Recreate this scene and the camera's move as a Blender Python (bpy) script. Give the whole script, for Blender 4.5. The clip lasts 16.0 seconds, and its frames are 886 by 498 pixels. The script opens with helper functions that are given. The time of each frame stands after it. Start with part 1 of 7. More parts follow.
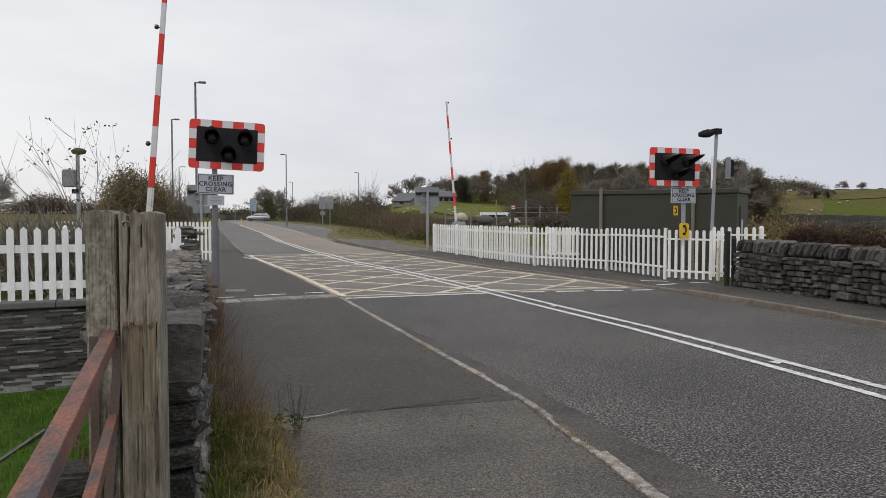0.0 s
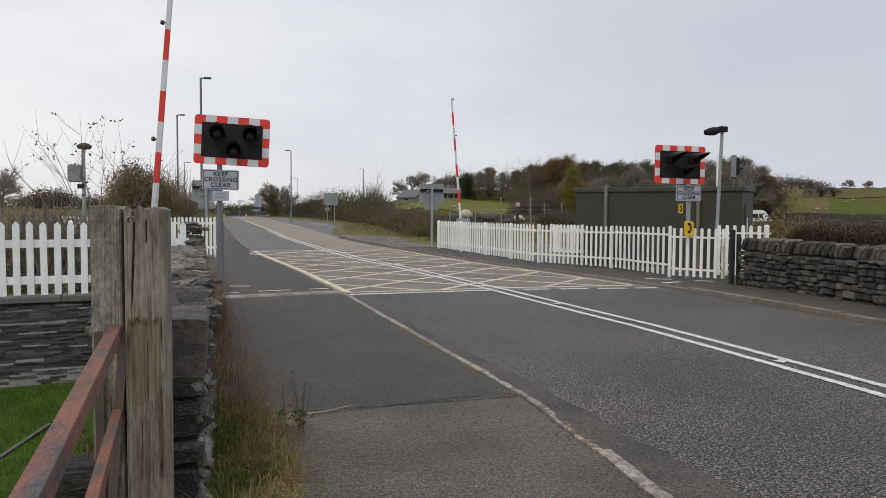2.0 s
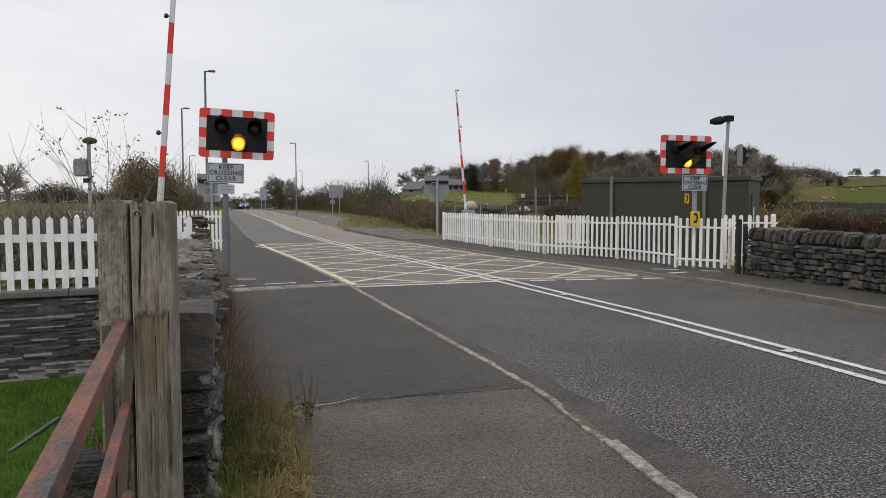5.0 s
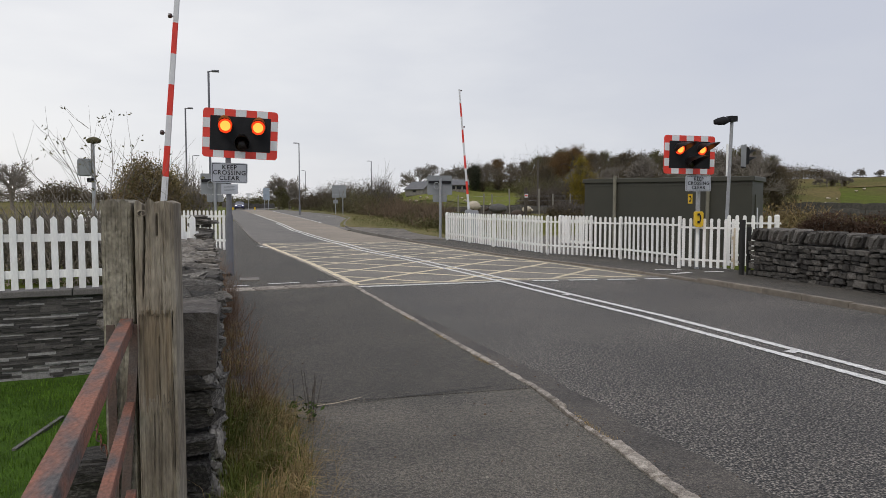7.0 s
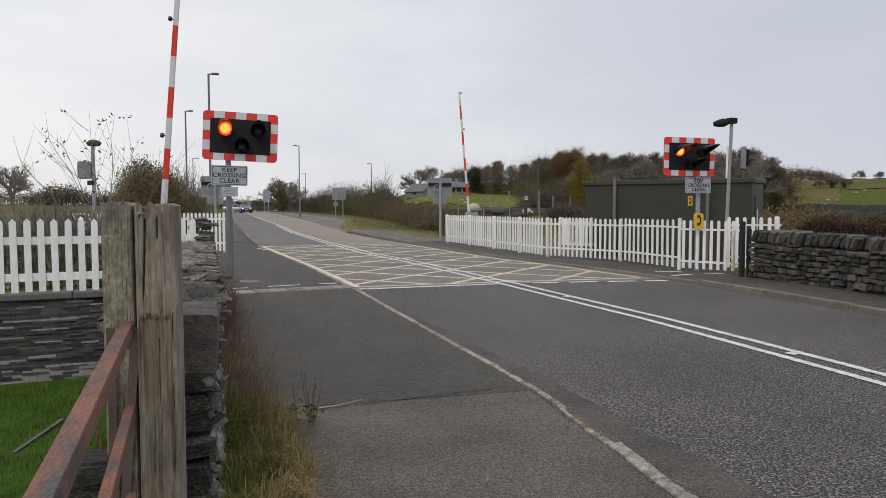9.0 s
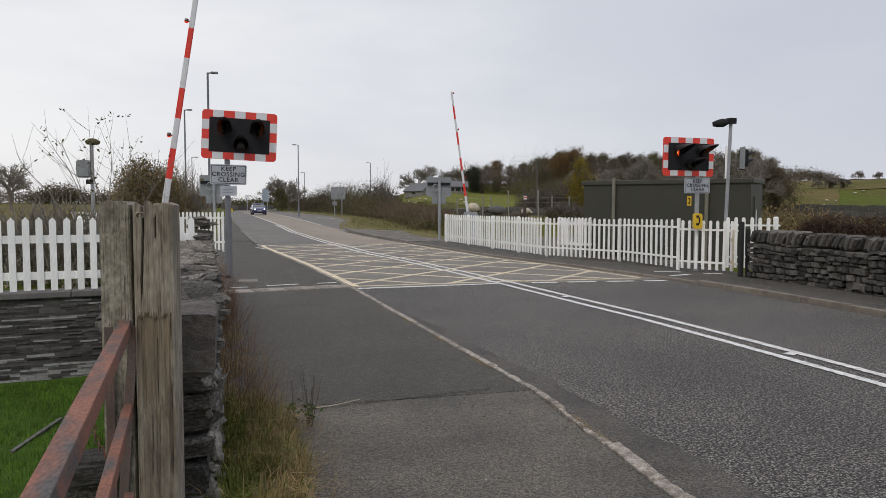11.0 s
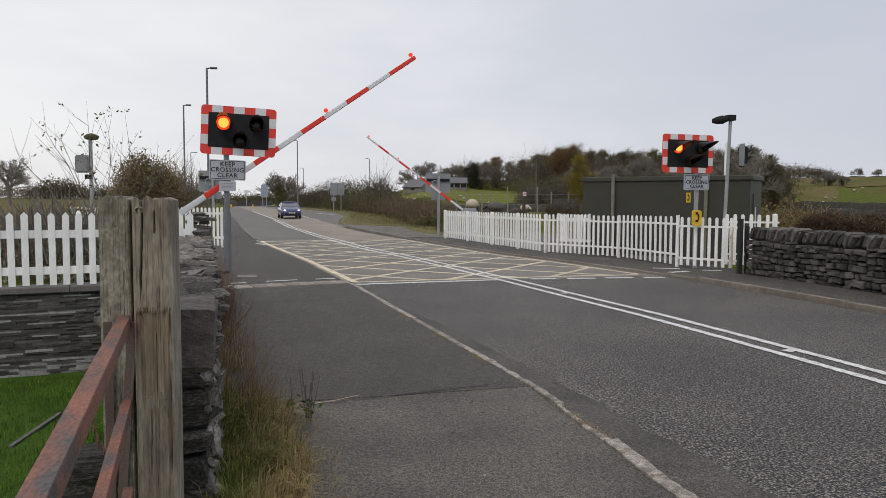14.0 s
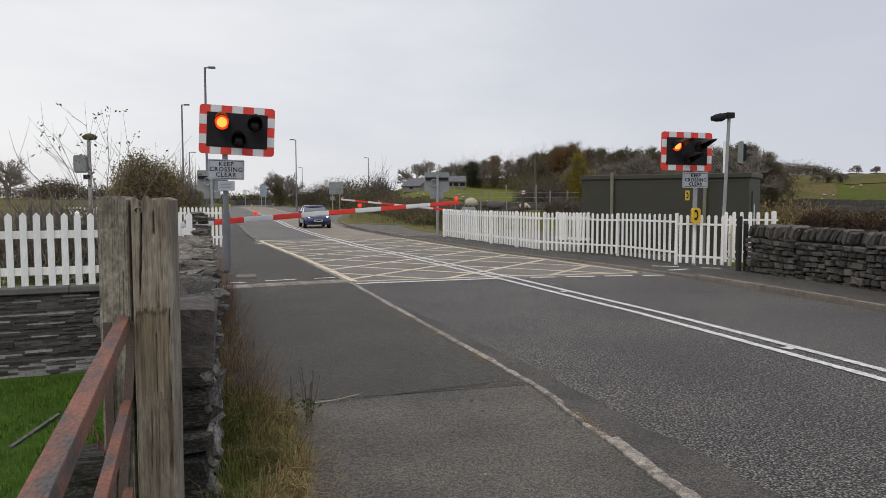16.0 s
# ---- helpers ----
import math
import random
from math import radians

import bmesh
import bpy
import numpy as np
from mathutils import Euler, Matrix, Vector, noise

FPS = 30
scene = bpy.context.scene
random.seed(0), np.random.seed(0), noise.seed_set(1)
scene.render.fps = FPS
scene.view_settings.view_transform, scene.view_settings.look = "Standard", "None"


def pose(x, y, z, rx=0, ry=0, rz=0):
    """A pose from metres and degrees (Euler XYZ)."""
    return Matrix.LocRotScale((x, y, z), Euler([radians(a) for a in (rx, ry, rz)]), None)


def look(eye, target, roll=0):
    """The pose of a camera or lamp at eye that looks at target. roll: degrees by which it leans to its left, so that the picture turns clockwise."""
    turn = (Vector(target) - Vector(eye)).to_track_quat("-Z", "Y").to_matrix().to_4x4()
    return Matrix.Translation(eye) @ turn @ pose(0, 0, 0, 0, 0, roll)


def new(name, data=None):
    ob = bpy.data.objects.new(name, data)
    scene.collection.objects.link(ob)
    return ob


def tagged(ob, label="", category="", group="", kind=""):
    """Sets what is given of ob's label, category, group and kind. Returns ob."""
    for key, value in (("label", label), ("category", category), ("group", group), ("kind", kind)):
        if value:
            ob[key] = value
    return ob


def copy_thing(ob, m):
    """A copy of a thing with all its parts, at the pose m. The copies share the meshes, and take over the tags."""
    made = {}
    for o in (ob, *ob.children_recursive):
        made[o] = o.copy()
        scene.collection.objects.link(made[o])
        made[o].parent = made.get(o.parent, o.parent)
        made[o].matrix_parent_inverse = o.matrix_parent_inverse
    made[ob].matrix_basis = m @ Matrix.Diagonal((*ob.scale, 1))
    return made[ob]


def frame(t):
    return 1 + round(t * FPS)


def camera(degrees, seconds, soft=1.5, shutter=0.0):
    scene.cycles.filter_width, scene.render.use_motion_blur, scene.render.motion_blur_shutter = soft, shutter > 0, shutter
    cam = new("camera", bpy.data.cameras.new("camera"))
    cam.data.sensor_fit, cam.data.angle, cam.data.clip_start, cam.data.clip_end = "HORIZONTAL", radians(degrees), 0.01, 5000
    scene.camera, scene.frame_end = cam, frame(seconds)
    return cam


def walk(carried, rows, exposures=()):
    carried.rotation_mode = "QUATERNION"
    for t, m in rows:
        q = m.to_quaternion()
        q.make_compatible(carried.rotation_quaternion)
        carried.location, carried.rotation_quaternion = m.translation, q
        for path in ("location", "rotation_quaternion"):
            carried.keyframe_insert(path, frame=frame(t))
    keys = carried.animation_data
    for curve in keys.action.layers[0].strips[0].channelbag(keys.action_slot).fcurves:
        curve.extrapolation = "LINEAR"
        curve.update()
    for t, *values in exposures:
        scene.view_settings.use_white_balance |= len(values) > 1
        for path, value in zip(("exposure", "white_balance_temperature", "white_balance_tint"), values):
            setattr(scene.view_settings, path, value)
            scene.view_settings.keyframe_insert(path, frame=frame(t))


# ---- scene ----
cam = camera(61.9, 16.0, soft=0.75)
PATH = [
    (0, (-0.0018, -0.0082, 1.5236), (0.5555, 1.9103, 1.4304), 0.06),
    (0.5, (-0.0021, -0.0080, 1.5256), (0.5508, 1.9118, 1.4321), 0.09),
    (1, (-0.0029, -0.0059, 1.5258), (0.5472, 1.9146, 1.4306), 0.34),
    (1.5, (-0.0023, -0.0066, 1.5268), (0.5459, 1.9143, 1.4291), 0.34),
    (2, (-0.0015, -0.0091, 1.5249), (0.5445, 1.9123, 1.4228), 0.35),
    (2.5, (-0.0022, -0.0064, 1.5259), (0.5483, 1.9134, 1.4197), 0.39),
    (3, (-0.0053, -0.0018, 1.5282), (0.5312, 1.9221, 1.4231), 0.19),
    (3.5, (-0.0027, -0.0029, 1.5263), (0.5447, 1.9166, 1.4003), 0.82),
    (4, (-0.0025, -0.0035, 1.5259), (0.5464, 1.9158, 1.4034), 0.19),
    (6.5, (-0.0070, 0.0022, 1.5254), (0.5131, 1.9293, 1.3994), 0.07),
    (7, (-0.0059, -0.0022, 1.5258), (0.5180, 1.9239, 1.4013), 0.01),
    (7.5, (-0.0069, 0.0034, 1.5243), (0.5187, 1.9293, 1.4024), -0.01),
    (8, (-0.0061, -0.0017, 1.5260), (0.5159, 1.9253, 1.4061), 0.01),
    (8.5, (-0.0049, -0.0052, 1.5256), (0.5168, 1.9219, 1.4067), -0.12),
    (9, (-0.0059, -0.0033, 1.5258), (0.5179, 1.9233, 1.4074), -0.07),
    (11.5, (-0.0043, 0.0004, 1.5271), (0.5223, 1.9260, 1.4058), 0.11),
    (12, (-0.0079, -0.0018, 1.5255), (0.5188, 1.9236, 1.4005), 0.18),
    (12.5, (-0.0024, -0.0085, 1.5264), (0.5234, 1.9172, 1.4029), 0.16),
    (13, (-0.0084, -0.0001, 1.5257), (0.5184, 1.9252, 1.4011), 0.19),
    (13.5, (-0.0041, -0.0042, 1.5275), (0.5244, 1.9202, 1.3963), 0.20),
    (14, (-0.0058, 0.0033, 1.5252), (0.5231, 1.9277, 1.3952), 0.22),
    (14.5, (-0.0042, -0.0056, 1.5256), (0.5266, 1.9181, 1.3934), 0.10),
    (15, (-0.0059, 0.0020, 1.5249), (0.5254, 1.9254, 1.3901), 0.06),
    (15.5, (-0.0062, 0.0000, 1.5267), (0.5252, 1.9233, 1.3908), -0.02),
    (16, (-0.0078, 0.0074, 1.5257), (0.5236, 1.9309, 1.3923), -0.01),
]
walk(cam, [(t, look(eye, target, roll)) for t, eye, target, roll in PATH])

# ---- world and light ----
world = bpy.data.worlds.new("overcast_sky")
scene.world = world
world.use_nodes = True
wn, wl = world.node_tree.nodes, world.node_tree.links
wn.clear()
w_out = wn.new("ShaderNodeOutputWorld")
w_bg = wn.new("ShaderNodeBackground")
w_sky = wn.new("ShaderNodeTexSky")
w_sky.sky_type, w_sky.sun_disc = "NISHITA", False
w_sky.sun_elevation, w_sky.sun_rotation = radians(32), radians(-30)
w_tc = wn.new("ShaderNodeTexCoord")
w_map = wn.new("ShaderNodeMapping")
w_map.inputs["Scale"].default_value = (1.0, 1.0, 3.2)
wl.new(w_tc.outputs["Generated"], w_map.inputs["Vector"])
w_noise = wn.new("ShaderNodeTexNoise")
w_noise.inputs["Scale"].default_value, w_noise.inputs["Detail"].default_value = 2.3, 5
w_noise.inputs["Roughness"].default_value = 0.52
wl.new(w_map.outputs["Vector"], w_noise.inputs["Vector"])
# thin bright cloud low over the far left of the road, heavier grey-blue cloud opposite
w_dir = wn.new("ShaderNodeVectorMath")
w_dir.operation = "DOT_PRODUCT"
w_dir.inputs[1].default_value = (-0.62, 0.55, -0.35)
wl.new(w_tc.outputs["Generated"], w_dir.inputs[0])
w_mix = wn.new("ShaderNodeMath")
w_mix.operation = "MULTIPLY_ADD"
wl.new(w_noise.outputs["Fac"], w_mix.inputs[0])
w_mix.inputs[1].default_value = 0.95
w_dirs = wn.new("ShaderNodeMath")
w_dirs.operation = "MULTIPLY_ADD"
wl.new(w_dir.outputs["Value"], w_dirs.inputs[0])
w_dirs.inputs[1].default_value, w_dirs.inputs[2].default_value = 0.78, -0.17
wl.new(w_dirs.outputs["Value"], w_mix.inputs[2])
w_ramp = wn.new("ShaderNodeValToRGB")
w_ramp.color_ramp.elements[0].position, w_ramp.color_ramp.elements[0].color = 0.05, (0.585, 0.61, 0.695, 1)
w_ramp.color_ramp.elements[1].position, w_ramp.color_ramp.elements[1].color = 0.85, (0.845, 0.85, 0.872, 1)
mid = w_ramp.color_ramp.elements.new(0.42)
mid.color = (0.65, 0.67, 0.732, 1)
wl.new(w_mix.outputs["Value"], w_ramp.inputs["Fac"])
w_add = wn.new("ShaderNodeMixRGB")
w_add.blend_type, w_add.inputs["Fac"].default_value = "MIX", 0.06
wl.new(w_ramp.outputs["Color"], w_add.inputs["Color1"])
w_skys = wn.new("ShaderNodeVectorMath")
w_skys.operation = "SCALE"
w_skys.inputs["Scale"].default_value = 0.1
wl.new(w_sky.outputs["Color"], w_skys.inputs[0])
wl.new(w_skys.outputs["Vector"], w_add.inputs["Color2"])
# an overcast sky is brightest overhead
w_sep = wn.new("ShaderNodeSeparateXYZ")
wl.new(w_tc.outputs["Generated"], w_sep.inputs["Vector"])
w_zen = wn.new("ShaderNodeMapRange")
w_zen.interpolation_type = "SMOOTHSTEP"
for key, value in (("From Min", 0.3), ("From Max", 0.95), ("To Min", 1.0), ("To Max", 1.4)):
    w_zen.inputs[key].default_value = value
wl.new(w_sep.outputs["Z"], w_zen.inputs["Value"])
wl.new(w_zen.outputs["Result"], w_bg.inputs["Strength"])
wl.new(w_add.outputs["Color"], w_bg.inputs["Color"])
wl.new(w_bg.outputs["Background"], w_out.inputs["Surface"])

sun_data = bpy.data.lights.new("sun", "SUN")
sun_data.energy, sun_data.angle, sun_data.color = 1.0, radians(28), (1.0, 0.93, 0.84)
sun = new("sun", sun_data)
sun.matrix_world = look((-14, -30, 34), (0, 0, 0))


# ---- materials ----
def material(name, base, rough=0.8, metal=0.0, second=None, scale=3.0, amount=0.5, fine=60.0, fine_amount=0.25, bump=0.2,
             bump_scale=None, stretch=(1, 1, 1), random_value=0.0, spec=None, third=None, third_scale=0.6, third_amount=0.4, island=False,
             coat=0.0):
    """Two scales of colour variation, a fine relief, and a change from piece to piece."""
    m = bpy.data.materials.new(name)
    m.use_nodes = True
    n, l = m.node_tree.nodes, m.node_tree.links
    b = n["Principled BSDF"]
    b.inputs["Roughness"].default_value, b.inputs["Metallic"].default_value = rough, metal
    b.inputs["Coat Weight"].default_value = coat
    if spec is not None:
        b.inputs["Specular IOR Level"].default_value = spec
    tc, mp = n.new("ShaderNodeTexCoord"), n.new("ShaderNodeMapping")
    mp.inputs["Scale"].default_value = stretch
    l.new(tc.outputs["Object"], mp.inputs["Vector"])
    second = second or tuple(c * 0.6 for c in base)

    def noise_of(s, detail, lo, hi):
        t, r = n.new("ShaderNodeTexNoise"), n.new("ShaderNodeMapRange")
        t.inputs["Scale"].default_value, t.inputs["Detail"].default_value = s, detail
        l.new(mp.outputs["Vector"], t.inputs["Vector"])
        r.inputs["From Min"].default_value, r.inputs["From Max"].default_value = lo, hi
        l.new(t.outputs["Fac"], r.inputs["Value"])
        return r.outputs["Result"], t.outputs["Fac"]

    def mix(kind, fac, a, c):
        x = n.new("ShaderNodeMixRGB")
        x.blend_type = kind
        for sock, v in zip(x.inputs, (fac, a, c)):
            if isinstance(v, tuple):
                sock.default_value = (*v, 1)
            elif isinstance(v, float):
                sock.default_value = v
            else:
                l.new(v, sock)
        return x.outputs["Color"]

    def times(v, k):
        x = n.new("ShaderNodeMath")
        x.operation = "MULTIPLY"
        l.new(v, x.inputs[0])
        x.inputs[1].default_value = k
        return x.outputs["Value"]

    big, _ = noise_of(scale, 4, 0.35, 0.65)
    small, raw = noise_of(fine, 3, 0.3, 0.7)
    colour = mix("MIX", times(big, amount), base, second)
    if third:
        patch, _ = noise_of(third_scale, 5, 0.45, 0.62)
        colour = mix("MIX", times(patch, third_amount), colour, third)
    grey = mix("MIX", small, (1 - fine_amount,) * 3, (1 + fine_amount,) * 3)
    colour = mix("MULTIPLY", 1.0, colour, grey)
    if random_value:
        rnd = n.new("ShaderNodeNewGeometry").outputs["Random Per Island"] if island else n.new("ShaderNodeObjectInfo").outputs["Random"]
        colour = mix("MULTIPLY", 1.0, colour, mix("MIX", rnd, (1 - random_value,) * 3, (1 + random_value,) * 3))
    l.new(colour, b.inputs["Base Color"])
    if bump:
        bp = n.new("ShaderNodeBump")
        bp.inputs["Strength"].default_value, bp.inputs["Distance"].default_value = bump, 0.02
        if bump_scale:
            _, raw = noise_of(bump_scale, 4, 0, 1)
        l.new(raw, bp.inputs["Height"])
        l.new(bp.outputs["Normal"], b.inputs["Normal"])
    return m


def glow(name, colour, strength):
    m = bpy.data.materials.new(name)
    m.use_nodes = True
    b = m.node_tree.nodes["Principled BSDF"]
    b.inputs["Base Color"].default_value = (*colour, 1)
    b.inputs["Emission Color"].default_value = (*colour, 1)
    b.inputs["Emission Strength"].default_value = strength
    return m


def chip_asphalt(name, dark, light, size, coarse, bump, patch, rough=0.74, gap=0.0, voids=0.0, void_size=24.0, speck=0.0):
    """Bitumen with stone chips: cells of their own brightness, worn in long patches."""
    m = bpy.data.materials.new(name)
    m.use_nodes = True
    n, l = m.node_tree.nodes, m.node_tree.links
    b = n["Principled BSDF"]
    b.inputs["Roughness"].default_value = rough
    tc = n.new("ShaderNodeTexCoord")
    vor = n.new("ShaderNodeTexVoronoi")
    vor.voronoi_dimensions = "2D"
    vor.inputs["Scale"].default_value = size
    l.new(tc.outputs["Object"], vor.inputs["Vector"])
    sep = n.new("ShaderNodeSeparateColor")
    l.new(vor.outputs["Color"], sep.inputs["Color"])
    ramp = n.new("ShaderNodeValToRGB")
    ramp.color_ramp.elements[0].position, ramp.color_ramp.elements[0].color = 0.15, (*dark, 1)
    ramp.color_ramp.elements[1].position, ramp.color_ramp.elements[1].color = 1.0, (*light, 1)
    l.new(sep.outputs["Red"], ramp.inputs["Fac"])
    big = n.new("ShaderNodeTexNoise")
    big.inputs["Scale"].default_value, big.inputs["Detail"].default_value = coarse, 6
    l.new(tc.outputs["Object"], big.inputs["Vector"])
    br = n.new("ShaderNodeValToRGB")
    br.color_ramp.elements[0].position, br.color_ramp.elements[0].color = 0.34, (1 - patch,) * 3 + (1,)
    br.color_ramp.elements[1].position, br.color_ramp.elements[1].color = 0.68, (1 + patch, 1 + patch * 0.95, 1 + patch * 0.88, 1)
    l.new(big.outputs["Fac"], br.inputs["Fac"])
    mul = n.new("ShaderNodeMixRGB")
    mul.blend_type, mul.inputs["Fac"].default_value = "MULTIPLY", 1.0
    l.new(ramp.outputs["Color"], mul.inputs["Color1"])
    l.new(br.outputs["Color"], mul.inputs["Color2"])
    last = mul
    if gap:
        # dark binder between the chips
        edge = n.new("ShaderNodeMapRange")
        for key, value in (("From Min", 0.24), ("From Max", 0.58), ("To Min", 1 + 0.35 * gap), ("To Max", 1 - gap)):
            edge.inputs[key].default_value = value
        l.new(vor.outputs["Distance"], edge.inputs["Value"])
        last = n.new("ShaderNodeMixRGB")
        last.blend_type, last.inputs["Fac"].default_value = "MULTIPLY", 1.0
        l.new(mul.outputs["Color"], last.inputs["Color1"])
        l.new(edge.outputs["Result"], last.inputs["Color2"])
    for share, scale, lo, hi, value in ((voids, void_size, 0.41, 0.53, 0.0), (speck, 150.0, 0.70, 0.76, 2.6)):
        if not share:
            continue
        # shade of plucked hollows and sheen of chip tops as colour; single pale chips
        grain, rng, mixed = n.new("ShaderNodeTexNoise"), n.new("ShaderNodeMapRange"), n.new("ShaderNodeMixRGB")
        grain.inputs["Scale"].default_value, grain.inputs["Detail"].default_value = scale, 3
        l.new(tc.outputs["Object"], grain.inputs["Vector"])
        for key, v in (("From Min", lo), ("From Max", hi), ("To Min", 1 - share if value == 0 else 1.0), ("To Max", 1 + 0.28 * share if value == 0 else 1 + share * value)):
            rng.inputs[key].default_value = v
        l.new(grain.outputs["Fac"], rng.inputs["Value"])
        mixed.blend_type, mixed.inputs["Fac"].default_value = "MULTIPLY", 1.0
        l.new(last.outputs["Color"], mixed.inputs["Color1"])
        l.new(rng.outputs["Result"], mixed.inputs["Color2"])
        last = mixed
    l.new(last.outputs["Color"], b.inputs["Base Color"])
    bp = n.new("ShaderNodeBump")
    bp.inputs["Strength"].default_value, bp.inputs["Distance"].default_value = bump, 0.012
    l.new(vor.outputs["Distance"], bp.inputs["Height"])
    l.new(bp.outputs["Normal"], b.inputs["Normal"])
    return m


ROAD = chip_asphalt("road_asphalt", (0.085, 0.0755, 0.0645), (0.265, 0.237, 0.203), 64, 0.6, 1.0, 0.22, rough=0.68, gap=0.85, voids=0.93, void_size=48, speck=0.2)
ROAD_FAR = chip_asphalt("worn_lane_asphalt", (0.100, 0.0905, 0.0790), (0.215, 0.196, 0.171), 40, 0.4, 0.4, 0.2, gap=0.3)
FOOTWAY = chip_asphalt("footway_asphalt", (0.062, 0.0545, 0.0435), (0.184, 0.1620, 0.1300), 95, 1.1, 0.9, 0.15, gap=0.70, voids=0.42, void_size=60, speck=0.4)
FOOTWAY_OLD = chip_asphalt("old_footway_asphalt", (0.108, 0.0960, 0.0780), (0.220, 0.1960, 0.1590), 105, 1.1, 0.8, 0.30, gap=0.48, voids=0.36, void_size=42, speck=0.3)
DIRTY_FOOTWAY = chip_asphalt("dirt_streaked_asphalt", (0.098, 0.083, 0.066), (0.205, 0.175, 0.140), 60, 0.9, 0.4, 0.42, gap=0.3, voids=0.35, void_size=2.6)
CHANNEL = chip_asphalt("channel_patching", (0.056, 0.048, 0.040), (0.138, 0.120, 0.099), 90, 1.6, 0.5, 0.3, gap=0.5, voids=0.3, void_size=40, speck=0.4)
BUFF = chip_asphalt("buff_surfacing", (0.200, 0.164, 0.124), (0.318, 0.266, 0.205), 70, 0.4, 0.3, 0.15)
DECK = chip_asphalt("crossing_surface", (0.130, 0.116, 0.098), (0.238, 0.213, 0.181), 80, 0.7, 0.3, 0.2)
KERB = material("kerb_concrete", (0.23, 0.21, 0.185), 0.9, second=(0.13, 0.115, 0.10), scale=6, amount=0.7, fine=90, bump=0.35, random_value=0.15)
KERB_DARK = material("dark_kerb_concrete", (0.240, 0.205, 0.163), 0.9, second=(0.135, 0.112, 0.087), scale=6, amount=0.7, fine=90, bump=0.35, random_value=0.15)
KERB_NEAR = material("worn_kerb_concrete", (0.40, 0.355, 0.30), 0.9, second=(0.15, 0.125, 0.10), scale=13, amount=0.9, fine=110, fine_amount=0.5, bump=0.5,
                     random_value=0.18)
PAINT_W = material("white_road_paint", (0.77, 0.755, 0.715), 0.7, second=(0.36, 0.35, 0.33), scale=11, amount=0.6, fine=95, fine_amount=0.36, bump=0.3)
PAINT_Y = material("worn_yellow_road_paint", (0.71, 0.60, 0.405), 0.75, second=(0.44, 0.385, 0.285), scale=2.6, amount=0.7, fine=60, fine_amount=0.32, bump=0.2,
                   random_value=0.12)
FENCE_W = material("white_fence_paint", (0.89, 0.88, 0.845), 0.55, second=(0.77, 0.755, 0.715), scale=4, amount=0.5, fine=35, fine_amount=0.06, bump=0.08,
                   random_value=0.06)
FENCE_PVC = material("weathered_white_timber_paint", (0.91, 0.905, 0.88), 0.6, second=(0.79, 0.78, 0.75), scale=6, amount=0.45, fine=50, fine_amount=0.08,
                     bump=0.15, stretch=(1, 1, 0.25), random_value=0.06, third=(0.45, 0.42, 0.38), third_scale=3.5, third_amount=0.18)
GATE_WOOD = material("faded_gate_timber", (0.66, 0.56, 0.42), 0.8, second=(0.42, 0.33, 0.22), scale=7, fine=60, stretch=(1, 1, 0.2), bump=0.2)
POST_WOOD = material("weathered_oak", (0.250, 0.212, 0.160), 0.92, second=(0.125, 0.103, 0.075), scale=16, amount=0.75, fine=62, fine_amount=0.30, bump=0.8,
                     bump_scale=60, stretch=(1, 1, 0.24), third=(0.345, 0.312, 0.250), third_scale=11, third_amount=0.6)
POST_GREY = material("mottled_grey_oak", (0.245, 0.220, 0.170), 0.92, second=(0.118, 0.102, 0.076), scale=20, amount=0.8, fine=80, fine_amount=0.34, bump=0.8,
                     bump_scale=45, stretch=(1, 1, 0.6), third=(0.345, 0.318, 0.255), third_scale=9, third_amount=0.6)
POST_BROWN = material("split_brown_oak", (0.235, 0.185, 0.125), 0.92, second=(0.130, 0.102, 0.071), scale=22, amount=0.75, fine=90, fine_amount=0.32, bump=0.8,
                      bump_scale=70, stretch=(1, 1, 0.09), third=(0.33, 0.288, 0.215), third_scale=12, third_amount=0.6)
POST_DARK = material("rotten_dark_oak", (0.075, 0.062, 0.048), 0.95, scale=9, fine=70, stretch=(1, 1, 0.1), bump=0.6)
RUST = material("rusty_painted_steel", (0.235, 0.092, 0.056), 0.75, second=(0.155, 0.072, 0.050), scale=9, amount=0.8, fine=130, fine_amount=0.3, bump=0.3,
                third=(0.078, 0.069, 0.066), third_scale=13, third_amount=1.0, stretch=(1, 0.4, 1))
RUST_DARK = material("dark_rusted_steel", (0.125, 0.074, 0.054), 0.8, second=(0.075, 0.055, 0.047), scale=12, amount=0.8, fine=130, fine_amount=0.3, bump=0.3,
                     third=(0.10, 0.085, 0.075), third_scale=9, third_amount=0.8)
STONE = material("dark_walling_stone", (0.108, 0.096, 0.083), 0.92, second=(0.046, 0.041, 0.036), scale=4, amount=0.8, fine=45, fine_amount=0.4, bump=0.9,
                 bump_scale=26, random_value=0.6, third=(0.26, 0.25, 0.22), third_scale=11, third_amount=0.35)
STONE_NEAR = material("lichened_slate_stone", (0.092, 0.080, 0.066), 0.92, second=(0.040, 0.0355, 0.031), scale=6, amount=0.9, fine=55, fine_amount=0.4, bump=0.8,
                      bump_scale=24, random_value=0.65, third=(0.27, 0.25, 0.215), third_scale=9, third_amount=0.35)
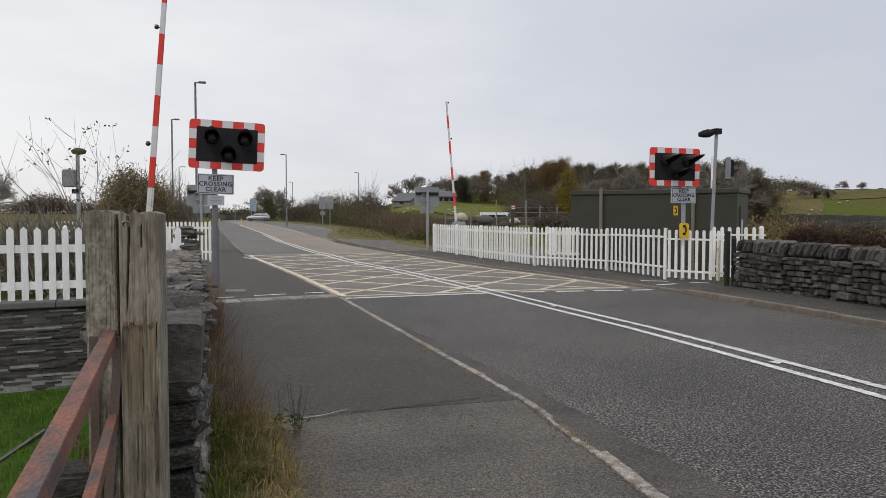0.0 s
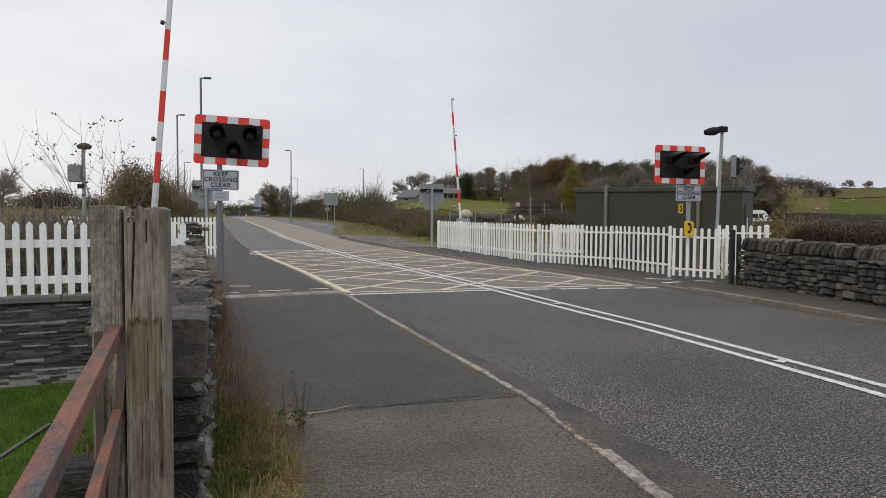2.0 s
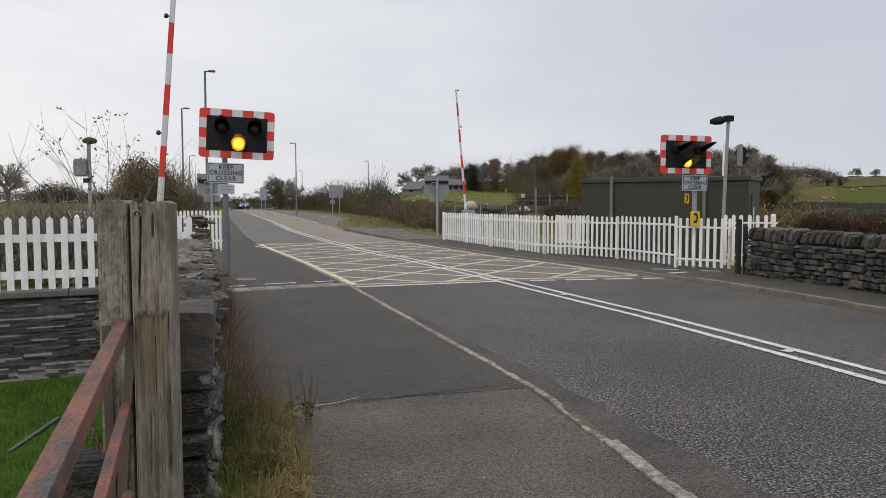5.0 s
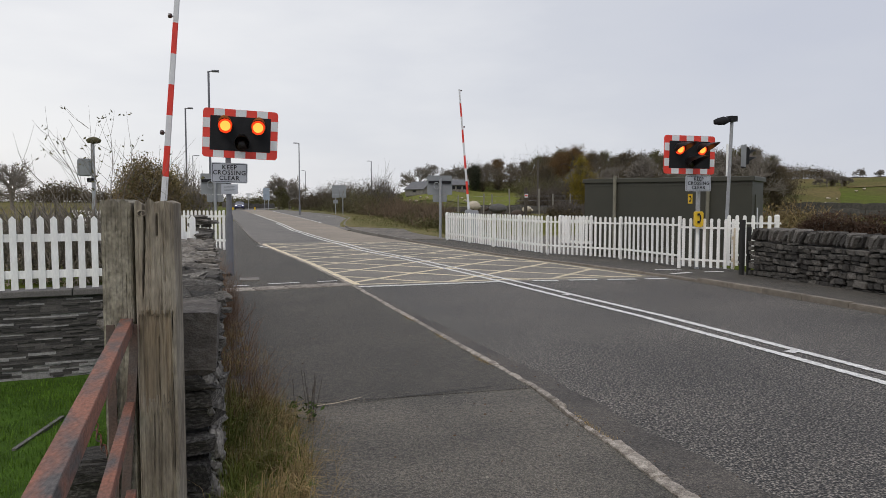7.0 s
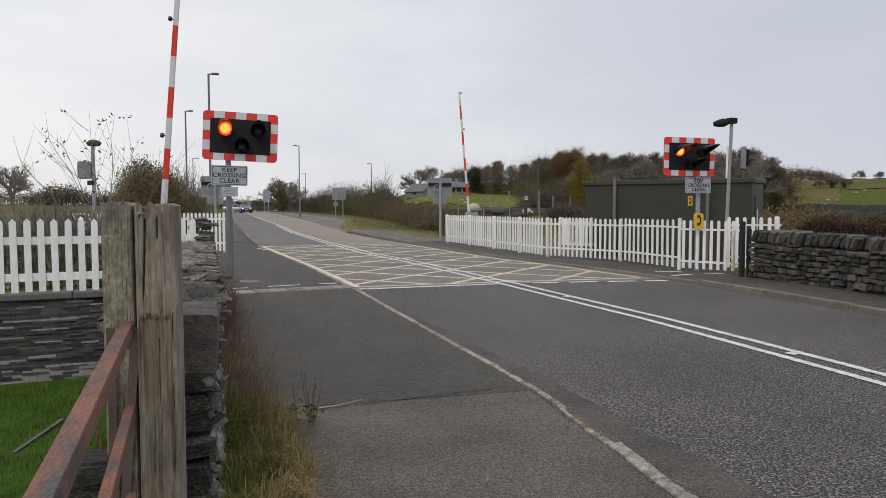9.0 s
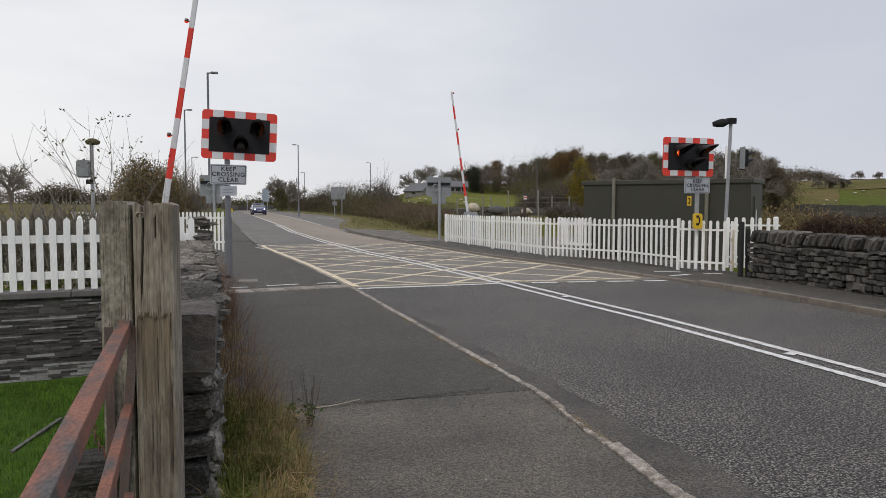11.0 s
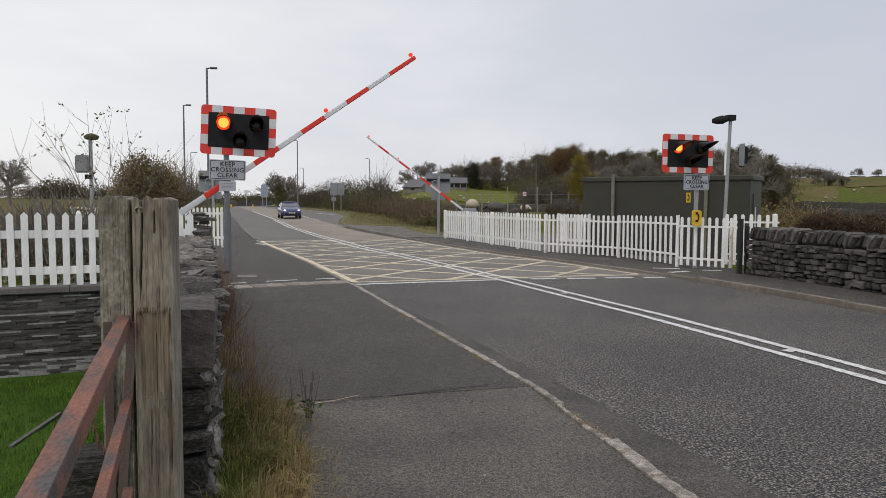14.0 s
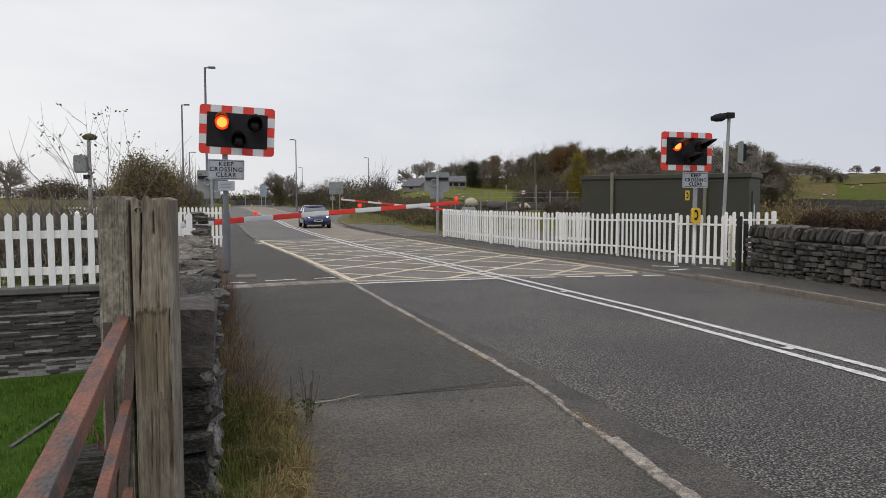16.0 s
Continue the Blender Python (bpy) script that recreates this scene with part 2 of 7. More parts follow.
# STONE_NEAR with its two main colours about a third darker, for the wall end
STONE_END = material("dark_end_slate_stone", (0.060, 0.052, 0.044), 0.92, second=(0.027, 0.024, 0.021), scale=6, amount=0.9, fine=55, fine_amount=0.4, bump=0.8,
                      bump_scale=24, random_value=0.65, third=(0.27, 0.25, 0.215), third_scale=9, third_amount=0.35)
STONE_FACE = material("mortared_rubble_stone", (0.135, 0.123, 0.104), 0.93, second=(0.058, 0.052, 0.045), scale=7, amount=0.8, fine=55, fine_amount=0.45, bump=0.9,
                      bump_scale=24, random_value=0.5, third=(0.36, 0.34, 0.30), third_scale=10, third_amount=0.6)
CAP_STONE = material("grey_brown_cap_stone", (0.100, 0.085, 0.071), 0.9, second=(0.056, 0.047, 0.040), scale=5, amount=0.8, fine=60, fine_amount=0.3, bump=0.6, bump_scale=22,
                     third=(0.17, 0.155, 0.135), third_scale=9, third_amount=0.4)
LIME = material("pale_lime_mortar", (0.25, 0.23, 0.20), 0.95, second=(0.12, 0.11, 0.095), scale=12, amount=0.8, fine=70, fine_amount=0.4, bump=0.9, bump_scale=30)
SLATE = material("split_slate_cladding", (0.080, 0.073, 0.067), 0.7, second=(0.048, 0.0445, 0.042), scale=10, amount=0.7, fine=60, fine_amount=0.25, bump=0.45,
                 bump_scale=40, random_value=0.6)
SLATE_LOOSE = material("split_slate_strips", (0.080, 0.073, 0.067), 0.7, second=(0.048, 0.0445, 0.042), scale=10, amount=0.7, fine=60, fine_amount=0.25, bump=0.45,
                 bump_scale=40, random_value=0.6, island=True)
SLATE_PALE = material("pale_slate_cladding", (0.30, 0.29, 0.28), 0.75, second=(0.16, 0.155, 0.15), scale=10, amount=0.7, fine=60, bump=0.4, random_value=0.3)
COPING = material("slate_coping", (0.15, 0.14, 0.13), 0.85, second=(0.09, 0.085, 0.08), scale=8, fine=60, bump=0.3)
MORTAR = material("dark_joint", (0.035, 0.034, 0.032), 0.95, scale=10, fine=60, bump=0.4)
GREEN_HUT = material("dark_green_paint", (0.041, 0.040, 0.027), 0.5, second=(0.031, 0.031, 0.021), scale=1.6, amount=0.6, fine=30, fine_amount=0.08, bump=0.05)
GREEN_TRIM = material("green_trim_paint", (0.046, 0.045, 0.031), 0.5, scale=2, amount=0.3, fine=30, fine_amount=0.08, bump=0.05)
GALV = material("galvanised_steel", (0.36, 0.37, 0.38), 0.5, 0.35, second=(0.25, 0.26, 0.27), scale=6, fine=40, fine_amount=0.12, bump=0.05)
POLE_GREY = material("grey_painted_post", (0.17, 0.175, 0.195), 0.55, second=(0.11, 0.11, 0.125), scale=4, fine=40, fine_amount=0.12, bump=0.06)
PIPE = material("khaki_pipe_paint", (0.20, 0.19, 0.14), 0.6, scale=4, fine=40, fine_amount=0.1, bump=0.05)
HOOD_BLACK = material("satin_black_hood", (0.03, 0.03, 0.032), 0.38, second=(0.022, 0.022, 0.024), scale=6, fine=40, fine_amount=0.1, bump=0.03)
BLACK = material("matt_black_paint", (0.012, 0.012, 0.014), 0.7, spec=0.25, second=(0.022, 0.022, 0.024), scale=6, fine=40, fine_amount=0.15, bump=0.05)
RED = material("red_reflective_sheet", (0.78, 0.050, 0.030), 0.45, second=(0.58, 0.045, 0.03), scale=5, amount=0.5, fine=50, fine_amount=0.08, bump=0.03)
WHITE = material("white_reflective_sheet", (0.70, 0.71, 0.72), 0.4, second=(0.58, 0.59, 0.60), scale=5, amount=0.5, fine=50, fine_amount=0.06, bump=0.03)
SIGN_FACE = material("grey_white_sign_face", (0.44, 0.46, 0.50), 0.5, second=(0.36, 0.38, 0.42), scale=5, fine=50, fine_amount=0.05, bump=0.02)
SIGN_BACK = material("grey_sign_back", (0.25, 0.265, 0.27), 0.55, second=(0.18, 0.19, 0.2), scale=3, fine=40, fine_amount=0.1, bump=0.03)
YELLOW = material("yellow_plastic", (0.72, 0.47, 0.02), 0.4, second=(0.6, 0.38, 0.02), scale=5, fine=40, fine_amount=0.05, bump=0.02)
TIMBER_BLACK = material("tarred_timber", (0.022, 0.021, 0.020), 0.85, scale=6, fine=60, stretch=(1, 1, 0.15), bump=0.3)
DARK_LENS = material("unlit_signal_lens", (0.022, 0.010, 0.010), 0.25, scale=20, fine=120, fine_amount=0.3, bump=0.05)
LIT_RED = glow("lit_red_core", (1.0, 0.31, 0.05), 2.1)
LIT_RED_RIM = glow("lit_red_rim", (1.0, 0.06, 0.012), 1.0)
LIT_AMBER = glow("lit_amber_core", (1.0, 0.62, 0.06), 1.7)
LIT_AMBER_RIM = glow("lit_amber_rim", (1.0, 0.36, 0.02), 1.0)
LAWN = material("mown_lawn", (0.060, 0.115, 0.014), 0.9, second=(0.026, 0.050, 0.009), scale=3, amount=0.6, fine=90, fine_amount=0.4, bump=0.6, spec=0.1)
FIELD = material("pasture_grass", (0.090, 0.112, 0.016), 0.95, second=(0.070, 0.085, 0.017), scale=0.05, amount=0.8, fine=0.9, fine_amount=0.22, bump=0.3, spec=0.05,
                 third=(0.115, 0.088, 0.036), third_scale=0.025, third_amount=0.85)
VERGE = material("rough_verge_grass", (0.110, 0.112, 0.034), 0.95, spec=0.1, second=(0.19, 0.145, 0.07), scale=0.8, amount=0.8, fine=14, fine_amount=0.4, bump=0.6)
SOIL = material("trackside_ballast", (0.12, 0.105, 0.088), 0.95, second=(0.07, 0.06, 0.05), scale=2, fine=30, fine_amount=0.5, bump=0.8)


# ---- mesh helpers ----
def prism(bm, x0, x1, y0, y1, z0, z1, m=None):
    """A box between two corners, moved by m."""
    vs = [bm.verts.new((x, y, z)) for x in (x0, x1) for y in (y0, y1) for z in (z0, z1)]
    for f in ((0, 1, 3, 2), (4, 6, 7, 5), (0, 4, 5, 1), (2, 3, 7, 6), (0, 2, 6, 4), (1, 5, 7, 3)):
        bm.faces.new([vs[i] for i in f])
    if m is not None:
        for v in vs:
            v.co = m @ v.co
    return vs


def rod(bm, p, q, r0, r1=None, n=10, caps=True):
    """A round bar from p to q, tapered from r0 to r1."""
    r1 = r0 if r1 is None else r1
    p, q = Vector(p), Vector(q)
    turn = (q - p).to_track_quat("Z", "Y").to_matrix()
    rings = [[bm.verts.new(c + turn @ Vector((r * math.cos(2 * math.pi * i / n), r * math.sin(2 * math.pi * i / n), 0))) for i in range(n)]
             for c, r in ((p, r0), (q, r1))]
    for i in range(n):
        bm.faces.new((rings[0][i], rings[0][(i + 1) % n], rings[1][(i + 1) % n], rings[1][i]))
    if caps:
        bm.faces.new(rings[0][::-1])
        bm.faces.new(rings[1])


def lathe(bm, profile, n=20, m=None, closed=True):
    """Turns a profile of (radius, z) round the z axis."""
    rings = []
    for r, z in profile:
        if r < 1e-6:
            rings.append([bm.verts.new((0, 0, z))])
        else:
            rings.append([bm.verts.new((r * math.cos(2 * math.pi * i / n), r * math.sin(2 * math.pi * i / n), z)) for i in range(n)])
    faces = []
    for a, b in zip(rings, rings[1:]):
        for i in range(n):
            j = (i + 1) % n
            if len(a) == 1:
                faces.append(bm.faces.new((a[0], b[i], b[j])))
            elif len(b) == 1:
                faces.append(bm.faces.new((a[i], b[0], a[j])))
            else:
                faces.append(bm.faces.new((a[i], b[i], b[j], a[j])))
    if m is not None:
        for ring in rings:
            for v in ring:
                v.co = m @ v.co
    return faces


def rounded_plate(bm, w, h, t, r, n=5, m=None):
    """A plate in the xz plane with rounded corners, t thick along y, its front at y = 0."""
    rim = []
    for cx, cz, a0 in ((w / 2 - r, h / 2 - r, 0), (-w / 2 + r, h / 2 - r, 90), (-w / 2 + r, -h / 2 + r, 180), (w / 2 - r, -h / 2 + r, 270)):
        for i in range(n + 1):
            a = radians(a0 + 90 * i / n)
            rim.append((cx + r * math.cos(a), cz + r * math.sin(a)))
    front = [bm.verts.new((x, 0, z)) for x, z in rim]
    back = [bm.verts.new((x, t, z)) for x, z in rim]
    bm.faces.new(front)
    bm.faces.new(back[::-1])
    k = len(rim)
    for i in range(k):
        bm.faces.new((front[i], back[i], back[(i + 1) % k], front[(i + 1) % k]))
    if m is not None:
        for v in front + back:
            v.co = m @ v.co


def mesh_of(name, bm, *mats, smooth=False):
    me = bpy.data.meshes.new(name)
    bmesh.ops.recalc_face_normals(bm, faces=bm.faces)
    bm.to_mesh(me)
    bm.free()
    for m in mats:
        me.materials.append(m)
    if smooth:
        for p in me.polygons:
            p.use_smooth = True
    return me


def part(name, bm, mat, parent, label="", m=None, smooth=False):
    """One mesh object under a thing or a part. mat: one material, or several."""
    me = bm if isinstance(bm, bpy.types.Mesh) else mesh_of(name, bm, *(mat if isinstance(mat, (list, tuple)) else (mat,)), smooth=smooth)
    ob = new(name, me)
    ob.parent = parent
    if m is not None:
        ob.matrix_basis = m
    if label:
        ob["label"] = label
    return ob


def thing(name, m, label, category, group="", kind=""):
    ob = new(name)
    ob.empty_display_size = 0.2
    ob.matrix_basis = m
    return tagged(ob, label, category, group, kind)


def lerp(table, v):
    xs, ys = zip(*table)
    return float(np.interp(v, xs, ys))


def smooth01(a, b, v):
    t = min(max((v - a) / (b - a), 0), 1)
    return t * t * (3 - 2 * t)


def lettering(text, size, mat, parent, m, name="lettering", spacing=1.0):
    cu = bpy.data.curves.new(name, "FONT")
    cu.body, cu.size, cu.align_x, cu.align_y, cu.extrude, cu.offset = text, size, "CENTER", "CENTER", 0.002, size * 0.018
    cu.space_character = spacing
    cu.resolution_u = 3
    ob = bpy.data.objects.new(name, cu)
    scene.collection.objects.link(ob)
    me = bpy.data.meshes.new_from_object(ob.evaluated_get(bpy.context.evaluated_depsgraph_get()))
    bpy.data.objects.remove(ob)
    bpy.data.curves.remove(cu)
    me.materials.clear()
    me.materials.append(mat)
    out = new(name, me)
    out.parent, out.matrix_basis = parent, m
    return out


# ---- the lie of the land ----
ROAD_LEFT = [(-14, 2.22), (3.3, 2.22), (4.0, 2.25), (4.2, 2.235), (4.4, 2.22), (4.65, 2.24), (4.95, 2.30), (5.6, 2.32), (6.25, 2.31), (6.9, 2.26), (7.85, 2.23), (9.0, 2.18), (10.4, 2.11), (12.2, 2.05),
             (13.4, 1.97), (18.8, 1.56), (27.3, 0.70), (33, 0.50), (43, 0.28), (51, 0.0), (61, -0.45), (79, -1.1), (100, -1.9), (125, -3.0)]
ROAD_MID = [(-14, 5.45), (5.3, 5.38), (6.3, 5.36), (8.5, 5.33), (10, 5.21), (13.6, 4.96), (19.8, 4.36), (23.5, 3.8), (30.4, 3.43), (40.5, 3.3), (52, 2.79), (68, 1.94), (86, 1.17), (104, 0.3), (125, -0.8)]
ROAD_RIGHT = [(-14, 8.45), (7.5, 8.45), (11.9, 8.45), (13.0, 8.43), (14.8, 8.14), (17.1, 7.82), (20.2, 7.16), (24.5, 6.75), (28.6, 6.38), (36.9, 6.43), (46.2, 6.55), (49.7, 6.6),
              (53, 7.0), (57, 7.6), (66.4, 9.3), (76, 9.75), (84.6, 9.5), (95.3, 8.1), (100, 7.4), (125, 5.0)]
FOOTWAY_RISE = [(-14, 0.07), (10.8, 0.07), (13.2, 0.03), (18.2, 0.015), (125, 0.015)]
ROAD_HEIGHT = [(-14, 0), (28, 0), (38, -0.12), (46, -0.15), (52, -0.03), (60, 0.08), (72, 0.20), (83, 0.28), (105, 0.46), (130, 0.42), (400, 0.42)]


def road_z(y):
    return lerp(ROAD_HEIGHT, y)


def land(x, y):
    """Height of the open ground: level by the crossing, a sunk garden, a dip with the main road, pasture that climbs to the wooded hill."""
    d, bearing = math.hypot(x, y), math.degrees(math.atan2(x, y))
    z = road_z(max(min(y, 130), -14)) - 0.10
    side = smooth01(13, 20, bearing) if y > -30 else 0.0
    dip = side * smooth01(86, 96, d)
    z += (0.95 * (1 - 0.75 * smooth01(45, 58, d)) * smooth01(34, 41, d) * smooth01(14.5, 16, bearing) * (1 - smooth01(27, 33, bearing)) + 0.3 * side * smooth01(30, 60, d)) * (1 - smooth01(75, 90, d))
    z = z * (1 - dip) - 0.68 * dip
    w = 0.13 + 0.87 * smooth01(9, 16, bearing) * (1 - 0.35 * smooth01(75, 110, bearing))
    if y < 0:
        w *= 0.3
    z += w * (9.8 * smooth01(112 - 20 * (1 - side), 270, d) + 4.0 * smooth01(270, 900, d))
    z += 0.2 * smooth01(130, 180, d) * math.sin(x * 0.07 + 1.0) * math.sin(y * 0.05)
    lane = (1 - smooth01(12, 26, abs(x - 3))) * smooth01(95, 106, y) * (1 - smooth01(190, 240, y))
    z = z * (1 - lane) + 0.36 * lane
    if x < 0 and y > 0:
        z += 0.25 * smooth01(10.9, 14, y) * smooth01(-0.8, -2.0, x)
    edge = 9.86 + 0.163 * (x + 6.2)
    sunk = smooth01(-0.45, -0.7, x) * (1 - smooth01(edge + 0.1, edge + 0.3, y))
    return z * (1 - sunk) - 0.95 * sunk


def spread(lo, hi, near, n):
    """Grid lines from lo to hi, close together at near."""
    a, b = math.asinh((lo - near) / 6.0), math.asinh((hi - near) / 6.0)
    return [near + 6.0 * math.sinh(a + (b - a) * i / n) for i in range(n + 1)]


def build_ground():
    xs, ys = spread(-1500, 1800, 0.5, 170), spread(-900, 2600, 9, 190)
    verts = [(x, y, land(x, y)) for y in ys for x in xs]
    k = len(xs)
    faces = [(j * k + i, j * k + i + 1, (j + 1) * k + i + 1, (j + 1) * k + i) for j in range(len(ys) - 1) for i in range(k - 1)]
    me = bpy.data.meshes.new("ground")
    me.from_pydata(verts, [], faces)
    me.materials.append(FIELD)
    for p in me.polygons:
        p.use_smooth = True
    tagged(new("ground", me), "rolling green and tawny pasture rising to a wooded hill", "ground", kind="structure")


def strip(name, ys, left, right, dz, mat, label, category, across=2, base=0.25, rise=0.0, kind="structure"):
    """A slab that follows the road: left and right are functions of y."""
    bm = bmesh.new()
    rows = []
    for y in ys:
        a, b = left(y), right(y)
        lift = dz(y) if callable(dz) else dz
        rows.append([(a + (b - a) * i / across, y, road_z(y) + lift + rise * i / across) for i in range(across + 1)])
    top = [[bm.verts.new(p) for p in r] for r in rows]
    for r, s in zip(top, top[1:]):
        for i in range(across):
            bm.faces.new((r[i], r[i + 1], s[i + 1], s[i]))
    low = [(bm.verts.new((r[0][0], r[0][1], r[0][2] - base)), bm.verts.new((r[-1][0], r[-1][1], r[-1][2] - base))) for r in rows]
    for t, s, p, q in zip(top, top[1:], low, low[1:]):
        bm.faces.new((t[0], s[0], q[0], p[0]))
        bm.faces.new((s[-1], t[-1], p[1], q[1]))
    bm.faces.new([*top[0], low[0][1], low[0][0]])
    bm.faces.new([*top[-1][::-1], low[-1][0], low[-1][1]])
    return tagged(new(name, mesh_of(name, bm, mat)), label, category, kind=kind)


def steps(a, b, d):
    n = max(1, round((b - a) / d))
    return [a + (b - a) * i / n for i in range(n + 1)]


def wall_face(y):
    """The footway side of the garden wall."""
    return lerp([(0, -0.02), (3, -0.10), (8, -0.26), (14, -0.55), (20, -0.8), (24.5, -0.9), (125, -4)], y)


foot_rise = lambda y: lerp(FOOTWAY_RISE, y)
L, M, R = (lambda y: lerp(ROAD_LEFT, y)), (lambda y: lerp(ROAD_MID, y)), (lambda y: lerp(ROAD_RIGHT, y))
DASH = lambda y: lerp([(28, 6.3), (49.7, 6.1), (57.3, 5.63), (70.8, 5.11), (88, 4.44), (104, 3.8)], y)


# joints of the worn kerb, its stones cracked short where the line is broken
KERB_ENDS = [2.9, 3.5, 4.12, 4.2, 4.42, 4.6, 4.98, 5.08, 5.7, 6.4, 7.3, 8.2, 9.1, 10.0, 10.9, 11.8, 12.6]


worn_width = lambda y: lerp([(-6, 0.105), (4.0, 0.105), (4.16, 0.05), (4.7, 0.04), (4.92, 0.065), (6, 0.08), (8, 0.09), (30, 0.095)], y)


def build_road():
    strip("road", steps(-14, 13.45, 0.8), L, R, 0.0, ROAD, "dark chip-sealed asphalt carriageway", "road", 4)
    strip("road", steps(13.45, 28.6, 0.8), L, R, 0.0, DECK, "worn asphalt surface of the level crossing", "road", 4)
    strip("road", steps(28.6, 117, 2), L, M, 0.0, ROAD_FAR, "grey asphalt lane beyond the crossing", "road", 2)
    strip("road", steps(28.6, 117, 2), M, lambda y: min(DASH(y), R(y) - 0.02), 0.001, BUFF, "buff-coloured anti-skid lane beyond the crossing", "road", 2)
    strip("road", steps(46, 117, 2), lambda y: min(DASH(y), R(y) - 0.02), R, 0.0, ROAD_FAR, "grey asphalt lay-by widening beside the buff lane", "road", 2)
    # the main road that the lane meets
    bm = bmesh.new()
    line = [(-130, 128), (-60, 123), (-20, 120.5), (0, 120), (14, 120), (28, 118.5), (36, 116), (42, 112.7), (49, 107.5), (58, 97), (67, 85), (74, 77.5), (92, 57), (150, -10)]
    rows = []
    for (x, y), (u, v) in zip(line, line[1:] + [(200, -80)]):
        n = Vector((-(v - y), u - x, 0)).normalized() * 3.6
        z = lerp([(-130, 0.6), (-20, 0.44), (20, 0.42), (40, -0.5), (150, -0.5)], x)
        rows.append([bm.verts.new((x - n.x, y - n.y, z)), bm.verts.new((x + n.x, y + n.y, z))])
    for a, b in zip(rows, rows[1:]):
        bm.faces.new((a[0], b[0], b[1], a[1]))
    bmesh.ops.solidify(bm, geom=bm.faces[:], thickness=0.3)
    tagged(new("road", mesh_of("road", bm, ROAD_FAR)), "grey asphalt main road across the end of the lane", "road", kind="structure")

    strip("road", steps(123, 200, 4), lambda y: lerp([(123, -3), (200, 5.5)], y), lambda y: lerp([(123, 3.2), (200, 11)], y), -0.02, ROAD_FAR, "grey asphalt side road beyond the junction", "road", 2)
    strip("pavement", steps(-14, 5.53, 0.8), wall_face, lambda y: L(y) - 0.07, 0.02, FOOTWAY_OLD, "old pale asphalt footway beside the stone wall", "pavement", 2)
    strip("pavement", steps(5.53, 14.25, 0.8), wall_face, lambda y: L(y) - 0.07, 0.024, FOOTWAY, "newer dark asphalt footway beside the stone wall", "pavement", 2)
    strip("pavement", steps(14.25, 32, 0.8), wall_face, lambda y: L(y) - 0.07, 0.024, FOOTWAY, "dark asphalt footway over the crossing", "pavement", 2)
    strip("pavement", steps(32, 60, 2), lambda y: L(y) - 1.5, lambda y: L(y) - 0.13, 0.03, FOOTWAY, "narrow asphalt footway beyond the crossing", "pavement", 2)
    edge_r = lambda y: lerp([(-14, 10.0), (9.3, 10.15), (13.2, 10.45), (15.1, 10.9), (17.8, 10.4), (20.2, 9.0), (24, 8.6), (29.2, 8.9), (40, 9.4), (46.7, 10.4), (55, 9.0)], y)
    strip("pavement", steps(-14, 18.2, 0.8), lambda y: R(y) + 0.14, edge_r, foot_rise, FOOTWAY, "dark asphalt footway along the dry-stone wall", "pavement", 2)
    strip("pavement", steps(18.2, 30, 0.8), lambda y: R(y) + 0.14, edge_r, foot_rise, FOOTWAY, "dark asphalt footway before the white fence", "pavement", 2)
    strip("pavement", steps(30, 53, 1.5), lambda y: R(y) + 0.14, edge_r, 0.03, DIRTY_FOOTWAY, "dirt-streaked asphalt footway beyond the barrier", "pavement", 2)

    # smoother dark patching in the channel beside the worn kerb
    strip("road", steps(-6, 2.5, 0.5)[:-1] + steps(2.5, 12.4, 0.04), lambda y: L(y) - 0.02, lambda y: L(y) + lerp([(-6, 0.5), (3.5, 0.42), (5.5, 0.26), (8, 0.20), (12.4, 0.05)], y) + 0.06 * noise.noise((y * 2.1, 0, 3)) + 0.05 * noise.noise((y * 9, 0, 5)), 0.003, CHANNEL,
          "smooth dark channel patching beside the kerb", "road", 2, base=0.02)
    # kerbs, stone by stone
    def kerb_run(name, label, ys, inner, wide, top, mat, worn=False):
        run = thing(name, pose(0, 0, 0), label, "kerb", kind="structure")
        shared = {}
        for i, (a, b) in enumerate(zip(ys, ys[1:])):
            xa, xb = inner(a), inner(b)
            length = math.hypot(xb - xa, b - a)
            width = wide(a) if callable(wide) else wide
            key = (round(length, 2 if worn else 1), i % (7 if worn else 3), round(width, 2))
            if key not in shared:
                bm = bmesh.new()
                if worn:
                    rows = []
                    for k in range(10):
                        y = 0.006 + (length - 0.012) * k / 9
                        p, q, h = random.uniform(-0.004, 0.004), random.uniform(-0.010, 0.004), top - random.uniform(0, 0.007)
                        rows.append([bm.verts.new(v) for v in ((p, y, -0.2), (p, y, h - 0.006), (p + 0.012, y, h), (width + q - 0.016, y, h), (width + q, y, h - 0.018), (width + q + 0.004, y, -0.2))])
                    for r, s in zip(rows, rows[1:]):
                        for c in range(5):
                            bm.faces.new((r[c], r[c + 1], s[c + 1], s[c]))
                    bm.faces.new(rows[0][::-1])
                    bm.faces.new(rows[-1])
                else:
                    prism(bm, 0, width, 0.006, length - 0.006, -0.2, top)
                    bmesh.ops.bevel(bm, geom=[e for e in bm.edges if all(v.co.z > 0 for v in e.verts)], offset=0.014, segments=2, affect="EDGES")
                shared[key] = mesh_of("kerb_stone", bm, mat)
            wob = random.uniform(-0.008, 0.008)
            part("kerb_stone", shared[key], None, run, m=pose(xa + wob, a, road_z(a) + random.uniform(-0.006, 0.006), 0, 0, -math.degrees(math.atan2(xb - xa, b - a))))
